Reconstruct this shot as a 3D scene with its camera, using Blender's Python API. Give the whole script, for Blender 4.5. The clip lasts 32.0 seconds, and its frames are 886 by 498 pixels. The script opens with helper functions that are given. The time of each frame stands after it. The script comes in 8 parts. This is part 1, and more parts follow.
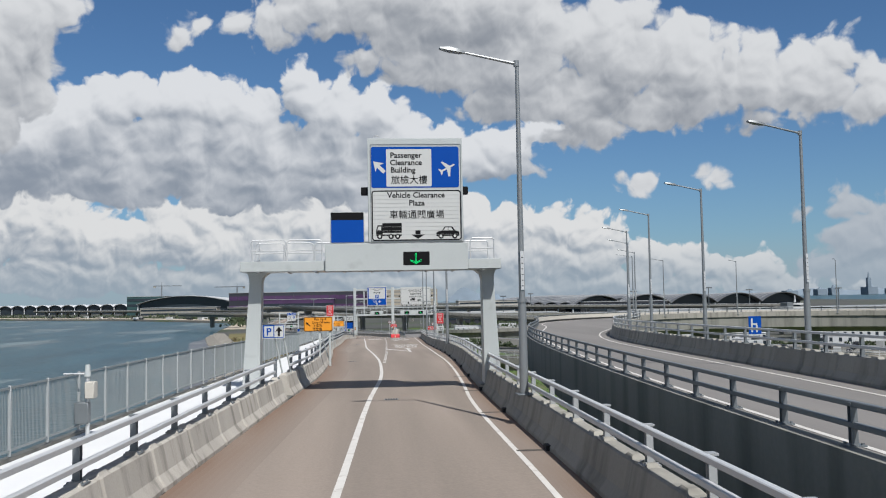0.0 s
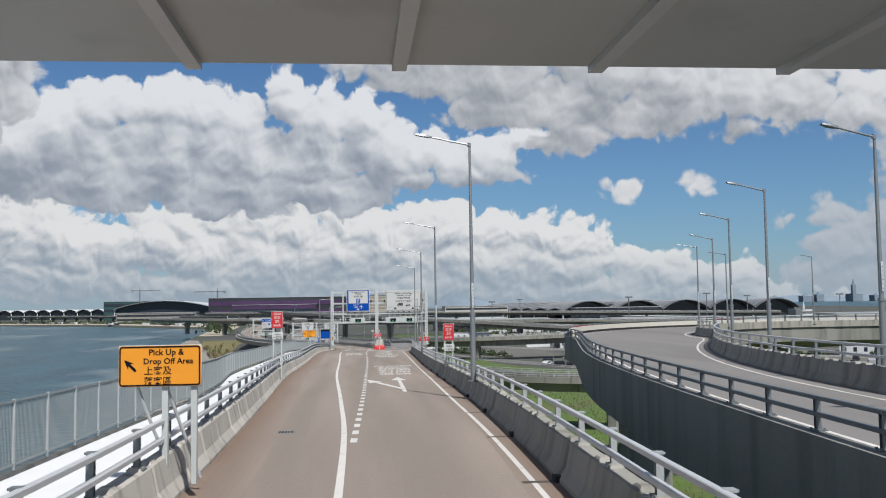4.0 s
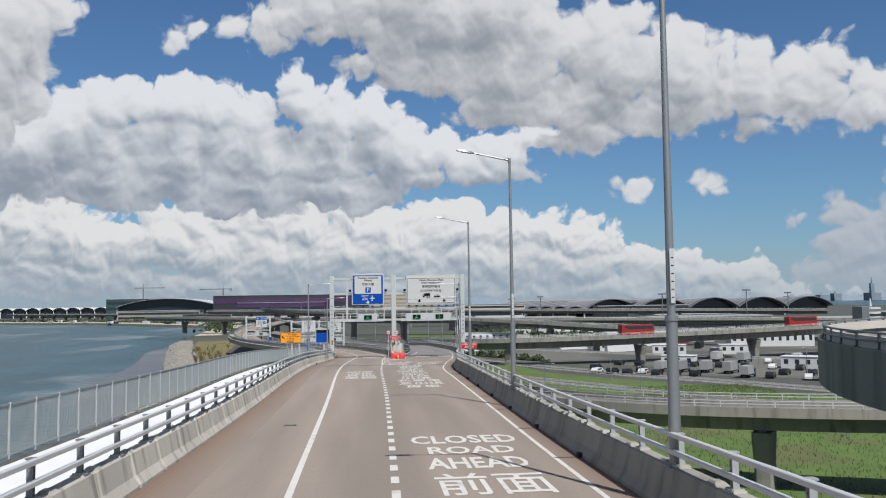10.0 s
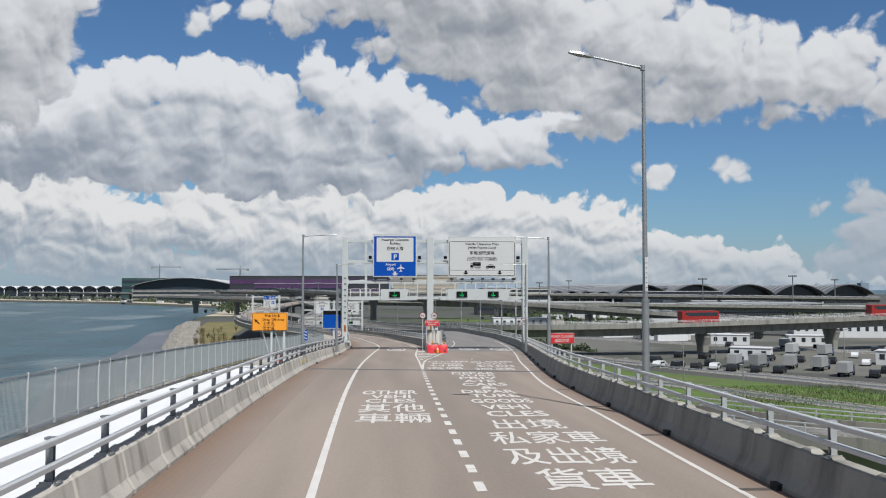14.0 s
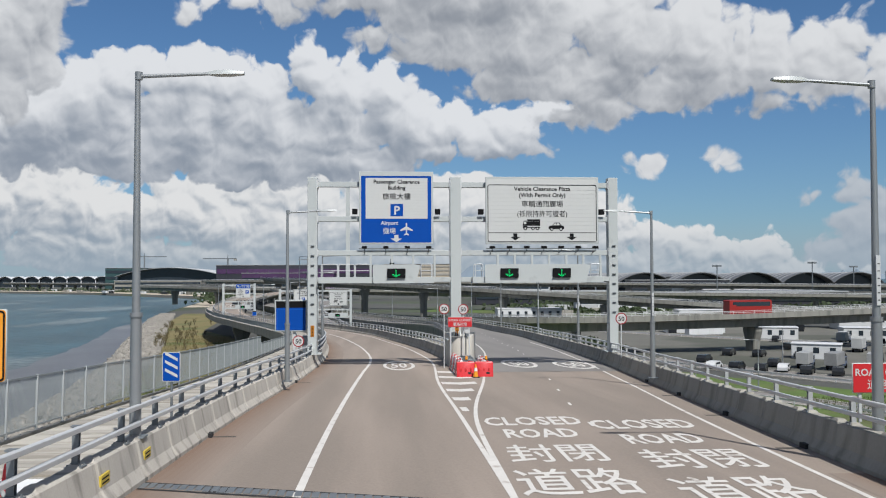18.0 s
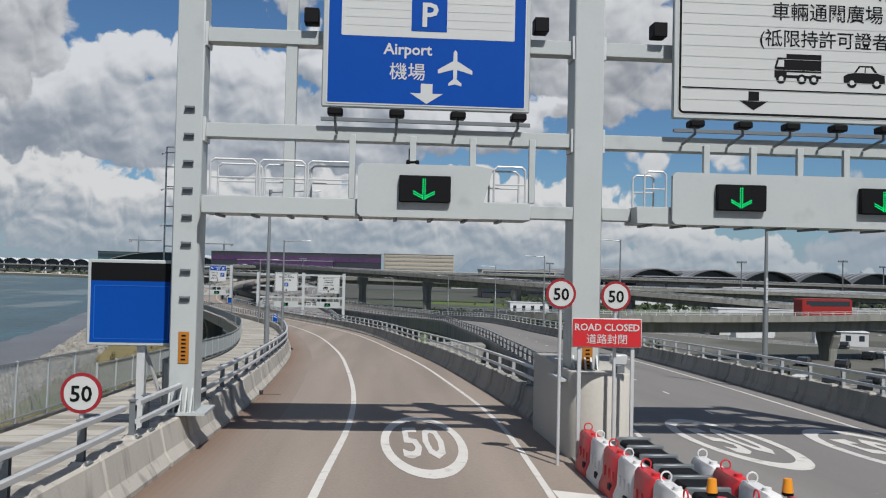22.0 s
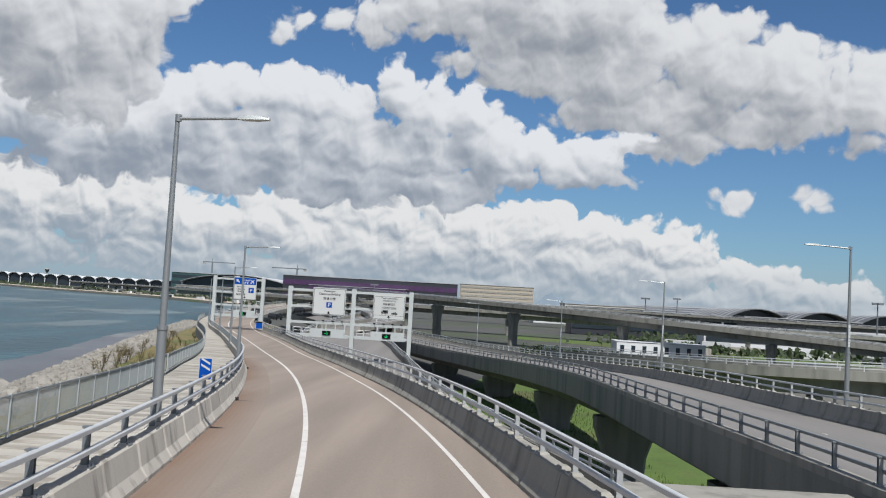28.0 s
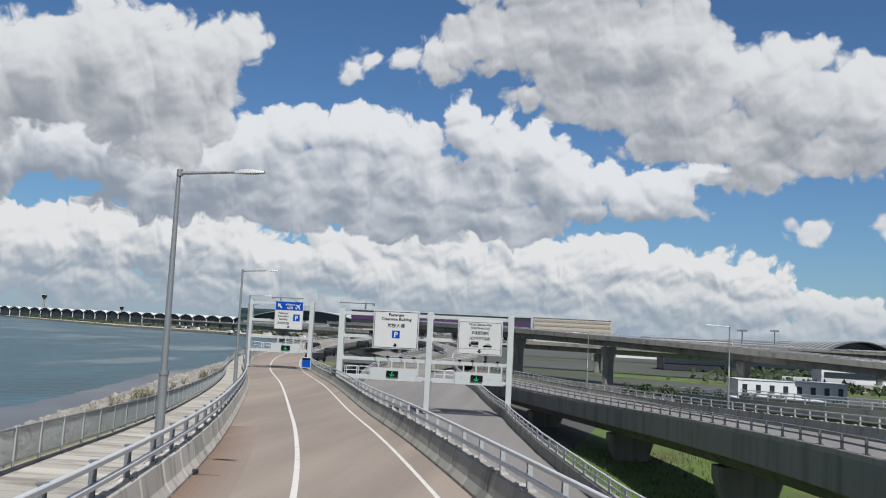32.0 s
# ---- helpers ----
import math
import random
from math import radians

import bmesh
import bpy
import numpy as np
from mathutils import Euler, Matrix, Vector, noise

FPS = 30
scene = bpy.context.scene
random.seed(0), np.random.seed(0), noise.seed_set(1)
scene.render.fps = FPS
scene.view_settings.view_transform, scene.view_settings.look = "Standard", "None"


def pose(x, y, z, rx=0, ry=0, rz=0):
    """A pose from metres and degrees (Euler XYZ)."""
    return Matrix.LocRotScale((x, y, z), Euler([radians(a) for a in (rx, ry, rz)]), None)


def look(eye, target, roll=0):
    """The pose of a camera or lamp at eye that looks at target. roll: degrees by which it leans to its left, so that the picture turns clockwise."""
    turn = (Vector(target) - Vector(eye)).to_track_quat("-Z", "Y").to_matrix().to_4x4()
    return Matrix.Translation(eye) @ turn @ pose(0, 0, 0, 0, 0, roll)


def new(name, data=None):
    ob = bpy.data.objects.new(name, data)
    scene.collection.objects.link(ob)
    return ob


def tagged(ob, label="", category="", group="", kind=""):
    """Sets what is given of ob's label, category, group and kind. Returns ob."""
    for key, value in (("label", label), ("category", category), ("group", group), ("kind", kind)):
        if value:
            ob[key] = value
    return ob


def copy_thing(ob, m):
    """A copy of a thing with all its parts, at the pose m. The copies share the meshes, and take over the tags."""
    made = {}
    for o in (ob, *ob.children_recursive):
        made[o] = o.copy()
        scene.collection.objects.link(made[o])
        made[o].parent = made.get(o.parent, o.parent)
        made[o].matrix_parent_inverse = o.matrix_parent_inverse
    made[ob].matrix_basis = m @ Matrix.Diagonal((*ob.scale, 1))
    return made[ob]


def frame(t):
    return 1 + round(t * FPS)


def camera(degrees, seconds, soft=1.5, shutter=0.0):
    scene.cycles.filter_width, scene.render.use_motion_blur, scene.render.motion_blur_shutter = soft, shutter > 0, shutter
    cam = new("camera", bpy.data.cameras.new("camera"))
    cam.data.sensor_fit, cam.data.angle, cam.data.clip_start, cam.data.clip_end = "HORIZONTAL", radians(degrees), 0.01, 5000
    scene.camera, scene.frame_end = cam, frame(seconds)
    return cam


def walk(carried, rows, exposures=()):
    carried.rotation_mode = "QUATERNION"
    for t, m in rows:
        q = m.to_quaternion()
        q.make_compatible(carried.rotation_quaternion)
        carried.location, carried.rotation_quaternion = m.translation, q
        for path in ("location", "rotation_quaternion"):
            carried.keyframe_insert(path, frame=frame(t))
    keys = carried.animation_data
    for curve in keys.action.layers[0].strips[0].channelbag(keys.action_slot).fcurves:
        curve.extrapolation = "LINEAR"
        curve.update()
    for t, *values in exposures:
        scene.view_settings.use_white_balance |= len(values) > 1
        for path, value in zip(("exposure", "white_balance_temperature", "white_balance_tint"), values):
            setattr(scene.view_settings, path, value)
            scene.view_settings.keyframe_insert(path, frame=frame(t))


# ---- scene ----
cam = camera(53.02, 32.0, 1.1)
PATH = [
    (0, look((-0.000, 0.000, 3.500), (3.930, 49.771, 6.213), -1.024)),
    (0.5, look((0.106, 3.894, 3.429), (4.241, 53.636, 6.382), -1.108)),
    (1, look((0.210, 7.702, 3.370), (4.558, 57.424, 6.338), -1.180)),
    (1.5, look((0.312, 11.617, 3.325), (4.807, 61.329, 6.242), -1.213)),
    (2, look((0.404, 15.542, 3.299), (5.018, 65.243, 6.223), -1.270)),
    (2.5, look((0.508, 19.612, 3.262), (5.206, 69.293, 6.375), -1.101)),
    (3, look((0.611, 23.698, 3.260), (5.367, 73.373, 6.393), -0.994)),
    (3.5, look((0.711, 27.797, 3.274), (5.496, 77.473, 6.347), -0.932)),
    (4, look((0.804, 31.907, 3.286), (5.590, 81.585, 6.311), -0.900)),
    (4.5, look((0.890, 36.022, 3.280), (5.643, 85.701, 6.354), -0.883)),
    (5, look((0.964, 40.141, 3.236), (5.652, 89.810, 6.547), -0.865)),
    (5.5, look((1.036, 44.241, 3.167), (5.729, 93.882, 6.881), -0.834)),
    (6, look((1.080, 48.427, 3.073), (5.787, 98.033, 7.207), -0.937)),
    (6.5, look((1.095, 52.696, 2.967), (5.880, 102.295, 7.103), -1.112)),
    (7, look((1.099, 57.104, 2.855), (6.023, 106.711, 6.716), -1.253)),
    (7.5, look((1.095, 61.654, 2.740), (6.081, 111.279, 6.276), -1.329)),
    (8, look((1.047, 66.240, 2.621), (5.974, 115.879, 6.043), -1.291)),
    (8.5, look((0.970, 70.914, 2.505), (5.704, 120.581, 5.776), -1.268)),
    (9, look((0.915, 75.537, 2.376), (5.490, 125.226, 5.549), -1.256)),
    (9.5, look((0.902, 80.206, 2.227), (5.272, 129.921, 5.270), -0.999)),
    (10, look((0.859, 84.875, 2.069), (5.072, 134.609, 5.040), -0.826)),
    (10.5, look((0.769, 89.564, 1.900), (4.780, 139.324, 4.698), -0.749)),
    (11, look((0.672, 94.201, 1.724), (4.542, 143.974, 4.485), -0.489)),
    (11.5, look((0.542, 98.845, 1.548), (4.247, 148.636, 4.216), -0.205)),
    (12, look((0.425, 103.426, 1.384), (3.970, 153.235, 3.947), -0.014)),
    (12.5, look((0.304, 108.086, 1.225), (3.640, 157.916, 3.636), -0.005)),
    (13, look((0.201, 112.768, 1.072), (3.431, 162.609, 3.408), 0.071)),
    (13.5, look((0.081, 117.544, 0.931), (3.213, 167.397, 3.131), -0.030)),
    (14, look((0.000, 122.316, 0.801), (3.112, 172.175, 2.889), -0.017)),
    (14.5, look((-0.066, 127.217, 0.682), (3.087, 177.079, 2.657), 0.162)),
    (15, look((-0.118, 132.183, 0.558), (3.122, 182.044, 2.390), 0.249)),
    (15.5, look((-0.160, 137.181, 0.432), (3.192, 187.039, 2.131), 0.250)),
    (16, look((-0.192, 142.180, 0.307), (3.275, 192.034, 1.920), 0.169)),
    (16.5, look((-0.217, 147.150, 0.181), (3.347, 196.997, 1.795), 0.009)),
    (17, look((-0.238, 152.059, 0.045), (3.387, 201.897, 1.784), -0.225)),
    (17.5, look((-0.275, 156.913, -0.112), (3.281, 206.764, 1.391), -0.288)),
    (18, look((-0.304, 161.675, -0.275), (3.267, 211.524, 1.253), -0.184)),
    (18.5, look((-0.334, 166.427, -0.447), (3.312, 216.264, 1.283), -0.049)),
    (19, look((-0.344, 171.117, -0.621), (3.385, 220.925, 1.661), 0.041)),
    (19.5, look((-0.330, 175.786, -0.798), (3.345, 225.599, 1.470), 0.170)),
    (20, look((-0.303, 180.241, -0.980), (3.374, 230.061, 1.125), 0.107)),
    (20.5, look((-0.266, 184.796, -1.180), (3.423, 234.628, 0.608), 0.028)),
    (21, look((-0.242, 189.253, -1.393), (3.552, 239.026, 1.471), -0.042)),
    (21.5, look((-0.226, 193.922, -1.622), (3.530, 243.685, 1.476), 0.328)),
    (22, look((-0.199, 198.688, -1.857), (3.347, 248.550, -0.750), 1.242)),
    (22.5, look((-0.165, 203.451, -2.064), (2.988, 253.351, -1.802), 1.784)),
    (23, look((-0.129, 208.171, -2.240), (2.778, 258.086, -2.081), 2.227)),
    (23.5, look((-0.095, 212.839, -2.395), (2.664, 262.763, -2.304), 2.597)),
    (24, look((-0.091, 217.509, -2.544), (2.546, 267.439, -2.233), 2.971)),
    (24.5, look((-0.099, 222.134, -2.698), (2.361, 272.070, -2.184), 3.280)),
    (25, look((-0.134, 226.752, -2.870), (2.063, 276.700, -2.216), 3.441)),
    (25.5, look((-0.203, 231.349, -3.053), (1.645, 281.308, -2.252), 3.498)),
    (26, look((-0.311, 235.907, -3.241), (1.102, 285.877, -2.217), 3.492)),
    (26.5, look((-0.465, 240.410, -3.426), (0.429, 290.383, -2.036), 3.467)),
    (27, look((-0.673, 244.843, -3.604), (-0.382, 294.803, -1.632), 3.465)),
    (27.5, look((-0.926, 249.167, -3.765), (-1.178, 299.098, -1.151), 3.344)),
    (28, look((-1.226, 253.476, -3.924), (-2.023, 303.391, -1.130), 3.216)),
    (28.5, look((-1.602, 257.705, -4.088), (-2.843, 307.580, -0.778), 3.163)),
    (29, look((-2.002, 262.100, -4.275), (-3.894, 311.964, -1.104), 3.264)),
    (29.5, look((-2.478, 266.496, -4.466), (-4.897, 316.343, -1.392), 3.133)),
    (30, look((-3.004, 270.958, -4.637), (-5.917, 320.787, -1.707), 2.954)),
    (30.5, look((-3.619, 275.440, -4.766), (-6.992, 325.234, -1.744), 2.636)),
    (31, look((-4.331, 280.009, -4.866), (-8.201, 329.721, -1.156), 2.628)),
    (31.5, look((-5.121, 284.586, -4.953), (-9.327, 334.197, -0.364), 2.668)),
    (32, look((-5.933, 289.193, -5.042), (-10.653, 338.760, -0.481), 2.832)),
]
# stops and white balance as the clip's own camera drifts
EXPOSURES = [(t, stops, 6250, 10) for t, stops in ((0.0, 0.2), (2.5, 0.08), (5.0, 0.3), (10.0, 0.24), (17.0, 0.24), (21.0, 0.16), (22.2, 0.06), (23.0, 0.18), (24.0, 0.34), (28.0, 0.3), (32.0, 0.28))]
walk(cam, PATH, EXPOSURES)

# ---------- world, sun, exposure ----------
world = bpy.data.worlds.new("sky")
scene.world = world
world.use_nodes = True
SUN_FROM = Vector((0.26, -0.73, 1.0)).normalized()
sun = new("sun", bpy.data.lights.new("sun", "SUN"))
sun.data.energy, sun.data.angle, sun.data.color = 5.0, radians(0.55), (1.0, 0.965, 0.91)
sun.matrix_world = look(SUN_FROM * 100, (0, 0, 0))


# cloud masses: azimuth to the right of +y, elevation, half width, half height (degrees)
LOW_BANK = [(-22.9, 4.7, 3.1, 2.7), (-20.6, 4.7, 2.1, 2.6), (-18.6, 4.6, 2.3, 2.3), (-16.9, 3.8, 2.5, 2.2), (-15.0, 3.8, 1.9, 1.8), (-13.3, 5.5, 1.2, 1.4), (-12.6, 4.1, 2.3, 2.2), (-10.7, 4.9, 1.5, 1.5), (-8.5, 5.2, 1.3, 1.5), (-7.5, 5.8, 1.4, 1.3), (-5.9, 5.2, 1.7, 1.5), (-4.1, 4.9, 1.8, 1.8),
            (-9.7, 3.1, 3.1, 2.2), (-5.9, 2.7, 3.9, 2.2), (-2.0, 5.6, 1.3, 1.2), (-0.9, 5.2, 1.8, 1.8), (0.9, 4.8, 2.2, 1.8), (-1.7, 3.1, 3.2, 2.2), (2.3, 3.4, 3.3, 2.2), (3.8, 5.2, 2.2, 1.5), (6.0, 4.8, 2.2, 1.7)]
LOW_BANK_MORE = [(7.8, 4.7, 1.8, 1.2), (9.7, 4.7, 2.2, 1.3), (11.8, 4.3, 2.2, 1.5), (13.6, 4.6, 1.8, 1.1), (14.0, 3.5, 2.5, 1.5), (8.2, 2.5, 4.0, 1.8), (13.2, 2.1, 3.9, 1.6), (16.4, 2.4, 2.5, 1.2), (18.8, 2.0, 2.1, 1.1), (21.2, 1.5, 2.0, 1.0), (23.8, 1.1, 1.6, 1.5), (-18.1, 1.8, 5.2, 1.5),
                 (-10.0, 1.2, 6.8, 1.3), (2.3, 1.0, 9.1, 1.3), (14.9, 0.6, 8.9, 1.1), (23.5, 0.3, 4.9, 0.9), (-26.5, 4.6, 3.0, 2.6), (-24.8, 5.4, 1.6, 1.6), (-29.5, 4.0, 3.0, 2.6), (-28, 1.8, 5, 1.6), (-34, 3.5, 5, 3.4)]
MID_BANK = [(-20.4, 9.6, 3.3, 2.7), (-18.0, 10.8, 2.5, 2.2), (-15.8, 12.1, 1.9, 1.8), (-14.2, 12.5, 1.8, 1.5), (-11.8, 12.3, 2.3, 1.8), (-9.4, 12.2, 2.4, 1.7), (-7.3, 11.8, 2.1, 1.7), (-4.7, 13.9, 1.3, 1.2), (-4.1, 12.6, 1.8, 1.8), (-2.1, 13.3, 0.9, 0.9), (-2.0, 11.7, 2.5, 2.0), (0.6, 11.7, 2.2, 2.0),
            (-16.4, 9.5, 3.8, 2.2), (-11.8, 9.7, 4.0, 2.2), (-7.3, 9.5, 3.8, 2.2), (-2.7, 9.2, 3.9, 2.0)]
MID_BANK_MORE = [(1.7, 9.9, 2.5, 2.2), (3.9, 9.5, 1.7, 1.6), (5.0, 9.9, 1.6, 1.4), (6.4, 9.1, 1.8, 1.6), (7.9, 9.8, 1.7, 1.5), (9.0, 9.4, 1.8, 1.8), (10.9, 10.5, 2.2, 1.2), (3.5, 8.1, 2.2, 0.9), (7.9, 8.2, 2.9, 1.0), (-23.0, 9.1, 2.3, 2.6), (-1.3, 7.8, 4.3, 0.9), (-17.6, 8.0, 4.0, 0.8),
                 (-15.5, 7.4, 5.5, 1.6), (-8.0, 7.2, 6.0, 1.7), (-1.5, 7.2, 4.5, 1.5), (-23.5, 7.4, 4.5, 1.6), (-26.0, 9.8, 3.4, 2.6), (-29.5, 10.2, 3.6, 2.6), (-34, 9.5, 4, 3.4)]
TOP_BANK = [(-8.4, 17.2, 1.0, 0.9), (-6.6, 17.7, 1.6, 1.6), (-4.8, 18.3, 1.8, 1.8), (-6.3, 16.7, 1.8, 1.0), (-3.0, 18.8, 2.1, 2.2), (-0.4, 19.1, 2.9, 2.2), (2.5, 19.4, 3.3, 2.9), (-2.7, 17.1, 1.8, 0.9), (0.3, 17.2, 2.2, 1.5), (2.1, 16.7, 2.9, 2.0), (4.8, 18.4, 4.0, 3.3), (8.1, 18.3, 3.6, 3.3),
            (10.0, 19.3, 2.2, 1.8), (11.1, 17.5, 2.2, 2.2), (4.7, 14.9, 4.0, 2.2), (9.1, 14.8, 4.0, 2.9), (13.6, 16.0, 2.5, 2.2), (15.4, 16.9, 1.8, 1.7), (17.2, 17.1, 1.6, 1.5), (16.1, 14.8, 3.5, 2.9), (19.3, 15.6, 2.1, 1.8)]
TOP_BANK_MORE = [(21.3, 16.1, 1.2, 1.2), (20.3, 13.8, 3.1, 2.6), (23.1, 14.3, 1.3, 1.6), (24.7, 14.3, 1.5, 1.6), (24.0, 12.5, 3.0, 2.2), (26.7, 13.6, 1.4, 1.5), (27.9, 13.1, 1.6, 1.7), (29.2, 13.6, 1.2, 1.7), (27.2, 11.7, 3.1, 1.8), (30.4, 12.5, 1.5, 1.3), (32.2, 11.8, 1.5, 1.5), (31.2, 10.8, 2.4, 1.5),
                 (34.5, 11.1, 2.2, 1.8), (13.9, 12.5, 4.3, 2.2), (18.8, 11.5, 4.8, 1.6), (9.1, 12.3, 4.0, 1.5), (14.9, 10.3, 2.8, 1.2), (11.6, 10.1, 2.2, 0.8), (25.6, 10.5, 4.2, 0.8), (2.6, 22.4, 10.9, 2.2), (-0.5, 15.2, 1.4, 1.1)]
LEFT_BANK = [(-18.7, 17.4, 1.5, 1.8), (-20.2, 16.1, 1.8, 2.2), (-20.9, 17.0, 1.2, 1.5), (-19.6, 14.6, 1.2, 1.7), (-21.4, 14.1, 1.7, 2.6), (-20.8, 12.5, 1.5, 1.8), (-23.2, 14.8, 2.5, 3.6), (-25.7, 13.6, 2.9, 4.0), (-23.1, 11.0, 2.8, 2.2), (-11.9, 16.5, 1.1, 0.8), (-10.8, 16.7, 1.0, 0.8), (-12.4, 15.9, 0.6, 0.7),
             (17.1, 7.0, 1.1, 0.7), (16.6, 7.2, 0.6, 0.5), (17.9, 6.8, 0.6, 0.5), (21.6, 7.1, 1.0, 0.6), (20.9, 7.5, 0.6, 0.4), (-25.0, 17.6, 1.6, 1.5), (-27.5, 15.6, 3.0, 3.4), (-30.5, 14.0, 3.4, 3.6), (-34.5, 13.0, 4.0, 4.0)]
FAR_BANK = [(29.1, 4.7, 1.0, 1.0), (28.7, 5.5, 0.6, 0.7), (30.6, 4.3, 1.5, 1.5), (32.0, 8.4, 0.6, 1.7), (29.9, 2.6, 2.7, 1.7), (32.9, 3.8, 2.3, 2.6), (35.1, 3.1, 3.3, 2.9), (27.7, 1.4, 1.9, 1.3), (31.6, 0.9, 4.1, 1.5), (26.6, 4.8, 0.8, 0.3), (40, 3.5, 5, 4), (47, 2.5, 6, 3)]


class Nodes:
    """A short way to write node arithmetic."""

    def __init__(self, tree):
        self.tree = tree

    def put(self, sock, value):
        if isinstance(value, bpy.types.NodeSocket):
            self.tree.links.new(value, sock)
        else:
            sock.default_value = value

    def math(self, op, *args):
        n = self.tree.nodes.new("ShaderNodeMath")
        n.operation = op
        for s, v in zip(n.inputs, args):
            self.put(s, v)
        return n.outputs[0]

    def vec(self, op, *args):
        n = self.tree.nodes.new("ShaderNodeVectorMath")
        n.operation = op
        for s, v in zip(n.inputs, args):
            self.put(s, v)
        return n.outputs["Value"] if op in ("LENGTH", "DOT_PRODUCT") else n.outputs["Vector"]

    def noise(self, v, scale, detail, rough=0.55, color=False):
        n = self.tree.nodes.new("ShaderNodeTexNoise")
        n.noise_dimensions = "2D"
        self.put(n.inputs["Vector"], v)
        n.inputs["Scale"].default_value, n.inputs["Detail"].default_value, n.inputs["Roughness"].default_value = scale, detail, rough
        return n.outputs["Color"] if color else n.outputs["Fac"]

    def lumps(self, v, scale, detail):
        n = self.tree.nodes.new("ShaderNodeTexVoronoi")
        n.voronoi_dimensions, n.feature = "2D", "SMOOTH_F1"
        self.put(n.inputs["Vector"], v)
        n.inputs["Scale"].default_value, n.inputs["Detail"].default_value = scale, detail
        n.inputs["Roughness"].default_value, n.inputs["Smoothness"].default_value = 0.55, 0.25
        return n.outputs["Distance"]

    def step(self, v, a, b, lo=0.0, hi=1.0):
        n = self.tree.nodes.new("ShaderNodeMapRange")
        n.interpolation_type = "SMOOTHSTEP"
        self.put(n.inputs["Value"], v)
        for k, x in (("From Min", a), ("From Max", b), ("To Min", lo), ("To Max", hi)):
            self.put(n.inputs[k], x)
        return n.outputs["Result"]

    def mix(self, f, a, b):
        n = self.tree.nodes.new("ShaderNodeMix")
        n.data_type = "RGBA"
        self.put(n.inputs["Factor"], f)
        self.put(n.inputs["A"], a)
        self.put(n.inputs["B"], b)
        return n.outputs["Result"]


def cloud_group(name, masses, rough_amount, everywhere=False):
    """A node group: place in degrees -> depth inside the cloud, in degrees; below zero is clear sky."""
    g = bpy.data.node_groups.new(name, "ShaderNodeTree")
    g.interface.new_socket("Place", in_out="INPUT", socket_type="NodeSocketVector")
    g.interface.new_socket("Depth", in_out="OUTPUT", socket_type="NodeSocketFloat")
    g.interface.new_socket("Body", in_out="OUTPUT", socket_type="NodeSocketFloat")
    N = Nodes(g)
    gi, go = g.nodes.new("NodeGroupInput"), g.nodes.new("NodeGroupOutput")
    p = gi.outputs[0]
    warp = N.vec("SUBTRACT", N.noise(p, 0.45, 1.5, 0.5, True), (0.5, 0.5, 0.5))
    q = N.vec("MULTIPLY_ADD", warp, (1.7, 1.2, 0.0), p)
    best = None
    for az, el, ra, re in masses:
        d = N.vec("LENGTH", N.vec("MULTIPLY_ADD", q, (1 / ra, 1 / re, 0.0), (-az / ra, -el / re, 0.0)))
        k = min(ra, re)
        s = N.math("MULTIPLY_ADD", d, -k, k)
        best = s if best is None else N.math("SMOOTH_MAX", best, s, 0.35)
    if everywhere:
        far = N.step(N.math("ABSOLUTE", N.vec("DOT_PRODUCT", p, (1.0, 0.0, 0.0))), 38.0, 52.0)
        rest = N.math("MULTIPLY_ADD", N.noise(p, 0.055, 3), 26.0, -13.2)
        best = N.math("MAXIMUM", best, N.math("MULTIPLY_ADD", far, 40.0, N.math("ADD", N.math("MULTIPLY", rest, 1.0), -40.0)))
    # heaped round lumps at three sizes, then a little fray
    big = N.math("MULTIPLY_ADD", N.lumps(q, 0.55, 0), -1.0, 0.46)
    mid = N.math("MULTIPLY_ADD", N.lumps(q, 1.15, 0), -0.66, 0.32)
    small = N.math("MULTIPLY_ADD", N.lumps(q, 2.5, 0.8), -0.24, 0.12)
    fine = N.math("MULTIPLY_ADD", N.noise(p, 1.6, 7, 0.52), 0.46, -0.23)
    add = N.math("ADD", N.math("ADD", big, mid), N.math("ADD", small, fine))
    g.links.new(N.math("MULTIPLY_ADD", add, rough_amount, best), go.inputs[0])
    g.links.new(N.math("MULTIPLY_ADD", big, 0.6, best), go.inputs[1])
    return g


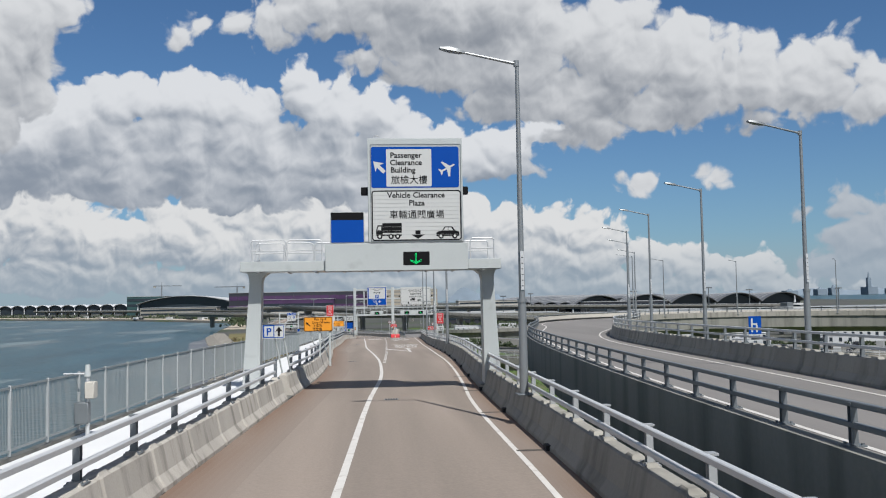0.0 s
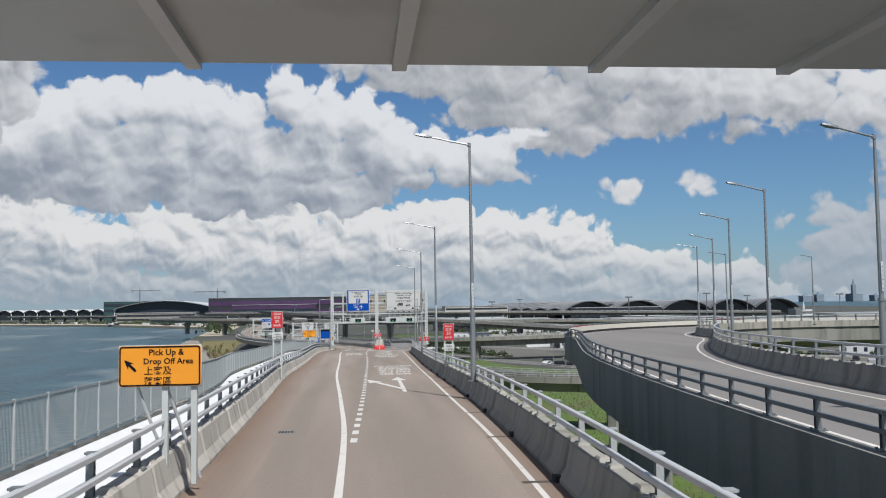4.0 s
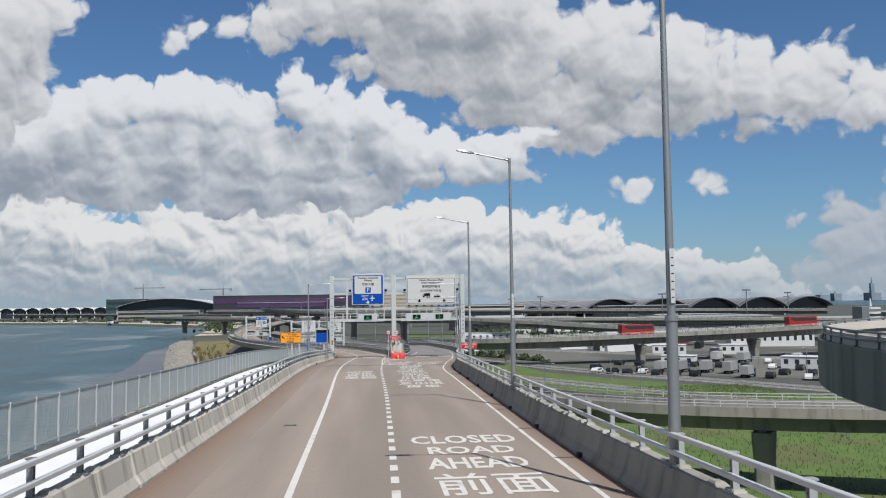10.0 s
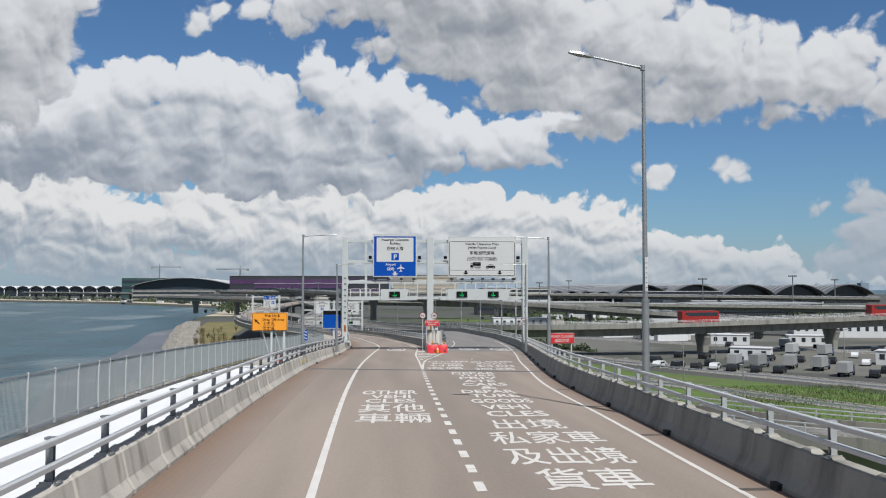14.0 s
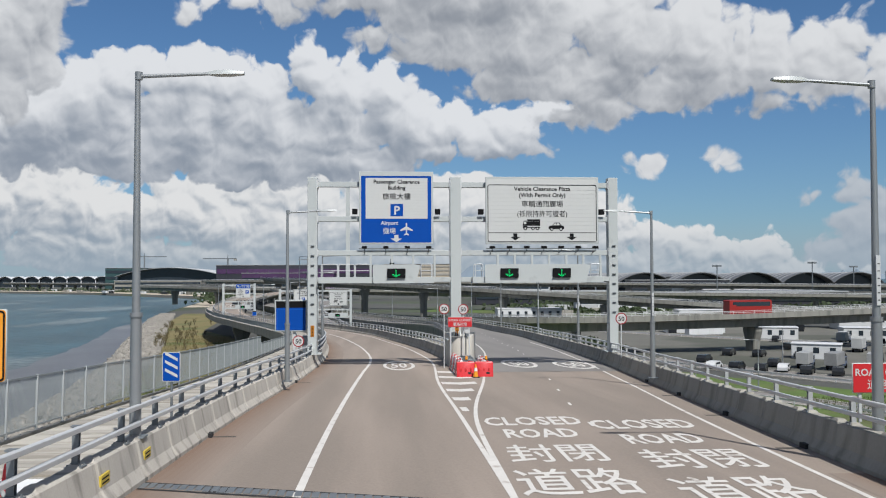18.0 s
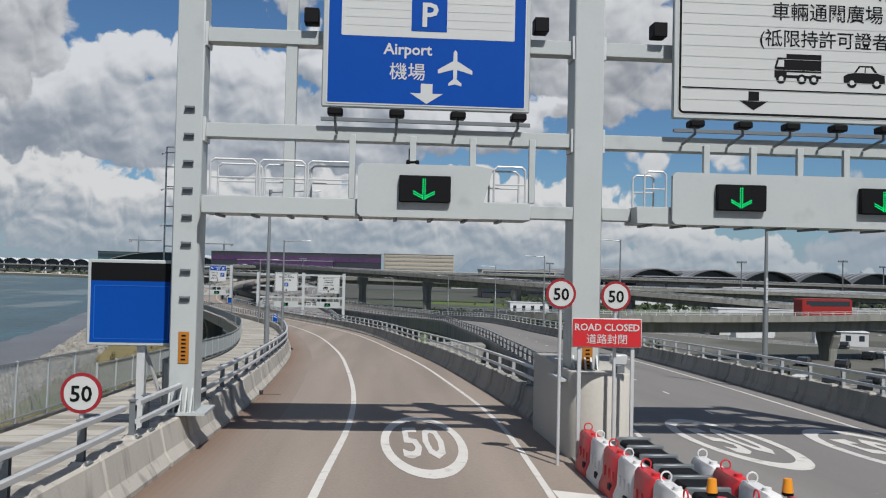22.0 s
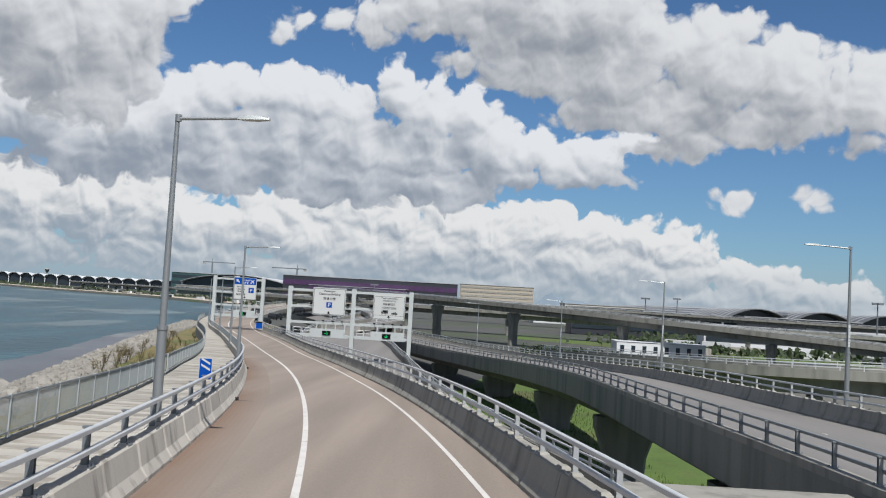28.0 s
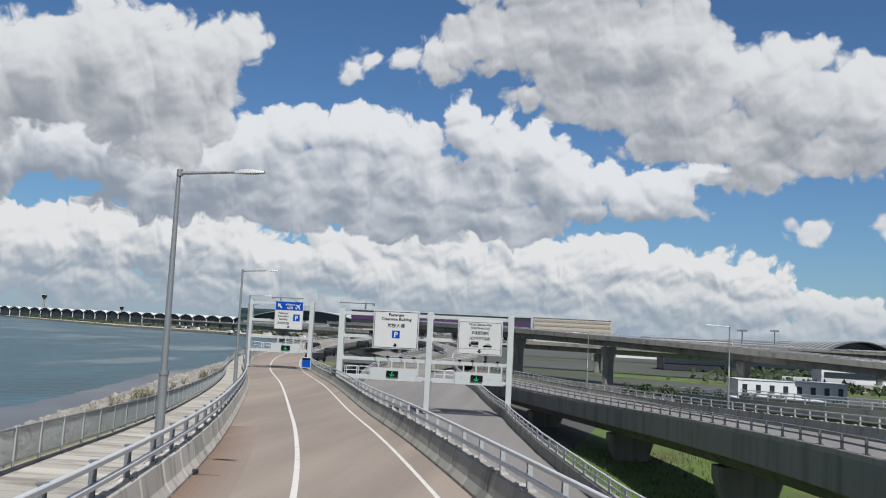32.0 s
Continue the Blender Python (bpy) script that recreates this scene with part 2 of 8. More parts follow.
def sky_nodes():
    nt = world.node_tree
    nt.nodes.clear()
    N = Nodes(nt)
    sky = nt.nodes.new("ShaderNodeTexSky")
    sky.sky_type, sky.sun_disc = "NISHITA", False
    sky.sun_elevation, sky.sun_rotation = math.asin(SUN_FROM.z), math.atan2(SUN_FROM.x, SUN_FROM.y)
    sky.air_density, sky.dust_density, sky.ozone_density = 1.0, 0.15, 2.2
    tc = nt.nodes.new("ShaderNodeTexCoord")
    sep = nt.nodes.new("ShaderNodeSeparateXYZ")
    nt.links.new(tc.outputs["Generated"], sep.inputs[0])
    x, y, z = sep.outputs
    az = N.math("MULTIPLY", N.math("ARCTAN2", x, y), 57.2958)
    el = N.math("MULTIPLY", N.math("ARCSINE", z), 57.2958)
    com = nt.nodes.new("ShaderNodeCombineXYZ")
    nt.links.new(az, com.inputs[0])
    nt.links.new(el, com.inputs[1])
    p = com.outputs[0]
    up = N.vec("ADD", p, (0.5, 2.3, 0.0))
    near_up = N.vec("ADD", p, (0.12, 0.32, 0.0))

    def depth(group, at):
        n = nt.nodes.new("ShaderNodeGroup")
        n.node_tree = group
        nt.links.new(at, n.inputs[0])
        return n.outputs

    blue = N.vec("SCALE", N.vec("MULTIPLY", sky.outputs["Color"], (0.66, 0.90, 1.12)))
    blue.node.inputs["Scale"].default_value = SKY_STRENGTH
    haze = N.math("POWER", 2.718, N.math("MULTIPLY", N.math("MAXIMUM", el, 0.0), -0.22))
    color = N.mix(N.math("MULTIPLY", haze, 0.6), blue, (0.27, 0.42, 0.56, 1))
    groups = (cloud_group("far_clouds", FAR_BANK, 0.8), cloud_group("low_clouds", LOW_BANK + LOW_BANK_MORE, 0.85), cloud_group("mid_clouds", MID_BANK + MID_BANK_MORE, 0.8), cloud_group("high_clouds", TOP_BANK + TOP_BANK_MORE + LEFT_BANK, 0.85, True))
    # bank, depth of the bright rim, shaded colour, lit colour, wide and close relief, brightness at rim and core, soft edge
    banks = (
        (groups[0], 3.0, (0.34, 0.41, 0.49, 1), (0.62, 0.66, 0.70, 1), 0.08, 0.34, 0.55, 0.30, 0.5),
        (groups[1], 3.4, (0.37, 0.43, 0.50, 1), (0.93, 0.92, 0.895, 1), 0.13, 0.62, 0.54, 0.32, 0.24),
        (groups[2], 3.2, (0.335, 0.38, 0.445, 1), (0.92, 0.925, 0.93, 1), 0.25, 0.34, 0.50, 0.14, 0.30),
        (groups[3], 3.8, (0.345, 0.37, 0.41, 1), (0.89, 0.89, 0.885, 1), 0.18, 0.28, 0.56, 0.22, 0.5),
    )
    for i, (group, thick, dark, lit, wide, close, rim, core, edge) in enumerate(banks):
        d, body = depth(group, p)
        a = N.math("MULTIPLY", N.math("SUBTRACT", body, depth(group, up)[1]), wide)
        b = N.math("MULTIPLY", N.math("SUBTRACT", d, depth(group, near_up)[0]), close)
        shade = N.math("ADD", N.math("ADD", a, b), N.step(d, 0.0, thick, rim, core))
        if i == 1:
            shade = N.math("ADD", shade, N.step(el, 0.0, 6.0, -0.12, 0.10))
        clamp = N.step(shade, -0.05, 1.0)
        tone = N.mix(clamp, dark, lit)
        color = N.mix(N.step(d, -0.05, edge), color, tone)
    sea_haze = N.step(el, -0.1, 4.0, 0.6, 0.0)
    color = N.mix(sea_haze, color, (0.40, 0.49, 0.56, 1))
    bg = nt.nodes.new("ShaderNodeBackground")
    bg.inputs["Strength"].default_value = 0.68
    out = nt.nodes.new("ShaderNodeOutputWorld")
    nt.links.new(color, bg.inputs["Color"])
    nt.links.new(bg.outputs["Background"], out.inputs["Surface"])


SKY_STRENGTH = 0.084
sky_nodes()

# ---------- small helpers ----------


def smooth_table(rows, k=1):
    """A smooth function of the first column that passes through the rows' k-th column."""
    xs = np.array([r[0] for r in rows], float)
    vs = np.array([r[k] for r in rows], float)
    d = np.gradient(vs, xs)

    def f(x):
        if x <= xs[0]:
            return float(vs[0] + d[0] * (x - xs[0]))
        if x >= xs[-1]:
            return float(vs[-1] + d[-1] * (x - xs[-1]))
        i = int(np.searchsorted(xs, x, side="right") - 1)
        h = xs[i + 1] - xs[i]
        s = (x - xs[i]) / h
        return float((2 * s**3 - 3 * s * s + 1) * vs[i] + (s**3 - 2 * s * s + s) * h * d[i]
                     + (3 * s * s - 2 * s**3) * vs[i + 1] + (s**3 - s * s) * h * d[i + 1])
    return f


def thing(name, label, category, base=(0, 0, 0), rz=0.0, group="", kind=""):
    ob = new(name)
    ob.matrix_basis = Matrix.Translation(base) @ Matrix.Rotation(radians(rz), 4, "Z")
    ob.empty_display_size = 0.2
    return tagged(ob, label, category, group, kind)


def mesh_of(name, bm, mat, smooth=True):
    me = bpy.data.meshes.new(name)
    bmesh.ops.recalc_face_normals(bm, faces=bm.faces)
    bm.to_mesh(me)
    bm.free()
    if mat:
        me.materials.append(mat)
    if smooth:
        me.shade_smooth()
        me.set_sharp_from_angle(angle=radians(38))
    return me


def part(name, bm, mat, parent=None, label="", world_built=False, smooth=True):
    """Links a bmesh as one mesh object under a thing or a part. world_built: its vertices are in world coordinates."""
    me = bm if isinstance(bm, bpy.types.Mesh) else mesh_of(name, bm, mat, smooth)
    ob = new(name, me)
    if parent:
        ob.parent = parent
        if world_built:
            m = parent.matrix_basis
            if parent.parent:
                m = parent.parent.matrix_basis @ parent.matrix_parent_inverse @ m
            ob.matrix_parent_inverse = m.inverted()
    if label:
        ob["label"] = label
    return ob


def setting(name, bm, mat, label, category, smooth=True):
    return tagged(part(name, bm, mat, smooth=smooth), label, category, kind="structure")


def place(name, me, parent, m, label=""):
    """One more object on a shared mesh, under parent, at the pose m in parent's space."""
    ob = new(name, me)
    ob.parent = parent
    ob.matrix_basis = m
    if label:
        ob["label"] = label
    return ob


def add_box(bm, lo, hi, bevel=0.0, m=None):
    r = bmesh.ops.create_cube(bm, size=1.0)
    vs = r["verts"]
    c = [(a + b) / 2 for a, b in zip(lo, hi)]
    s = [b - a for a, b in zip(lo, hi)]
    for v in vs:
        v.co = Vector([v.co[i] * s[i] + c[i] for i in range(3)])
    if bevel:
        es = list({e for v in vs for e in v.link_edges})
        got = bmesh.ops.bevel(bm, geom=es, offset=bevel, segments=1, affect="EDGES")
        vs = list({v for f in got["faces"] for v in f.verts} | {v for v in vs if v.is_valid})
    if m is not None:
        for v in vs:
            v.co = m @ v.co
    return bm


def box(lo, hi, bevel=0.0):
    return add_box(bmesh.new(), lo, hi, bevel)


def add_tube(bm, a, b, r0, r1=None, n=10):
    """A round bar from a to b."""
    a, b = Vector(a), Vector(b)
    r1 = r0 if r1 is None else r1
    axis = (b - a).normalized()
    u = axis.orthogonal().normalized()
    w = axis.cross(u)
    ring = []
    for p, r in ((a, r0), (b, r1)):
        ring.append([bm.verts.new(p + r * (math.cos(2 * math.pi * i / n) * u + math.sin(2 * math.pi * i / n) * w)) for i in range(n)])
    for i in range(n):
        j = (i + 1) % n
        bm.faces.new((ring[0][i], ring[0][j], ring[1][j], ring[1][i]))
    bm.faces.new(ring[0][::-1])
    bm.faces.new(ring[1])
    return bm


def tube(a, b, r0, r1=None, n=10):
    return add_tube(bmesh.new(), a, b, r0, r1, n)


def add_path_tube(bm, pts, r, n=8):
    for a, b in zip(pts[:-1], pts[1:]):
        add_tube(bm, a, b, r, r, n)
    return bm


def add_sweep(bm, pts, profile, closed=True, caps=True):
    """Sweeps (side, up) pairs along points; side is to the right of the way along them."""
    rings = []
    n = len(pts)
    for i, p in enumerate(pts):
        a, b = Vector(pts[max(i - 1, 0)]), Vector(pts[min(i + 1, n - 1)])
        t = (b - a)
        t.z = 0
        t.normalize()
        side = Vector((t.y, -t.x, 0))
        pr = profile(i) if callable(profile) else profile
        rings.append([bm.verts.new(Vector(p) + side * u + Vector((0, 0, v))) for u, v in pr])
    k = len(rings[0])
    for r, q in zip(rings[:-1], rings[1:]):
        for i in range(k if closed else k - 1):
            j = (i + 1) % k
            bm.faces.new((r[i], r[j], q[j], q[i]))
    if closed and caps:
        bm.faces.new(rings[0][::-1])
        bm.faces.new(rings[-1])
    return bm


def sweep(pts, profile, closed=True, caps=True):
    return add_sweep(bmesh.new(), pts, profile, closed, caps)


def add_prism(bm, outline, depth, m=None):
    """A flat outline in the local x-z plane (facing -y) with a depth along +y."""
    front = [bm.verts.new((x, 0, z)) for x, z in outline]
    back = [bm.verts.new((x, depth, z)) for x, z in outline]
    bm.faces.new(front)
    bm.faces.new(back[::-1])
    for i in range(len(outline)):
        j = (i + 1) % len(outline)
        bm.faces.new((front[j], front[i], back[i], back[j]))
    if m is not None:
        for v in front + back:
            v.co = m @ v.co
    return bm


def prism(outline, depth):
    return add_prism(bmesh.new(), outline, depth)


def round_rect(x0, z0, x1, z1, r, n=4):
    pts = []
    for cx, cz, a0 in ((x1 - r, z1 - r, 0), (x0 + r, z1 - r, 90), (x0 + r, z0 + r, 180), (x1 - r, z0 + r, 270)):
        for i in range(n + 1):
            a = radians(a0 + 90 * i / n)
            pts.append((cx + r * math.cos(a), cz + r * math.sin(a)))
    return pts


def disc(x, z, r, n=40):
    return [(x + r * math.cos(2 * math.pi * i / n), z + r * math.sin(2 * math.pi * i / n)) for i in range(n)]


def resample(pts, step):
    """Points along a polyline at even steps, with the heading at each."""
    P = [Vector(p) for p in pts]
    out, acc, target = [], 0.0, 0.0
    for a, b in zip(P[:-1], P[1:]):
        L = (b - a).length
        while target <= acc + L:
            s = (target - acc) / L
            out.append((a.lerp(b, s), b - a))
            target += step
        acc += L
    return out


def along(p, d, pitch=True):
    """A pose at p with local +y along d."""
    yaw = math.atan2(-d.x, d.y)
    up = math.atan2(d.z, math.hypot(d.x, d.y)) if pitch else 0.0
    return Matrix.Translation(p) @ Matrix.Rotation(yaw, 4, "Z") @ Matrix.Rotation(up, 4, "X")


# ---------- materials ----------


COLOR_GAIN = 0.78  # scales every base colour down, to deepen shade against the sun


def material(name, color, rough=0.6, metal=0.0, vary=0.12, scale=3.0, fine=60.0, bump=0.15, spot=None, spot_scale=0.6, spot_at=0.55, spot_width=0.12,
             emit=None, strength=1.0, jitter=0.0, spec=0.5, stretch=(1, 1, 1), coat=0.0):
    """Paint, stone or metal: the colour varies at two sizes, with a second colour for stains, and fine relief."""
    color = tuple(COLOR_GAIN * c for c in color)
    spot = tuple(COLOR_GAIN * c for c in spot) if spot else None
    mt = bpy.data.materials.new(name)
    mt.use_nodes = True
    nt = mt.node_tree
    b = nt.nodes["Principled BSDF"]
    b.inputs["Roughness"].default_value, b.inputs["Metallic"].default_value = rough, metal
    b.inputs["Specular IOR Level"].default_value = spec
    b.inputs["Coat Weight"].default_value = coat
    tc = nt.nodes.new("ShaderNodeTexCoord")
    mp = nt.nodes.new("ShaderNodeMapping")
    mp.inputs["Scale"].default_value = stretch
    if jitter:
        own, push = nt.nodes.new("ShaderNodeObjectInfo"), nt.nodes.new("ShaderNodeVectorMath")
        push.operation = "MULTIPLY_ADD"
        push.inputs[1].default_value = (0.0, 0.0, 0.0)
        nt.links.new(tc.outputs["Object"], push.inputs[2])
        nt.links.new(own.outputs["Random"], push.inputs[0])
        push.inputs[1].default_value = (61.0, 37.0, 17.0)
        nt.links.new(push.outputs["Vector"], mp.inputs["Vector"])
    else:
        nt.links.new(tc.outputs["Object"], mp.inputs["Vector"])

    def noise_node(s, detail, plain=False):
        n = nt.nodes.new("ShaderNodeTexNoise")
        n.inputs["Scale"].default_value, n.inputs["Detail"].default_value = s, detail
        nt.links.new(tc.outputs["Object"] if plain else mp.outputs["Vector"], n.inputs["Vector"])
        return n.outputs["Fac"]

    def math_node(op, a, c):
        n = nt.nodes.new("ShaderNodeMath")
        n.operation = op
        for s, v in zip(n.inputs, (a, c)):
            if isinstance(v, (int, float)):
                s.default_value = v
            else:
                nt.links.new(v, s)
        return n.outputs[0]

    big, small = noise_node(scale, 5), noise_node(fine, 3, True)
    amount = math_node("ADD", math_node("MULTIPLY", math_node("SUBTRACT", big, 0.5), 2 * vary), math_node("MULTIPLY", math_node("SUBTRACT", small, 0.5), 1.4 * vary))
    if jitter:
        info = nt.nodes.new("ShaderNodeObjectInfo")
        amount = math_node("ADD", amount, math_node("MULTIPLY", math_node("SUBTRACT", info.outputs["Random"], 0.5), 2 * jitter))
    gain = math_node("ADD", amount, 1.0)
    mul = nt.nodes.new("ShaderNodeVectorMath")
    mul.operation = "SCALE"
    nt.links.new(gain, mul.inputs["Scale"])
    if spot:
        st = noise_node(spot_scale, 6)
        ramp = nt.nodes.new("ShaderNodeMapRange")
        ramp.inputs["From Min"].default_value, ramp.inputs["From Max"].default_value = spot_at, spot_at + spot_width
        nt.links.new(st, ramp.inputs["Value"])
        mx = nt.nodes.new("ShaderNodeMix")
        mx.data_type = "RGBA"
        mx.inputs["A"].default_value, mx.inputs["B"].default_value = (*color, 1), (*spot, 1)
        nt.links.new(ramp.outputs["Result"], mx.inputs["Factor"])
        nt.links.new(mx.outputs["Result"], mul.inputs[0])
    else:
        mul.inputs[0].default_value = color
    nt.links.new(mul.outputs["Vector"], b.inputs["Base Color"])
    if bump:
        bp = nt.nodes.new("ShaderNodeBump")
        bp.inputs["Strength"].default_value, bp.inputs["Distance"].default_value = bump, 0.02
        nt.links.new(small, bp.inputs["Height"])
        nt.links.new(bp.outputs["Normal"], b.inputs["Normal"])
    if emit:
        b.inputs["Emission Color"].default_value, b.inputs["Emission Strength"].default_value = (*emit, 1), strength
    return mt


ASPHALT = material("asphalt", (0.262, 0.216, 0.176), 0.85, vary=0.24, scale=0.5, fine=15, bump=0.35, spot=(0.30, 0.245, 0.20), spot_scale=0.5, spot_at=0.42, spot_width=0.22, stretch=(1, 0.05, 1))
ASPHALT_GREY = material("grey_asphalt", (0.225, 0.21, 0.195), 0.85, vary=0.14, scale=0.3, fine=16, bump=0.2, spot=(0.19, 0.178, 0.165), spot_scale=0.4, spot_at=0.42, spot_width=0.22, stretch=(1, 0.05, 1))
MARKING = material("road_paint", (0.68, 0.65, 0.60), 0.7, vary=0.14, scale=1.5, fine=25, spot=(0.44, 0.39, 0.34), spot_scale=2.5, spot_at=0.6)
# sunlight on the left barriers is put into this paler concrete
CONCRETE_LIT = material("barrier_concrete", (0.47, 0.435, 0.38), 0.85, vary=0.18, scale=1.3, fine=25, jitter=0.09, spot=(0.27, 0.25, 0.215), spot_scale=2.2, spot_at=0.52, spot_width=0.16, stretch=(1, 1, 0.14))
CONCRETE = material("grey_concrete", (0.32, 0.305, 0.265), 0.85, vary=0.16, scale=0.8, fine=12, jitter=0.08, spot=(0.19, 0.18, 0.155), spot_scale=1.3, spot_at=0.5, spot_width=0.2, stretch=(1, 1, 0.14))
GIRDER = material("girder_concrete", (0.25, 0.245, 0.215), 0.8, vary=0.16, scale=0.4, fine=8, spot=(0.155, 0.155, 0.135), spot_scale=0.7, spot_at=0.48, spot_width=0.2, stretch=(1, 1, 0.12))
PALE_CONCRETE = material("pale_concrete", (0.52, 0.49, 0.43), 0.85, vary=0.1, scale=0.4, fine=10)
WALK_WHITE = material("white_walkway", (0.80, 0.80, 0.79), 0.7, vary=0.05, scale=0.8, fine=20)
WALK_BARE = material("bare_walkway", (0.44, 0.41, 0.355), 0.85, vary=0.2, scale=0.9, fine=14, jitter=0.18, spot=(0.29, 0.26, 0.215), spot_scale=1.2, spot_at=0.48, stretch=(0.3, 1, 1))
GALV = material("galvanised_steel", (0.60, 0.61, 0.61), 0.45, metal=0.2, vary=0.08, scale=4, fine=40, bump=0.05)
GALV_DARK = material("weathered_steel", (0.20, 0.22, 0.23), 0.5, metal=0.4, vary=0.1, scale=4, fine=40, bump=0.05)
WHITE_STEEL = material("white_painted_steel", (0.47, 0.495, 0.485), 0.45, vary=0.05, scale=1.2, fine=12, bump=0.03, spot=(0.40, 0.42, 0.41), spot_scale=1.5, spot_at=0.6)
POLE = material("lamp_pole_steel", (0.30, 0.315, 0.32), 0.45, metal=0.5, vary=0.08, scale=2, fine=30, bump=0.04)
SIGN_BLUE = material("blue_sign_face", (0.002, 0.062, 0.34), 0.6, vary=0.06, scale=1, fine=6, bump=0.0, spec=0.12)
SIGN_WHITE = material("white_sign_face", (0.56, 0.565, 0.545), 0.45, vary=0.03, scale=1, fine=6, bump=0.0)
SIGN_RED = material("red_sign_face", (0.55, 0.02, 0.025), 0.4, vary=0.05, scale=1, fine=6, bump=0.0)
SIGN_ORANGE = material("orange_sign_face", (0.78, 0.30, 0.015), 0.4, vary=0.04, scale=1, fine=6, bump=0.0)
BLACK = material("black_paint", (0.007, 0.007, 0.008), 0.6, vary=0.1, bump=0.0, spec=0.12)
RUBBER = material("dark_gap", (0.02, 0.02, 0.02), 0.9, vary=0.1, bump=0.0)
GREEN_LED = material("green_lamp", (0.0, 0.2, 0.05), 0.4, vary=0.0, bump=0.0, emit=(0.0, 0.75, 0.16), strength=0.8)
RED_PLASTIC = material("red_plastic", (0.60, 0.03, 0.035), 0.4, vary=0.1, scale=3, fine=20, bump=0.02)
WHITE_PLASTIC = material("white_plastic", (0.75, 0.74, 0.72), 0.45, vary=0.08, scale=3, fine=20, bump=0.02)
GRASS = material("grass", (0.088, 0.142, 0.024), 0.9, vary=0.4, scale=0.25, fine=3.0, bump=0.6, spot=(0.10, 0.115, 0.035), spot_scale=0.09, spot_at=0.5)
SCRUB = material("dry_grass", (0.19, 0.155, 0.06), 0.9, vary=0.3, scale=0.2, fine=2.0, bump=0.6, spot=(0.11, 0.125, 0.035), spot_scale=0.07, spot_at=0.5)
DIRT = material("bare_ground", (0.075, 0.075, 0.066), 0.9, vary=0.4, scale=0.02, fine=0.4, bump=0.3, spot=(0.06, 0.075, 0.04), spot_scale=0.012, spot_at=0.5)
ROCK = material("revetment_stone", (0.29, 0.27, 0.235), 0.85, vary=0.35, scale=0.8, fine=6, jitter=0.15, bump=0.4)
FENCE = material("fence_steel", (0.27, 0.295, 0.295), 0.5, metal=0.2, vary=0.1, scale=1.5, fine=20, bump=0.03)


def water_material():
    mt = material("sea_water", (0.024, 0.076, 0.096), 0.32, vary=0.8, scale=0.05, fine=0.3, bump=0.0, spot=(0.115, 0.16, 0.17), spot_scale=0.022, spot_at=0.54, spot_width=0.06, spec=0.16, stretch=(1, 0.4, 1))
    nt = mt.node_tree
    b = nt.nodes["Principled BSDF"]
    tc = nt.nodes.new("ShaderNodeTexCoord")
    w = nt.nodes.new("ShaderNodeTexNoise")
    w.inputs["Scale"].default_value, w.inputs["Detail"].default_value = 0.35, 6
    bp = nt.nodes.new("ShaderNodeBump")
    bp.inputs["Strength"].default_value, bp.inputs["Distance"].default_value = 0.9, 0.6
    nt.links.new(tc.outputs["Object"], w.inputs["Vector"])
    nt.links.new(w.outputs["Fac"], bp.inputs["Height"])
    nt.links.new(bp.outputs["Normal"], b.inputs["Normal"])
    return mt


WATER = water_material()


# ---------- lettering, made first ----------
LETTERS = {}


def make_letters(words):
    cu = bpy.data.curves.new("lettering", "FONT")
    cu.body, cu.size, cu.align_x, cu.extrude, cu.resolution_u, cu.offset = words, 1.0, "CENTER", 0.002, 2, 0.02 if words.isascii() else 0.006
    tmp = bpy.data.objects.new("lettering", cu)
    scene.collection.objects.link(tmp)
    deps = bpy.context.evaluated_depsgraph_get()
    LETTERS[words] = bpy.data.meshes.new_from_object(tmp.evaluated_get(deps))
    bpy.data.objects.remove(tmp)
    bpy.data.curves.remove(cu)


for words in ("Passenger", "Clearance", "Building", "旅檢大樓", "Vehicle Clearance", "Plaza", "車輛通關廣場", "Passenger Clearance", "Clearance Building", "Airport", "機場", "P", "Vehicle Clearance Plaza",
              "(With Permit Only)", "(祗限持許可證者)", "道路", "封閉", "前面", "AHEAD", "ROAD", "CLOSED", "OTHER", "VEHI", "CLES", "其他", "車輛", "DEPAR", "TURE", "PRIV", "ATE", "CARS", "&", "GOODS", "出境",
              "私家車", "及出境", "貨車", "50", "Ahead", "km/h", "100m", "一百米", "Pick Up &", "Drop Off Area", "上客及", "落客區", "ROAD CLOSED", "道路封閉"):
    make_letters(words)

# ---------- the plan: lines of the carriageways ----------
SEA_Z, LAND_Z = -21.0, -18.5
road_z = smooth_table([(-40, 0.4), (0, 0.0), (33, -0.22), (48, -0.43), (75, -1.12), (94, -1.78), (113, -2.43), (132, -2.94), (152, -3.46), (171, -4.12), (189, -4.9),
                       (208, -5.74), (226, -6.37), (245, -7.1), (262, -7.8), (281, -8.35), (310, -9.3), (343, -10.3), (375, -10.9), (405, -11.1), (450, -10.8), (520, -9.8), (620, -8.5), (700, -8)])
plaza_z = smooth_table([(205, -5.6), (214, -5.95), (226, -6.37), (245, -7.1), (262, -7.8), (281, -8.35), (300, -8.95), (331, -9.9), (360, -11.2), (389, -12.4), (420, -13.1), (480, -13.3), (620, -12)])
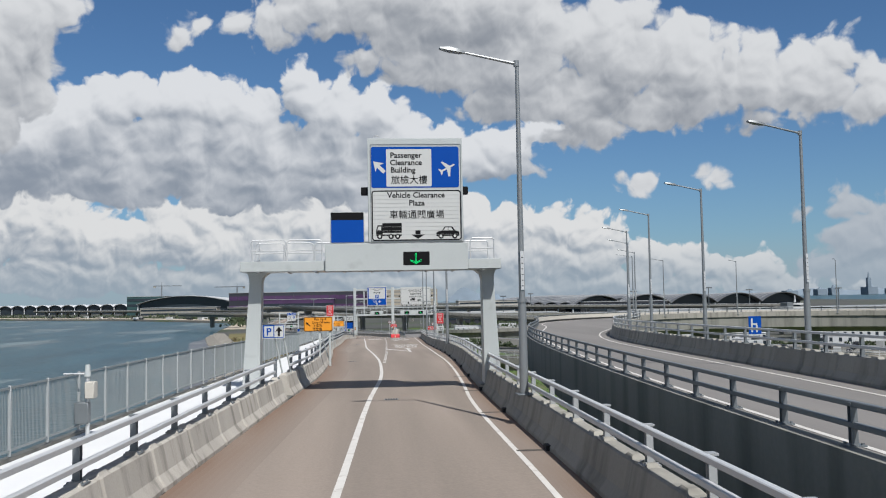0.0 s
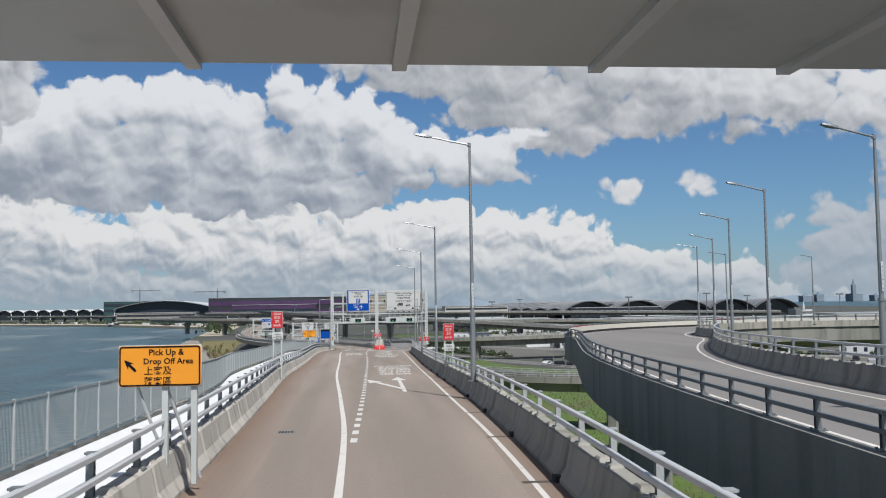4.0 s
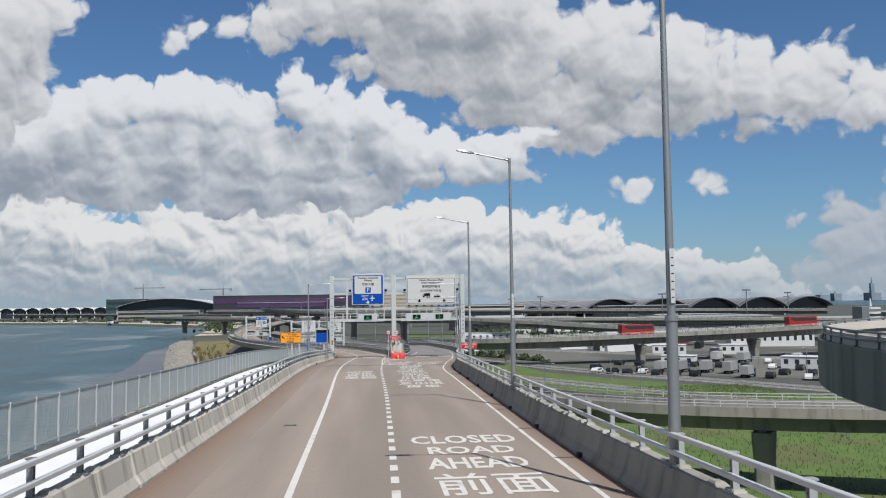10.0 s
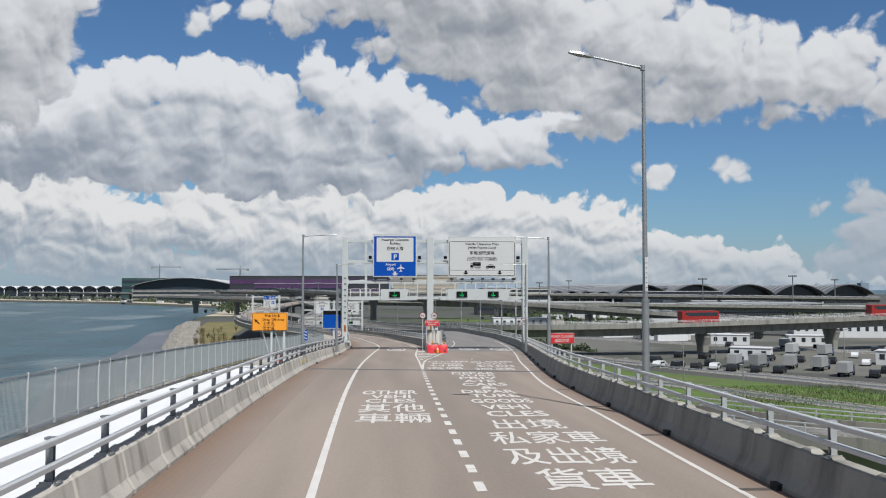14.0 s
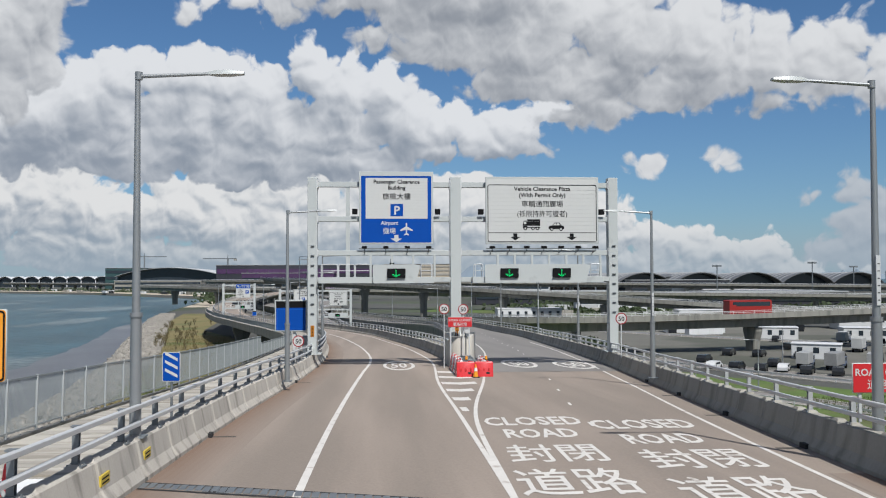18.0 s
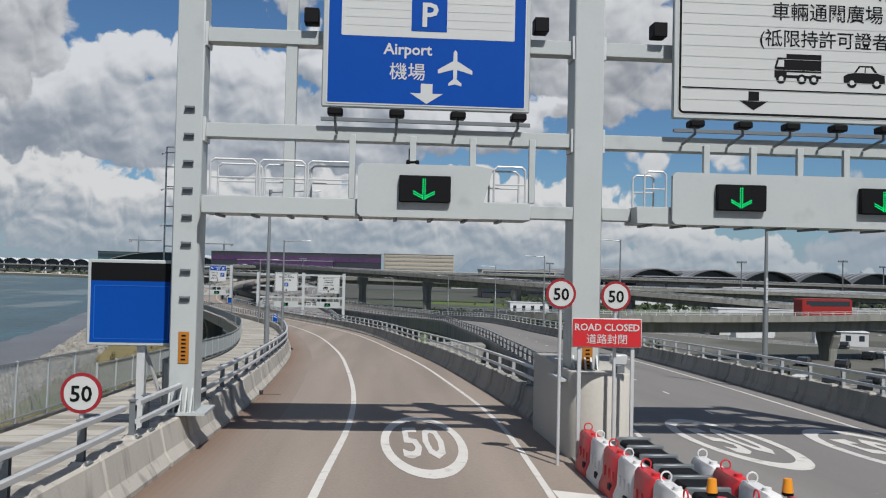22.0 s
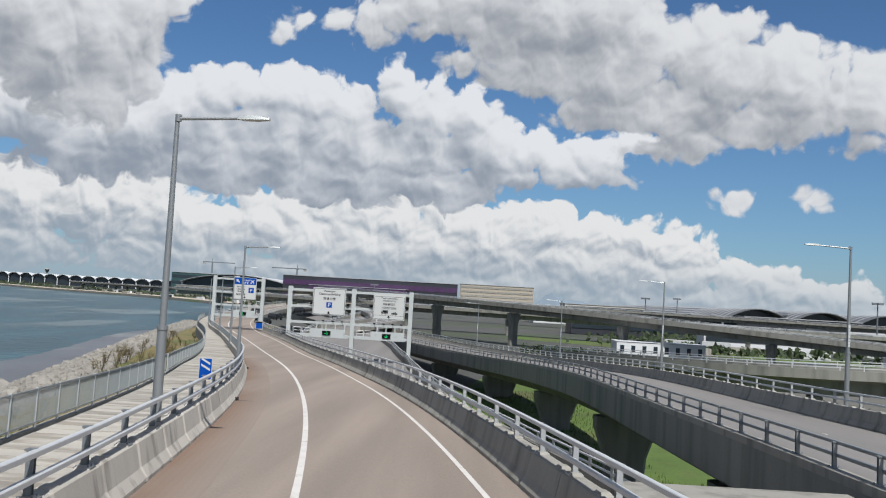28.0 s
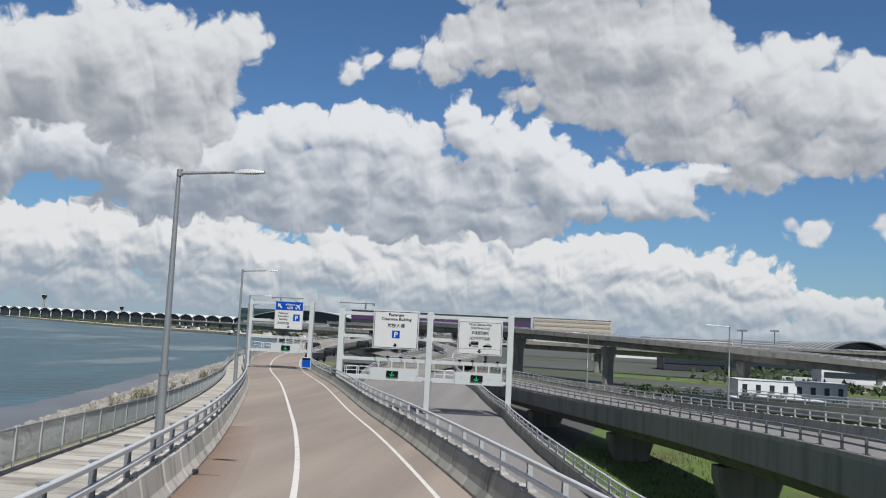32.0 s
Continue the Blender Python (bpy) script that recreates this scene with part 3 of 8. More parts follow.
left_foot = smooth_table([(-30, -6.0), (17, -4.0), (33, -3.25), (44, -2.78), (60, -2.96), (71, -3.3), (97, -4.35), (131, -4.65), (165, -5.05), (191, -5.1), (216, -4.4), (223, -4.3),
                          (240, -4.75), (256, -5.7), (272, -7.42), (290, -10.0), (310, -14.1), (343, -23.0), (375, -32.5), (405, -42.3), (440, -51), (480, -56), (540, -59), (620, -56), (700, -48)])
left_line = smooth_table([(-30, -2.5), (17, -0.72), (33, -0.2), (44, 0.31), (53, 0.38), (60, 0.33), (71, 0.03), (97, -0.78), (131, -1.28), (165, -1.82), (192, -1.8), (216, -1.25), (223, -0.97),
                          (247, -1.88), (258, -2.7), (274, -4.55), (298, -8.6), (314, -12.1), (330, -16.25), (343, -19.95), (375, -29.4), (405, -39.1), (440, -47.8), (480, -52.8), (540, -55.8), (620, -52.8), (700, -44.8)])
right_line = smooth_table([(-30, 2.6), (17, 3.25), (33, 3.5), (38, 3.8), (60, 4.73), (70, 4.92), (95, 5.62), (130, 6.55), (150, 7.0), (164, 7.45), (178, 8.8), (190, 10.1), (205, 12.0), (219, 13.5), (235, 14.9), (250, 16.0), (270, 17.2)])
right_foot = smooth_table([(-30, 3.5), (17, 4.0), (33, 4.2), (60, 5.35), (70, 5.7), (95, 6.35), (110, 6.75), (130, 7.3), (150, 7.85), (164, 8.4), (178, 9.8), (190, 11.25), (205, 13.1), (219, 14.55), (235, 15.8), (250, 16.9), (267, 18.0),
                           (298, 17.7), (332, 16.9), (360, 15.2), (389, 11.0), (404, 7.4), (420, 2.8), (440, -3.0), (480, -16), (530, -34), (620, -66)])
lane_dash = smooth_table([(56, 0.6), (60, 0.69), (71, 0.93), (97, 1.32), (131, 1.77), (165, 1.97), (178, 2.2)])
ours_right_line = smooth_table([(178, 2.2), (192, 2.45), (210, 2.8), (216, 3.1), (223, 3.35), (238, 2.85), (258, 1.45), (274, -0.46), (298, -4.55), (314, -8.3), (330, -12.4), (343, -16.1), (375, -25.1), (405, -34.8), (440, -43.5), (480, -48.5), (540, -51.5), (620, -48.5), (700, -40.5)])
gore_right = smooth_table([(178, 2.2), (191, 2.88), (209, 5.25), (220, 6.6), (235, 8.4), (250, 9.6), (270, 10.6), (300, 10.9), (332, 10.6), (360, 8.6), (389, 4.0), (404, 0.4), (420, -4.2), (440, -10.2), (480, -23.2), (530, -41.2), (620, -73)])


def line_pts(fx, y0, y1, step=2.0, dx=0.0, dz=0.0, fz=road_z):
    n = max(2, int(round((y1 - y0) / step)) + 1)
    return [Vector((fx(y) + dx, y, fz(y) + dz)) for y in np.linspace(y0, y1, n)]


def strip(fa, fb, y0, y1, dz, step=2.0, fz=road_z, across=1):
    """A sheet between two lines of the plan."""
    bm = bmesh.new()
    n = max(2, int(round((y1 - y0) / step)) + 1)
    prev = None
    for y in np.linspace(y0, y1, n):
        a, b = fa(y), fb(y)
        row = [bm.verts.new((a + (b - a) * k / across, y, fz(y) + dz)) for k in range(across + 1)]
        if prev:
            for k in range(across):
                bm.faces.new((prev[k], prev[k + 1], row[k + 1], row[k]))
        prev = row
    return bm


def ours_right_foot(y):
    return ours_right_line(y) + 1.0


def right_left_foot(y):
    return gore_right(y) - 0.9


# ---------- sea and land ----------
SHORE = [(400, 60), (40, 85), (12, 108), (-6, 140), (-25, 185), (-41, 232), (-46, 286), (-53, 340), (-61, 384), (-77, 458), (-90, 520), (-106, 600), (-118, 700), (-145, 980),
         (-340, 1244), (-534, 1400), (-1100, 2070), (-2600, 2700)]


def sea():
    bm = bmesh.new()
    ring = [bm.verts.new((x, y, SEA_Z)) for x, y in ((-4600, -1200), (4600, -1200), (4600, 4850), (-4600, 4850))]
    bm.faces.new(ring)
    setting("water", bm, WATER, "open blue-green sea with small ripples", "sea")


def land():
    bm = bmesh.new()
    out = SHORE + [(-2600, 3300), (700, 3300), (1150, 2300), (1100, 1500), (800, 900), (700, 60)]
    vs = [bm.verts.new((x, y, LAND_Z)) for x, y in out]
    f = bm.faces.new(vs)
    low = [bm.verts.new((x - 5 * (1 if i < len(SHORE) and i > 2 else 0), y - (5 if i <= 2 else 0), SEA_Z - 1)) for i, (x, y) in enumerate(out)]
    for i in range(len(out)):
        j = (i + 1) % len(out)
        bm.faces.new((vs[j], vs[i], low[i], low[j]))
    bmesh.ops.triangulate(bm, faces=[f])
    setting("ground", bm, DIRT, "bare reclaimed ground of sand and patchy grass", "ground", smooth=False)


def patch(name, outline, mat, label, dz=0.0, category="grass"):
    bm = bmesh.new()
    f = bm.faces.new([bm.verts.new((x, y, LAND_Z + dz)) for x, y in outline])
    bmesh.ops.triangulate(bm, faces=[f])
    setting(name, bm, mat, label, category, smooth=False)


sea()
land()
patch("grass_ground", [(14, 112), (60, 100), (120, 150), (150, 235), (90, 262), (40, 300), (52, 330), (40, 420), (8, 440), (-12, 330), (-20, 200), (-4, 142)], GRASS, "rough green grass under the viaducts", 0.03)
patch("shore_grass", [(-41, 288), (-47, 340), (-58, 384), (-74, 458), (-84, 520), (-97, 610), (-70, 610), (-66, 540), (-60, 470), (-40, 420), (-24, 360), (-12, 300), (-6, 250), (-28, 215), (-37, 236)], SCRUB, "dry grass slope above the stone revetment", 0.05)


# ---------- carriageway surfaces ----------
def bridge_deck(name, fa, fb, y0, y1, mat, label, fz=road_z, depth=1.9, over=0.55, under=GIRDER, step=3.0, wall=0.42):
    """Road surface with a box girder below."""
    setting(name, strip(fa, fb, y0, y1, 0.0, 2.0, fz, 2), mat, label, "road")
    bm = bmesh.new()
    n = int((y1 - y0) / step) + 1
    ys = np.linspace(y0, y1, n)
    mid = [Vector(((fa(y) + fb(y)) / 2, y, fz(y))) for y in ys]
    half = [(fb(y) - fa(y)) / 2 + over for y in ys]

    def prof(i):
        h = half[i]
        return [(-h, 0.05), (-h + 0.52, 0.05), (-h + 0.52, -0.09), (h - 0.52, -0.09), (h - 0.52, 0.05), (h, 0.05), (h, -wall), (h * 0.66, -wall - 0.4), (h * 0.5, -depth), (-h * 0.5, -depth), (-h * 0.66, -wall - 0.4), (-h, -wall)]
    add_sweep(bm, mid, prof)
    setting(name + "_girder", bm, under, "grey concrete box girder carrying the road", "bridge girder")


bridge_deck("road_main", left_foot, right_foot, -30, 214, ASPHALT, "worn pinkish-grey asphalt carriageway on a bridge")
bridge_deck("road_slip", left_foot, ours_right_foot, 214, 690, ASPHALT, "worn asphalt slip road curving along the shore")
bridge_deck("road_plaza", right_left_foot, right_foot, 214, 610, ASPHALT_GREY, "grey asphalt slip road on a viaduct", plaza_z, 2.9, wall=1.75)


# ---------- road markings ----------
def stripe(name, fx, y0, y1, w, label="painted white road line", fz=road_z, mat=MARKING, dz=0.006):
    bm = sweep(line_pts(fx, y0, y1, 1.5, 0, dz, fz), [(-w / 2, 0), (w / 2, 0)], closed=False)
    return setting(name, bm, mat, label, "road line", smooth=False)


stripe("road_line", left_line, -20, 214, 0.17)
stripe("road_line", left_line, 214, 680, 0.17)
stripe("road_line", right_line, -20, 262, 0.13)
stripe("road_line", ours_right_line, 178, 680, 0.14)
stripe("road_line", gore_right, 178, 262, 0.14)


def dashes():
    g = thing("lane_dashes", "row of short white dashes between two lanes", "lane marking", (1.3, 97, road_z(97)), kind="structure")
    y = 57.5
    while y < 177:
        part("dash", sweep(line_pts(lane_dash, y, y + 0.95, 0.5, 0, 0.007), [(-0.1, 0), (0.1, 0)], closed=False), MARKING, g, world_built=True, smooth=False)
        y += 1.95
    return g


dashes()


RUST_BANDS = [material("rusty_gutter", tuple(a + (b - a) * s for a, b in zip((0.205, 0.135, 0.095), (0.27, 0.22, 0.18))), 0.9, vary=0.16, scale=0.8, fine=40, bump=0.2, spot=(0.27, 0.22, 0.18), spot_scale=0.6, spot_at=0.55, spot_width=0.25, stretch=(1, 0.12, 1)) for s in (0.0, 0.16, 0.31, 0.45, 0.58, 0.7, 0.81, 0.91)]


def gutter(fx, side, y0, y1, w):
    """The rust-brown band of dirt along a barrier's foot."""
    for i, mat in enumerate(RUST_BANDS):
        setting("gutter", sweep(line_pts(fx, y0, y1, 2.0, 0, 0.004 - 0.0002 * i), [(side * w * i / 8, 0), (side * w * (i + 1) / 8, 0)], closed=False), mat, "rust-brown dirty gutter along the barrier", "gutter", smooth=False)


gutter(left_foot, 1, -25, 330, 1.3)
gutter(right_foot, -1, -25, 180, 0.8)


# ---------- barriers, rails, fence ----------
def barrier_unit(mat, length=2.75, flip=1):
    """One precast unit of a sloped concrete barrier; local +y along the road, the sloped face towards +x (flip = 1)."""
    prof = [(0.0, 0.0), (-0.0, 0.09), (-0.14, 0.30), (-0.25, 0.80), (-0.29, 0.83), (-0.56, 0.83), (-0.58, 0.80), (-0.58, 0.0)]
    cuts = (-length / 2 + 0.005, -length / 2 + 0.09, -length / 2 + 0.16, length / 2 - 0.16, length / 2 - 0.09, length / 2 - 0.005)
    pts = [Vector((0, v, 0)) for v in cuts]

    def ring(i):
        e = 0.028 if i in (0, 1, 4, 5) else 0.0
        return [(flip * (u - e if u > -0.3 else u), max(0, v - (e * 0.5 if v > 0.5 else 0))) for u, v in prof]
    bm = sweep(pts, ring)
    for v in (-1.02, 0.9):
        w = [bm.verts.new((flip * (u - 0.42), v + y, z)) for z, k in ((0.82, 1.0), (0.885, 0.6)) for u, y in ((-0.14 * k, -0.24 * k), (0.13 * k, -0.24 * k), (0.13 * k, 0.24 * k), (-0.14 * k, 0.24 * k))]
        for f in ((4, 5, 6, 7), (0, 1, 5, 4), (1, 2, 6, 5), (2, 3, 7, 6), (3, 0, 4, 7)):
            bm.faces.new([w[j] for j in f])
    return mesh_of("barrier_unit", bm, mat, smooth=False)


def rail_post_mesh(h0, h1, mat):
    """A welded I-section post on a base plate."""
    bm = bmesh.new()
    add_box(bm, (-0.055, -0.06, h0), (0.055, -0.045, h1))
    add_box(bm, (-0.055, 0.045, h0), (0.055, 0.06, h1))
    add_box(bm, (-0.01, -0.045, h0), (0.01, 0.045, h1))
    add_box(bm, (-0.15, -0.15, h0), (0.15, 0.15, h0 + 0.025))
    for x in (-0.1, 0.1):
        for y in (-0.1, 0.1):
            add_box(bm, (x - 0.02, y - 0.02, h0 + 0.025), (x + 0.02, y + 0.02, h0 + 0.06))
    add_box(bm, (-0.075, -0.085, h1), (0.075, 0.085, h1 + 0.03))
    return mesh_of("rail_post", bm, mat, smooth=False)


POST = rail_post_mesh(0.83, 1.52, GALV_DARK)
# same post again, with sunlight put into its paler grey
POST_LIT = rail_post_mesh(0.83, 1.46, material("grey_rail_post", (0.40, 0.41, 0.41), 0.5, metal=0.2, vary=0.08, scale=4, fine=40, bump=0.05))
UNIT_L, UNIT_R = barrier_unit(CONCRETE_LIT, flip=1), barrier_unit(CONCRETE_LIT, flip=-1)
# right-hand units: the darker concrete stands in for their shaded face
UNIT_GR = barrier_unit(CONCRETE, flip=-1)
RAIL = [(-0.055, -0.035), (-0.04, -0.048), (0.04, -0.048), (0.055, -0.035), (0.055, 0.035), (0.04, 0.048), (-0.04, 0.048), (-0.055, 0.035)]


def parapet(pts, side, label, units=None, post=POST, offset=0.42, rail=GALV, heights=(1.14, 1.50)):
    """A concrete barrier in precast units with a two-rail steel railing on top. side: +1 where the road lies to the right of the way."""
    base = pts[len(pts) // 2]
    t = thing("parapet", label, "parapet", base, kind="structure")
    inv = t.matrix_basis.inverted()
    unit = units or (UNIT_L if side > 0 else UNIT_R)
    spots = resample(pts, 2.75)
    for p, d in spots:
        m = along(p, d)
        place("barrier_unit", unit, t, inv @ m)
        q = m @ Matrix.Translation((-side * offset, 0.9, 0))
        place("rail_post", post, t, inv @ q)
    for h in heights:
        off = -side * offset + side * 0.10
        bm = sweep([p + Vector((0, 0, h)) for p, d in spots], [(u + off, v) for u, v in RAIL])
        part("rail", bm, rail, t, world_built=True)
    return t


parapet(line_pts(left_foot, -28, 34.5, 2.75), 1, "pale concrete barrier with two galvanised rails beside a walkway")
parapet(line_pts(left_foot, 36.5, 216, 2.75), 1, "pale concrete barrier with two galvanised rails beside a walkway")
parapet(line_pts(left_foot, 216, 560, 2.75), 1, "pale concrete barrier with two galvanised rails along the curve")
parapet(line_pts(right_foot, -28, 262, 2.75), -1, "concrete barrier coloured darker for its shaded face, with bright galvanised rails", units=UNIT_GR, post=POST_LIT, heights=(1.10, 1.44))
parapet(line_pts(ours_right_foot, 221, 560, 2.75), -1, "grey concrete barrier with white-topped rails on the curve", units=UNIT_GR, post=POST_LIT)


def kerb_railing(pts, label):
    """A low concrete kerb with a two-rail steel railing bolted on it."""
    t = thing("kerb_railing", label, "railing", pts[len(pts) // 2], kind="structure")
    inv = t.matrix_basis.inverted()
    part("kerb", sweep(pts, [(-0.57, 0.0), (-0.57, 0.26), (-0.54, 0.29), (-0.18, 0.29), (-0.12, 0.24), (-0.1, 0.0)]), CONCRETE, t, world_built=True, smooth=False)
    post = rail_post_mesh(0.29, 0.98, POLE)
    for p, d in resample(pts, 2.75):
        place("rail_post", post, t, inv @ along(p, d) @ Matrix.Translation((-0.36, 0, 0)))
    for h in (0.64, 0.99):
        part("rail", sweep([p + Vector((0, 0, h)) for p in pts], [(u - 0.28, v) for u, v in RAIL]), POLE, t, world_built=True)


kerb_railing(line_pts(right_left_foot, 221, 520, 2.75, fz=plaza_z), "low kerb with a grey two-rail railing on the slip road's edge")
parapet(line_pts(right_foot, 262, 520, 2.75, fz=plaza_z), -1, "grey concrete barrier with rails on the slip road", units=UNIT_GR, post=POST_LIT)


def fence_foot(y):
    return left_foot(y) - 0.62 - walk_width(y)


walk_width = smooth_table([(-30, 3.3), (25, 3.4), (36, 3.5), (60, 2.9), (75, 2.3), (100, 3.4), (140, 3.7), (200, 4.0), (216, 4.0), (228, 3.9), (240, 3.55), (251, 3.2), (262, 3.2), (280, 3.4), (300, 3.6), (312, 3.6), (321, 3.2), (333, 2.75), (347, 2.45), (378, 2.0), (470, 2.0)])


def walkway():
    def inner(y):
        return left_foot(y) - 0.6

    def outer(y):
        return fence_foot(y) - 0.25
    setting("walkway", strip(outer, inner, -30, 180, 0.22, 2.0, road_z, 1), WALK_WHITE, "maintenance walkway covered in bright white sheeting", "walkway")
    setting("walkway", strip(outer, inner, 180, 470, 0.22, 2.0, road_z, 1), WALK_BARE, "bare concrete maintenance walkway with sandy stains", "walkway")
    bm = sweep(line_pts(outer, -30, 470, 3), [(0, 0.3), (0.2, 0.3), (0.2, -1.1), (0, -1.1)])
    setting("walkway_kerb", bm, CONCRETE, "concrete edge beam of the walkway", "kerb")


walkway()


def walkway_slabs():
    """Separate concrete cover slabs on the bare stretch of the walkway."""
    t = thing("walkway_cover", "row of sand-stained concrete cover slabs on the walkway", "walkway", (left_foot(250) - 2, 250, road_z(250)), kind="structure")
    rnd = random.Random(12)
    y = 180.2
    while y < 335:
        w = 0.9
        x0, x1, z = fence_foot(y) + 0.12, left_foot(y) - 0.72, road_z(y) + 0.225
        slope = (road_z(y + w) - road_z(y)) / w
        h = 0.035 + rnd.uniform(0, 0.018)
        bm = bmesh.new()
        dx = left_foot(y + w) - left_foot(y)
        lo = [bm.verts.new((x + (dx if k else 0), y + (w - 0.035 if k else 0), z + (slope * w if k else 0))) for x, k in ((x0, 0), (x1, 0), (x1, 1), (x0, 1))]
        hi = [bm.verts.new(v.co + Vector((0, 0, h))) for v in lo]
        bm.faces.new(hi)
        for i in range(4):
            bm.faces.new((lo[i], lo[(i + 1) % 4], hi[(i + 1) % 4], hi[i]))
        part("slab", bm, WALK_BARE, t, world_built=True, smooth=False)
        y += w


walkway_slabs()


FENCE_POST = material("pale_fence_steel", (0.42, 0.44, 0.44), 0.5, metal=0.2, vary=0.1, scale=1.5, fine=20, bump=0.03)


def fence(y0, y1, h=1.52):
    spots = resample(line_pts(fence_foot, y0, y1, 1.0, 0, 0.36), 2.0)
    t = thing("fence", "grey steel fence of upright bars between posts", "fence", spots[len(spots) // 2][0], kind="structure")
    inv = t.matrix_basis.inverted()
    post = mesh_of("fence_post", box((-0.03, -0.035, 0), (0.03, 0.035, h), 0.006), FENCE_POST)
    bm = bmesh.new()
    for z in (0.1, h - 0.08):
        add_box(bm, (-0.02, 0.0, z), (0.02, 2.0, z + 0.05))
    for i in range(26):
        y = 0.06 + i * 0.073
        add_box(bm, (-0.006, y, 0.12), (0.006, y + 0.012, h - 0.07))
    panel = mesh_of("fence_panel", bm, FENCE, smooth=False)
    for p, d in spots:
        m = along(p, d)
        place("fence_post", post, t, inv @ m)
        place("fence_panel", panel, t, inv @ m)
    return t


fence(-28, 152)
fence(153, 226)
fence(227, 300, 1.04)
fence(301, 440, 1.0)


# ---------- the loop road on its viaduct ----------
def loop_edges():
    """Outer (left) edge and inner edge of the loop: straight, then round a circle to the right."""
    cx, cy, ro, ri = 66.0, 112.0, 45.0, 32.0
    outer = [Vector((x, y, 0.88 - 0.0125 * y)) for y, x in ((-30, 5.2), (-10, 6.4), (10, 7.5), (22, 8.1), (34, 8.9), (50, 10.2), (66, 11.9), (82, 14.2), (98, 17.8))]
    inner = [Vector((x, y, 0.88 - 0.0125 * y)) for y, x in ((-30, 9.5), (-10, 11.4), (10, 13.5), (22, 14.7), (34, 15.7), (50, 16.8), (66, 18.2), (82, 21.8), (98, 27.4))]
    for k in range(0, 26):
        a = math.pi - k * 0.15
        outer.append(Vector((cx + ro * math.cos(a), cy + ro * math.sin(a), -0.42 - 0.02 * k)))
        inner.append(Vector((cx + ri * math.cos(a), cy + ri * math.sin(a), -0.42 - 0.02 * k)))
    return outer, inner


LOOP_OUT, LOOP_IN = loop_edges()


def ribbon(a, b, dz):
    bm = bmesh.new()
    n = min(len(a), len(b))
    va = [bm.verts.new(p + Vector((0, 0, dz))) for p in a[:n]]
    vb = [bm.verts.new(p + Vector((0, 0, dz))) for p in b[:n]]
    for i in range(n - 1):
        bm.faces.new((va[i], vb[i], vb[i + 1], va[i + 1]))
    return bm


def pair_lines(a, b):
    """Two lines with the same number of points, rounded off alike, so that they stay abreast."""
    def soft(P):
        for _ in range(2):
            Q = [P[0]]
            for p, q in zip(P[:-1], P[1:]):
                Q += [p.lerp(q, 0.25), p.lerp(q, 0.75)]
            P = Q + [P[-1]]
        return P
    return soft(list(a)), soft(list(b))


def loop_road():
    a, b = pair_lines(LOOP_OUT, LOOP_IN)
    setting("road_loop", ribbon(a, b, 0), ASPHALT_GREY, "pale grey asphalt loop road on a curved viaduct", "road")
    bm = bmesh.new()
    mid = [(p + q) / 2 for p, q in zip(a, b)]
    half = [(p - q).length / 2 + 0.35 for p, q in zip(a, b)]
    add_sweep(bm, mid, lambda i: [(-half[i], 0.28), (-half[i] + 0.35, 0.28), (-half[i] + 0.35, -0.03), (half[i], -0.03), (half[i], -1.8), (half[i] * 0.6, -2.7), (-half[i] * 0.6, -2.7), (-half[i], -2.1)])
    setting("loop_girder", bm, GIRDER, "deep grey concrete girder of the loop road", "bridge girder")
    t = thing("loop_railing", "dark steel two-rail railing on the loop road's outer edge", "railing", a[40], kind="structure")
    inv = t.matrix_basis.inverted()
    post = rail_post_mesh(0.28, 0.95, GALV_DARK)
    for p, d in resample(a, 2.75):
        place("rail_post", post, t, inv @ along(p, d))
    for h in (0.62, 0.96):
        part("rail", sweep([p + Vector((0, 0, h)) for p in a], RAIL), GALV_DARK, t, world_built=True)
    # the far wall's sunlight is coloured in with the palest concrete
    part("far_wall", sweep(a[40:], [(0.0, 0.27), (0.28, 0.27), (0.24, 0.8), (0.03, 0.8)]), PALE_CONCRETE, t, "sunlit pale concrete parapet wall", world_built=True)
    t = thing("parapet", "grey concrete barrier with rails on the loop's inner edge", "parapet", b[40], kind="structure")
    inv = t.matrix_basis.inverted()
    for p, d in resample(b, 2.75):
        m = along(p, d)
        place("barrier_unit", UNIT_GR, t, inv @ m)
        place("rail_post", POST, t, inv @ (m @ Matrix.Translation((0.42, 0, 0))))
    for h in (1.14, 1.5):
        part("rail", sweep([p + Vector((0, 0, h)) for p in b], [(u + 0.35, v) for u, v in RAIL]), GALV, t, world_built=True)
    for off in (0.9, ):
        bm = sweep([p + Vector((0, 0, 0.01)) for p in a], [(off, 0), (off + 0.15, 0)], closed=False)
        setting("road_line", bm, MARKING, "painted white edge line of the loop road", "road line", smooth=False)
    bm = sweep([p + Vector((0, 0, 0.01)) for p in b], [(-1.0, 0), (-0.86, 0)], closed=False)
    setting("road_line", bm, MARKING, "painted white edge line of the loop road", "road line", smooth=False)
    return a, b, mid


LOOP_A, LOOP_B, LOOP_MID = loop_road()


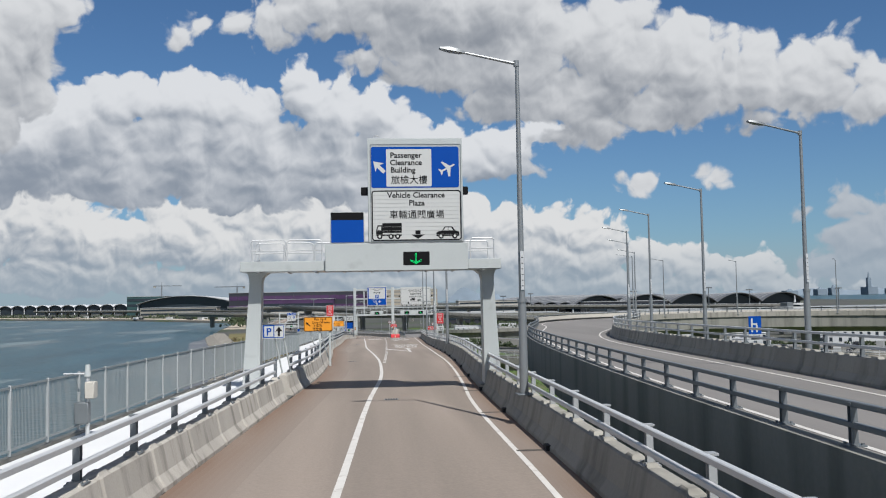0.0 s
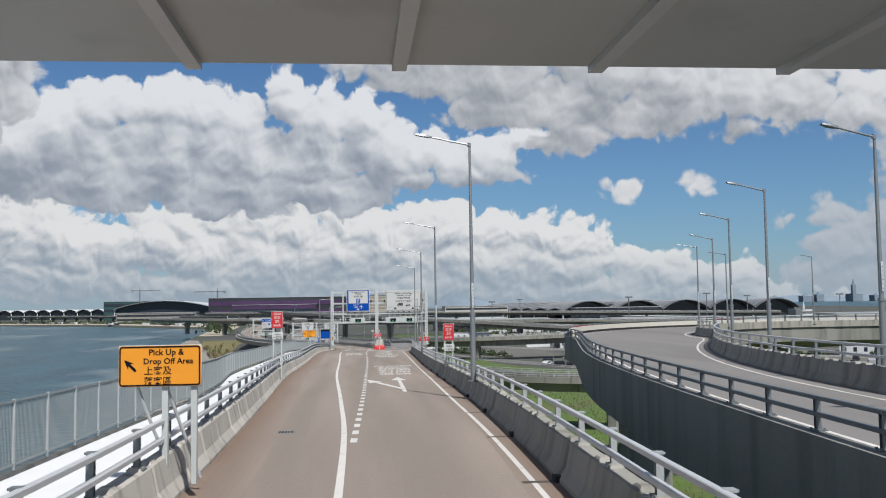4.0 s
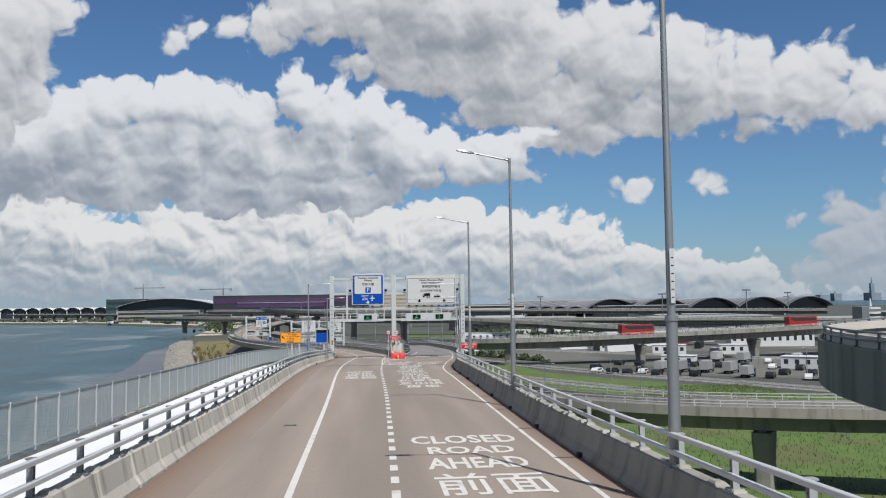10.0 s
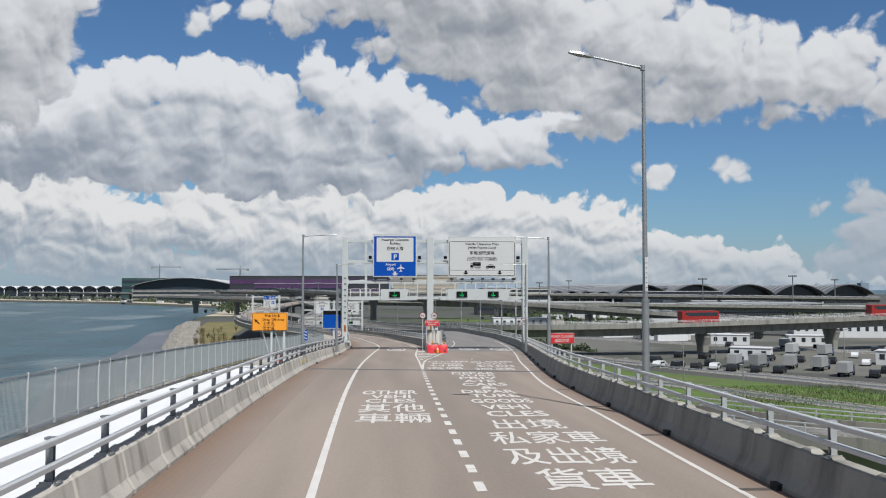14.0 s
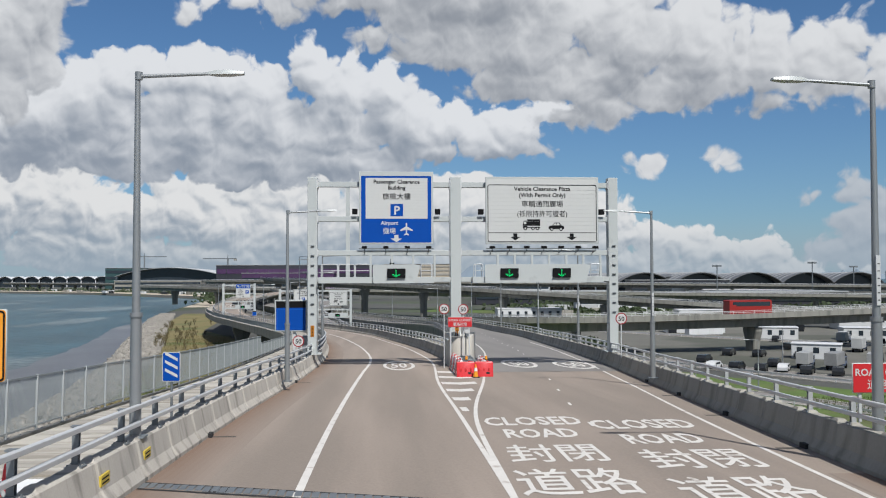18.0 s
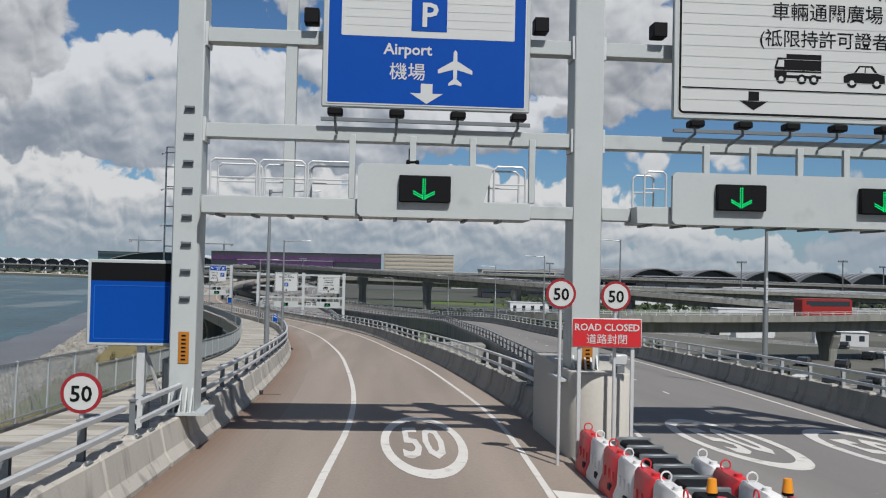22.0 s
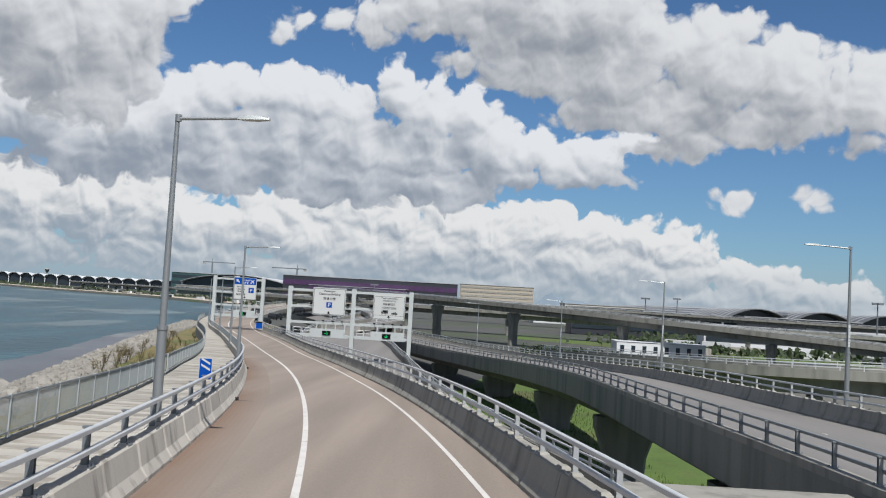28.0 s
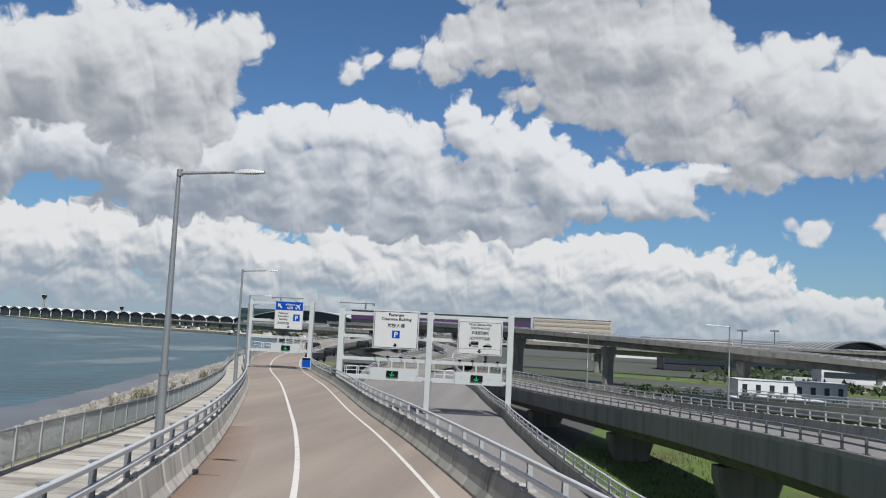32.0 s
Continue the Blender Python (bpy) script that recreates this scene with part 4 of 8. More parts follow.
def pier(p, top, width, depth, rz, ground=LAND_Z):
    """A flared concrete pier."""
    t = thing("bridge_pier", "flared grey concrete pier under a viaduct", "pier", (p[0], p[1], ground), rz, "viaduct piers", "structure")
    h = top - ground
    bm = bmesh.new()
    rows = [(0, 0.62), (h - 5.0, 0.62), (h - 3.2, 0.68), (h - 0.9, 1.0), (h, 1.0)]
    rings = []
    for z, k in rows:
        w, d = width / 2 * k, depth / 2 * (0.85 + 0.15 * k)
        c = 0.25
        rings.append([bm.verts.new((x, y, z)) for x, y in ((-w + c, -d), (w - c, -d), (w, -d + c), (w, d - c), (w - c, d), (-w + c, d), (-w, d - c), (-w, -d + c))])
    for r, q in zip(rings[:-1], rings[1:]):
        for i in range(8):
            bm.faces.new((r[i], r[(i + 1) % 8], q[(i + 1) % 8], q[i]))
    bm.faces.new(rings[-1])
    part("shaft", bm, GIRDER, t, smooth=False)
    for x in (-width * 0.28, width * 0.28):
        part("bearing", box((x - 0.4, -0.4, h), (x + 0.4, 0.4, h + 0.25), 0.03), CONCRETE, t)
    return t


for y in (20, 55, 90, 128, 165, 203):
    x = (left_foot(y) + right_foot(y)) / 2
    pier((x, y), road_z(y) - 2.15, 5.5, 2.2, 0)
for y in (255, 293, 330, 365, 400):
    dx = left_foot(y + 1) - left_foot(y - 1)
    pier(((left_foot(y) + ours_right_foot(y)) / 2, y), road_z(y) - 2.15, 5.0, 2.0, math.degrees(math.atan2(-dx, 2)))
for y in (236, 264, 296, 328, 360, 392, 424):
    dx = gore_right(y + 1) - gore_right(y - 1)
    pier(((right_left_foot(y) + right_foot(y)) / 2, y), plaza_z(y) - 3.05, 5.0, 2.2, math.degrees(math.atan2(-dx, 2)))
def crosshead(x, y, z):
    """A tapered beam between the two viaducts, on a square shaft."""
    t = thing("pier_crosshead", "pale stained concrete crosshead between two viaducts", "pier", (x, y, LAND_Z), 0, "viaduct piers", "structure")
    h = z - LAND_Z
    bm = prism([(-3.0, h - 0.6), (-2.3, h - 3.4), (1.9, h - 3.4), (2.9, h), (-3.0, h)], 3.0)
    bmesh.ops.translate(bm, verts=bm.verts, vec=(0, -1.5, 0))
    part("beam", bm, CONCRETE, t, smooth=False)
    part("shaft", box((-1.4, -1.2, 0), (1.2, 1.2, h - 3.4), 0.1), GIRDER, t)


crosshead(6.0, 274.7, -8.25)
for i in range(8, len(LOOP_MID) - 8, 13):
    d = LOOP_MID[i + 1] - LOOP_MID[i - 1]
    pier(LOOP_MID[i], LOOP_MID[i].z - 2.95, 5.0, 2.2, math.degrees(math.atan2(-d.x, d.y)))


# ---------- lettering and pictograms ----------
def text_mesh(words, size, mat, wide=1.0):
    """Words as a thin mesh in the x-z plane, centred on x, standing on z = 0, facing -y."""
    me = LETTERS[words].copy()
    me.transform(Matrix.Scale(size, 4))
    me.name = "lettering"
    me.transform(Matrix.Diagonal((wide, 1, 1, 1)))
    me.transform(Matrix.Rotation(radians(90), 4, "X"))
    me.materials.clear()
    me.materials.append(mat)
    return me


def write(parent, words, x, z, size, mat, y=-0.012, wide=1.0, name="lettering"):
    return place(name, text_mesh(words, size, mat, wide), parent, Matrix.Translation((x, y, z)))


def plate(parent, name, outline, mat, y=-0.006, label=""):
    ob = part(name, prism(outline, 0.005), mat, parent, label, smooth=False)
    ob.matrix_basis = Matrix.Translation((0, y, 0))
    return ob


def arrow_shape(x, z, w, h, ang=0.0):
    """A broad arrow that points up at ang = 0."""
    base = [(-0.16 * w, -h / 2), (0.16 * w, -h / 2), (0.16 * w, 0.05 * h), (0.5 * w, 0.05 * h - 0.12 * h), (0, h / 2), (-0.5 * w, 0.05 * h - 0.12 * h), (-0.16 * w, 0.05 * h)]
    c, s = math.cos(radians(ang)), math.sin(radians(ang))
    return [(x + c * u - s * v, z + s * u + c * v) for u, v in base]


def plane_shape(x, z, r, ang=0.0):
    half = [(0.0, 1.0), (0.10, 0.85), (0.11, 0.38), (0.95, -0.12), (0.95, -0.34), (0.11, -0.10), (0.09, -0.62), (0.36, -0.84), (0.36, -1.0), (0.0, -0.90)]
    pts = half + [(-u, v) for u, v in half[-2:0:-1]]
    c, s = math.cos(radians(ang)), math.sin(radians(ang))
    return [(x + r * (c * u - s * v), z + r * (s * u + c * v)) for u, v in pts]


def truck_sign(parent, x, z, w, mat):
    k = w / 10.0
    plate(parent, "truck_pictogram", [(x + k * a, z + k * b) for a, b in ((-5, -1.6), (-5, 0.6), (-4.4, 2.6), (-2.5, 2.6), (-2.5, 3.4), (5, 3.4), (5, -0.4), (-2.4, -0.4), (-2.4, -1.0), (5, -1.0), (5, -1.6))], mat, -0.012)
    for c in (-3.6, 0.8, 3.4):
        plate(parent, "wheel_pictogram", disc(x + k * c, z - 1.8 * k, 1.05 * k, 18), mat, -0.013)
        plate(parent, "hub_pictogram", disc(x + k * c, z - 1.8 * k, 0.5 * k, 12), SIGN_WHITE, -0.016)
    plate(parent, "window_pictogram", [(x + k * a, z + k * b) for a, b in ((-4.5, 0.7), (-4.1, 2.1), (-3.0, 2.1), (-3.0, 0.7))], SIGN_WHITE, -0.016)


def car_sign(parent, x, z, w, mat):
    k = w / 10.0
    plate(parent, "car_pictogram", [(x + k * a, z + k * b) for a, b in ((-5, -1.4), (-5, 0.1), (-4, 0.7), (-2.6, 0.9), (-1.3, 2.7), (2.0, 2.7), (3.3, 0.9), (5, 0.5), (5, -1.4))], mat, -0.012)
    for c in (-3.0, 3.0):
        plate(parent, "wheel_pictogram", disc(x + k * c, z - 1.4 * k, 1.2 * k, 18), mat, -0.013)
        plate(parent, "hub_pictogram", disc(x + k * c, z - 1.4 * k, 0.6 * k, 12), SIGN_WHITE, -0.016)
    for a, b in (((-2.0, 1.0), (-1.05, 2.3)), ((0.3, 1.0), (0.3, 2.3))):
        plate(parent, "window_pictogram", [(x + k * u, z + k * v) for u, v in (a, b, (b[0] + 1.1, b[1]), (a[0] + 2.0 if a[0] < 0 else a[0] + 2.2, a[1]))], SIGN_WHITE, -0.016)


def down_arrow(parent, x, z, w, mat):
    plate(parent, "arrow_pictogram", [(x + w * a, z + w * b) for a, b in ((-0.18, 0.32), (0.18, 0.32), (0.18, 0.02), (0.5, 0.02), (0, -0.30), (-0.5, 0.02), (-0.18, 0.02))], mat, -0.012)


def frame_lines(parent, x0, z0, x1, z1, w, mat, r=0.12):
    """A thin line round a sign face."""
    bm = bmesh.new()
    o, i = round_rect(x0, z0, x1, z1, r), round_rect(x0 + w, z0 + w, x1 - w, z1 - w, max(0.01, r - w))
    vo, vi = [bm.verts.new((x, 0, z)) for x, z in o], [bm.verts.new((x, 0, z)) for x, z in i]
    n = len(vo)
    for k in range(n):
        bm.faces.new((vo[k], vo[(k + 1) % n], vi[(k + 1) % n], vi[k]))
    ob = part("border", bm, mat, parent, smooth=False)
    ob.matrix_basis = Matrix.Translation((0, -0.013, 0))


def led_sign(parent, x, z, w, h, mats=(BLACK, GREEN_LED), y=-0.2):
    """A lane signal: a dark box with a lit green arrow of dots."""
    box_ob = part("signal_box", box((x, y, z), (x + w, y + 0.3, z + h), 0.02), mats[0], parent, "black lane signal with a lit green arrow")
    bm = bmesh.new()
    cx, top, low = x + w * 0.48, z + h * 0.86, z + h * 0.12
    dots = [(cx + d, low + (top - low) * k / 11) for k in range(12) for d in (-0.02 * w, 0.02 * w)]
    for k in range(8):
        u = 0.03 + 0.19 * k / 7
        dots += [(cx - w * u * 0.9, low + h * u * 0.9), (cx + w * u * 0.9, low + h * u * 0.9), (cx - w * u * 0.9, low + h * (u * 0.9 + 0.08)), (cx + w * u * 0.9, low + h * (u * 0.9 + 0.08))]
    r = 0.0115 * w
    for u, v in dots:
        add_box(bm, (u - r, -0.012, v - r), (u + r, 0, v + r))
    part("lit_arrow", bm, mats[1], box_ob, "green lit arrow").matrix_basis = Matrix.Translation((0, y - 0.003, 0))
    return box_ob


def sign_board(name, label, x, y, z, w, h, rz=0.0, group="", slats=True, back=WHITE_STEEL, depth=0.16):
    """A sign box whose lower left front corner is at (x, y, z); its face looks towards -y."""
    t = thing(name, label, "road sign", (x, y, z), rz, group)
    part("board", box((0, 0, 0), (w, depth, h), 0.02), back, t, "white-framed sign box")
    if slats:
        bm = bmesh.new()
        n = int(h / 0.3)
        for i in range(n):
            add_box(bm, (0.1, depth, (i + 0.5) * h / n - 0.03), (w - 0.1, depth + 0.06, (i + 0.5) * h / n + 0.03))
        part("stiffener", bm, GALV, t)
    return t


FACE_JOINT = material("sign_joint", (0.40, 0.41, 0.40), 0.6, vary=0.05, bump=0.0)


def face_joints(t, x0, z0, x1, z1, n):
    """The fine level joints between the planks of a sign face."""
    bm = bmesh.new()
    for i in range(1, n):
        z = z0 + (z1 - z0) * i / n
        add_box(bm, (x0, -0.0135, z - 0.004), (x1, -0.0125, z + 0.004))
    part("face_joint", bm, FACE_JOINT, t, smooth=False)


def hand_rail(parent, x0, x1, y, z, h=0.8, bay=1.2, mat=GALV):
    """Bent tube railing in bays along x."""
    n = max(1, round((x1 - x0) / bay))
    w = (x1 - x0) / n
    for i in range(n):
        a, b = x0 + i * w + 0.03, x0 + (i + 1) * w - 0.03
        bm = bmesh.new()
        add_path_tube(bm, [(a, y, z), (a, y, z + h - 0.08), (a + 0.08, y, z + h), (b - 0.08, y, z + h), (b, y, z + h - 0.08), (b, y, z)], 0.025, 8)
        add_tube(bm, (a, y, z + h * 0.5), (b, y, z + h * 0.5), 0.02, n=6)
        part("railing_bay", bm, mat, parent)


# ---------- first gantry ----------
def gantry_portal():
    Y, g = 34.8, road_z(34.8)
    t = thing("sign_gantry", "white painted steel portal gantry spanning the road", "sign gantry", (-0.05, Y, g))
    o = Vector((0.05, 0, -g))

    def at(bm, name, mat=WHITE_STEEL, label=""):
        bmesh.ops.translate(bm, verts=bm.verts, vec=o)
        return part(name, bm, mat, t, label)
    at(box((-5.13, -0.05, 4.60), (5.04, 1.95, 5.0), 0.02), "beam")
    for i in range(9):
        at(box((-4.5 + i * 1.1, -0.02, 4.56), (-4.42 + i * 1.1, 1.92, 4.6)), "beam_rib", GALV)
    at(box((-1.86, -0.22, 4.57), (3.72, -0.05, 5.64), 0.02), "fascia")
    for s, xb, xt in ((-1, -4.86, -4.66), (1, 4.74, 4.62)):
        bm = bmesh.new()
        rows = [(xb, g + 0.25, 0.34, 0.44), (xt, 4.2, 0.23, 0.38), (xt - s * 0.02, 4.42, 0.27, 0.42), (xt - s * 0.1, 4.6, 0.42, 0.45)]
        rings = [[bm.verts.new((cx + a * w, 1.25 + b * d, z)) for a, b in ((-1, -1), (1, -1), (1, 1), (-1, 1))] for cx, z, w, d in rows]
        for r, q in zip(rings[:-1], rings[1:]):
            for i in range(4):
                bm.faces.new((r[i], r[(i + 1) % 4], q[(i + 1) % 4], q[i]))
        bm.faces.new(rings[0])
        at(bm, "leg")
        at(box((xb - 0.5, 0.75, g + 0.2), (xb + 0.5, 1.75, g + 0.27), 0.01), "base_plate", GALV_DARK)
    led_sign(t, 1.17 + 0.05, 4.77 - g, 1.03, 0.53, y=-0.24)
    for a, b in ((-4.75, -1.95), (3.8, 4.8)):
        hand_rail(t, a + 0.05, b + 0.05, 0.0, 5.0 - g, 0.82)
    hand_rail(t, -4.75, 4.85, 1.88, 5.0 - g, 0.82)
    bm = bmesh.new()
    for x in (-4.95, -4.65):
        add_tube(bm, (x, 2.1, 2.2), (x, 2.1, 5.9), 0.03, n=6)
    for k in range(11):
        add_tube(bm, (-4.95, 2.1, 2.4 + 0.3 * k), (-4.65, 2.1, 2.4 + 0.3 * k), 0.015, n=6)
    at(bm, "ladder", GALV)
    for k in range(3):
        bm = bmesh.new()
        pts = [(-4.8 + 0.3 * math.cos(a), 2.1 + 0.6 * math.sin(a), 3.4 + 0.8 * k) for a in np.linspace(0, math.pi, 9)]
        add_path_tube(bm, pts, 0.015, 6)
        at(bm, "ladder_hoop", GALV)
    for x in (-0.32, 3.62):
        at(box((x - 0.12, -0.05, 7.55), (x + 0.16, 0.2, 7.86), 0.02), "lamp_box", BLACK)
    return t


gantry_portal()


def sign_plaza_turn():
    """The tall sign on the first gantry."""
    x0, z0, w, h = -0.17, 5.66, 3.72, 4.1
    t = sign_board("direction_sign", "tall white and blue bilingual direction sign on a gantry", x0, 34.55, z0, w, h)
    plate(t, "blue_panel", round_rect(0.14, 2.14, 3.58, 3.76, 0.08), SIGN_BLUE, -0.006, "blue sign panel")
    plate(t, "white_panel", round_rect(0.73, 2.19, 2.5, 3.66, 0.04), SIGN_WHITE, -0.010)
    plate(t, "lower_panel", round_rect(0.13, 0.06, 3.65, 2.05, 0.12), SIGN_WHITE, -0.006)
    frame_lines(t, 0.14, 0.07, 3.64, 2.04, 0.045, BLACK)
    frame_lines(t, 0.1, 0.03, 3.66, 3.86, 0.03, GALV_DARK, 0.05)
    face_joints(t, 0.2, 0.15, 3.6, 2.0, 12)
    for words, z, s in (("Passenger", 3.32, 0.31), ("Clearance", 3.03, 0.31), ("Building", 2.74, 0.31)):
        ob = write(t, words, 1.5 if words != "Building" else 1.38, z, s, BLACK, -0.018)
    write(t, "旅檢大樓", 1.62, 2.32, 0.36, BLACK, -0.018)
    plate(t, "arrow_pictogram", arrow_shape(0.44, 2.97, 0.46, 0.62, 45), SIGN_WHITE, -0.012)
    plate(t, "aircraft_pictogram", plane_shape(3.12, 2.9, 0.34, -62), SIGN_WHITE, -0.012)
    write(t, "Vehicle Clearance", 1.88, 1.75, 0.31, BLACK)
    write(t, "Plaza", 1.9, 1.44, 0.31, BLACK)
    write(t, "車輛通關廣場", 1.9, 0.96, 0.36, BLACK)
    truck_sign(t, 0.8, 0.42, 1.0, BLACK)
    down_arrow(t, 1.93, 0.3, 0.55, BLACK)
    car_sign(t, 3.1, 0.36, 0.9, BLACK)
    bm = bmesh.new()
    add_path_tube(bm, [(0.35 + 0.12 * math.cos(a), 0.08, h - 0.02 + 0.14 * math.sin(a)) for a in np.linspace(0, math.pi, 8)], 0.018, 6)
    part("lifting_eye", bm, GALV, t)
    t2 = sign_board("matrix_sign", "blank blue variable message panel with a black top band", -1.64, 34.6, 5.66, 1.32, 1.22, slats=False)
    plate(t2, "blue_panel", [(0.03, 0.03), (1.29, 0.03), (1.29, 0.9), (0.03, 0.9)], SIGN_BLUE)
    plate(t2, "top_band", [(0.03, 0.9), (1.29, 0.9), (1.29, 1.2), (0.03, 1.2)], BLACK)


sign_plaza_turn()


# ---------- frame gantries with three pillars ----------
def pillar(parent, x, z0, z1, w, d, g, marks=True, mat=WHITE_STEEL):
    p = part("pillar", box((x - w / 2, 0, z0 - g), (x + w / 2, d, z1 - g), 0.03), mat, parent)
    if marks:
        me = mesh_of("step_bracket", add_box(box((-0.11, -0.1, -0.02), (0.11, 0.02, 0.03), 0.005), (-0.11, -0.03, -0.1), (0.11, 0.0, -0.02)), GALV_DARK)
        z = z0 + 2.6
        while z < z1 - 4.2:
            place("step_bracket", me, p, Matrix.Translation((x + 0.02, 0.0, z - g)))
            z += 0.62
    base_fins(p, x, z0 - g, w, d, mat)
    return p


def base_fins(p, x, z, w, d, mat):
    """The base plate and the ten upright gusset plates round a pillar's foot."""
    part("base_plate", box((x - w / 2 - 0.28, -0.28, z - 0.04), (x + w / 2 + 0.28, d + 0.28, z + 0.02)), mat, p)
    for s in (-1, 1):
        bm = bmesh.new()
        v = [bm.verts.new(c) for c in ((-0.02, 0, 0), (-0.02, s * 0.25, 0), (-0.02, 0, 0.55), (0.02, 0, 0), (0.02, s * 0.25, 0), (0.02, 0, 0.55))]
        for f in ((0, 1, 2), (5, 4, 3), (0, 3, 4, 1), (1, 4, 5, 2), (2, 5, 3, 0)):
            bm.faces.new([v[k] for k in f])
        me = mesh_of("base_fin", bm, mat, False)
        for i in range(5):
            place("base_fin", me, p, Matrix.Translation((x - w / 2 + w * (i + 0.5) / 5, 0 if s < 0 else d, z)))


def bay(parent, xa, xb, g, posts, sign, boxes, walk, levels=(5.7, 3.45, 1.24), beam=(-0.72, -0.32), dx=0.0, dz=0.0, fine=True):
    """The members between two pillars: three cross bars, the service walkway with its railing, the signal fascia and the sign's carriers."""
    def Z(z):
        return z + dz - g
    for i, z in enumerate(levels):
        b = part("cross_bar", box((xa, 0.14, Z(z) - 0.17), (xb, 0.54, Z(z) + 0.17), 0.015), WHITE_STEEL, parent)
        for x in (xa, xb):
            part("flange", box((x - 0.06, 0.06, Z(z) - 0.28), (x + 0.06, 0.62, Z(z) + 0.28), 0.01), GALV, b)
    for x in posts:
        part("sign_post", box((x - 0.13, 0.18, Z(beam[1])), (x + 0.13, 0.44, Z(levels[0])), 0.01), WHITE_STEEL, parent)
    wb = part("walkway_beam", box((walk[0], -0.5, Z(beam[0])), (walk[1], 0.55, Z(beam[1])), 0.015), WHITE_STEEL, parent)
    part("walkway_end", box((walk[1], 0.0, Z(beam[0]) + 0.08), (xb, 0.5, Z(beam[1]) - 0.02), 0.01), WHITE_STEEL, parent)
    if walk[0] > xa + 0.1:
        part("walkway_end", box((xa, 0.0, Z(beam[0]) + 0.08), (walk[0], 0.5, Z(beam[1]) - 0.02), 0.01), WHITE_STEEL, parent)
    n = int((walk[1] - walk[0]) / 0.8)
    for i in range(n):
        part("beam_rib", box((walk[0] + 0.3 + i * 0.8, -0.45, Z(beam[0]) - 0.05), (walk[0] + 0.38 + i * 0.8, 0.5, Z(beam[0]))), GALV_DARK, wb)
    (bx0, bx1), leds = boxes
    out = [(bx0 + 0.02, Z(beam[0]) + 0.08), (bx0 + 0.1, Z(beam[0])), (bx1 - 0.3, Z(beam[0])), (bx1, Z(0.42)), (bx1 - 0.35, Z(0.48)), (bx0 + 0.1, Z(0.48)), (bx0 + 0.02, Z(0.4))]
    fas = part("fascia", prism(out, 0.12), WHITE_STEEL, parent, smooth=False)
    fas.matrix_basis = Matrix.Translation((0, -0.64, 0))
    for u in leds:
        led_sign(parent, u, Z(-0.38), 1.16, 0.6, y=-0.78)
    # luminaires under the sign, on arms from the lowest bar
    n = max(4, int((sign[1] - sign[0]) / 1.0))
    for i in range(n):
        x = sign[0] + 0.35 + (sign[1] - sign[0] - 0.7) * i / (n - 1)
        arm = part("lamp_arm", add_tube(add_tube(bmesh.new(), (x, 0.1, Z(levels[2])), (x, -0.75, Z(levels[2]) + 0.12), 0.035, n=6), (x, -0.75, Z(levels[2]) + 0.12), (x, -0.75, Z(levels[2]) + 0.3), 0.03, n=6), GALV_DARK, parent)
        part("lamp_head", box((x - 0.17, -0.95, Z(levels[2]) + 0.26), (x + 0.17, -0.6, Z(levels[2]) + 0.42), 0.03), BLACK, arm)
        part("stub", box((x + 0.32, -0.5, Z(beam[1])), (x + 0.46, -0.36, Z(levels[2]) - 0.1), 0.01), WHITE_STEEL, parent)
    bm = bmesh.new()
    add_box(bm, (sign[0], -0.34, Z(levels[2]) + 0.22), (sign[1], -0.24, Z(levels[2]) + 0.3))
    part("lamp_rail", bm, GALV_DARK, parent)
    for y in (-0.46, 0.5):
        if bx0 - walk[0] > 0.7:
            hand_rail(parent, walk[0] + 0.15, bx0 - 0.05, y, Z(beam[1]), 0.82)
        if walk[1] - bx1 > 0.5:
            hand_rail(parent, bx1 + 0.02, walk[1] - 0.1, y, Z(beam[1]), 0.82, 0.8)
    for x, y in ((sign[0] - 0.28, 0.0), (sign[1] + 0.28, 0.0)):
        part("camera_box", box((x - 0.17, -0.1, Z(3.75)), (x + 0.17, 0.3, Z(4.1)), 0.02), BLACK, parent)


IDENT_ORANGE = material("dull_orange_plate", (0.42, 0.16, 0.02), 0.6, vary=0.1, scale=4, fine=20, bump=0.0, spec=0.15)


def number_plate(parent, x, z, y, n=7):
    """A small orange identification plate with dark unreadable bars on it."""
    p = part("ident_plate", box((x - 0.12, y - 0.02, z), (x + 0.12, y, z + 0.72), 0.008), IDENT_ORANGE, parent, "small orange identification plate")
    bm = bmesh.new()
    for i in range(n):
        add_box(bm, (x - 0.05, y - 0.024, z + 0.07 + i * 0.09), (x + 0.05, y - 0.02, z + 0.11 + i * 0.09))
    part("ident_bar", bm, BLACK, p)["kind"] = "stuff"


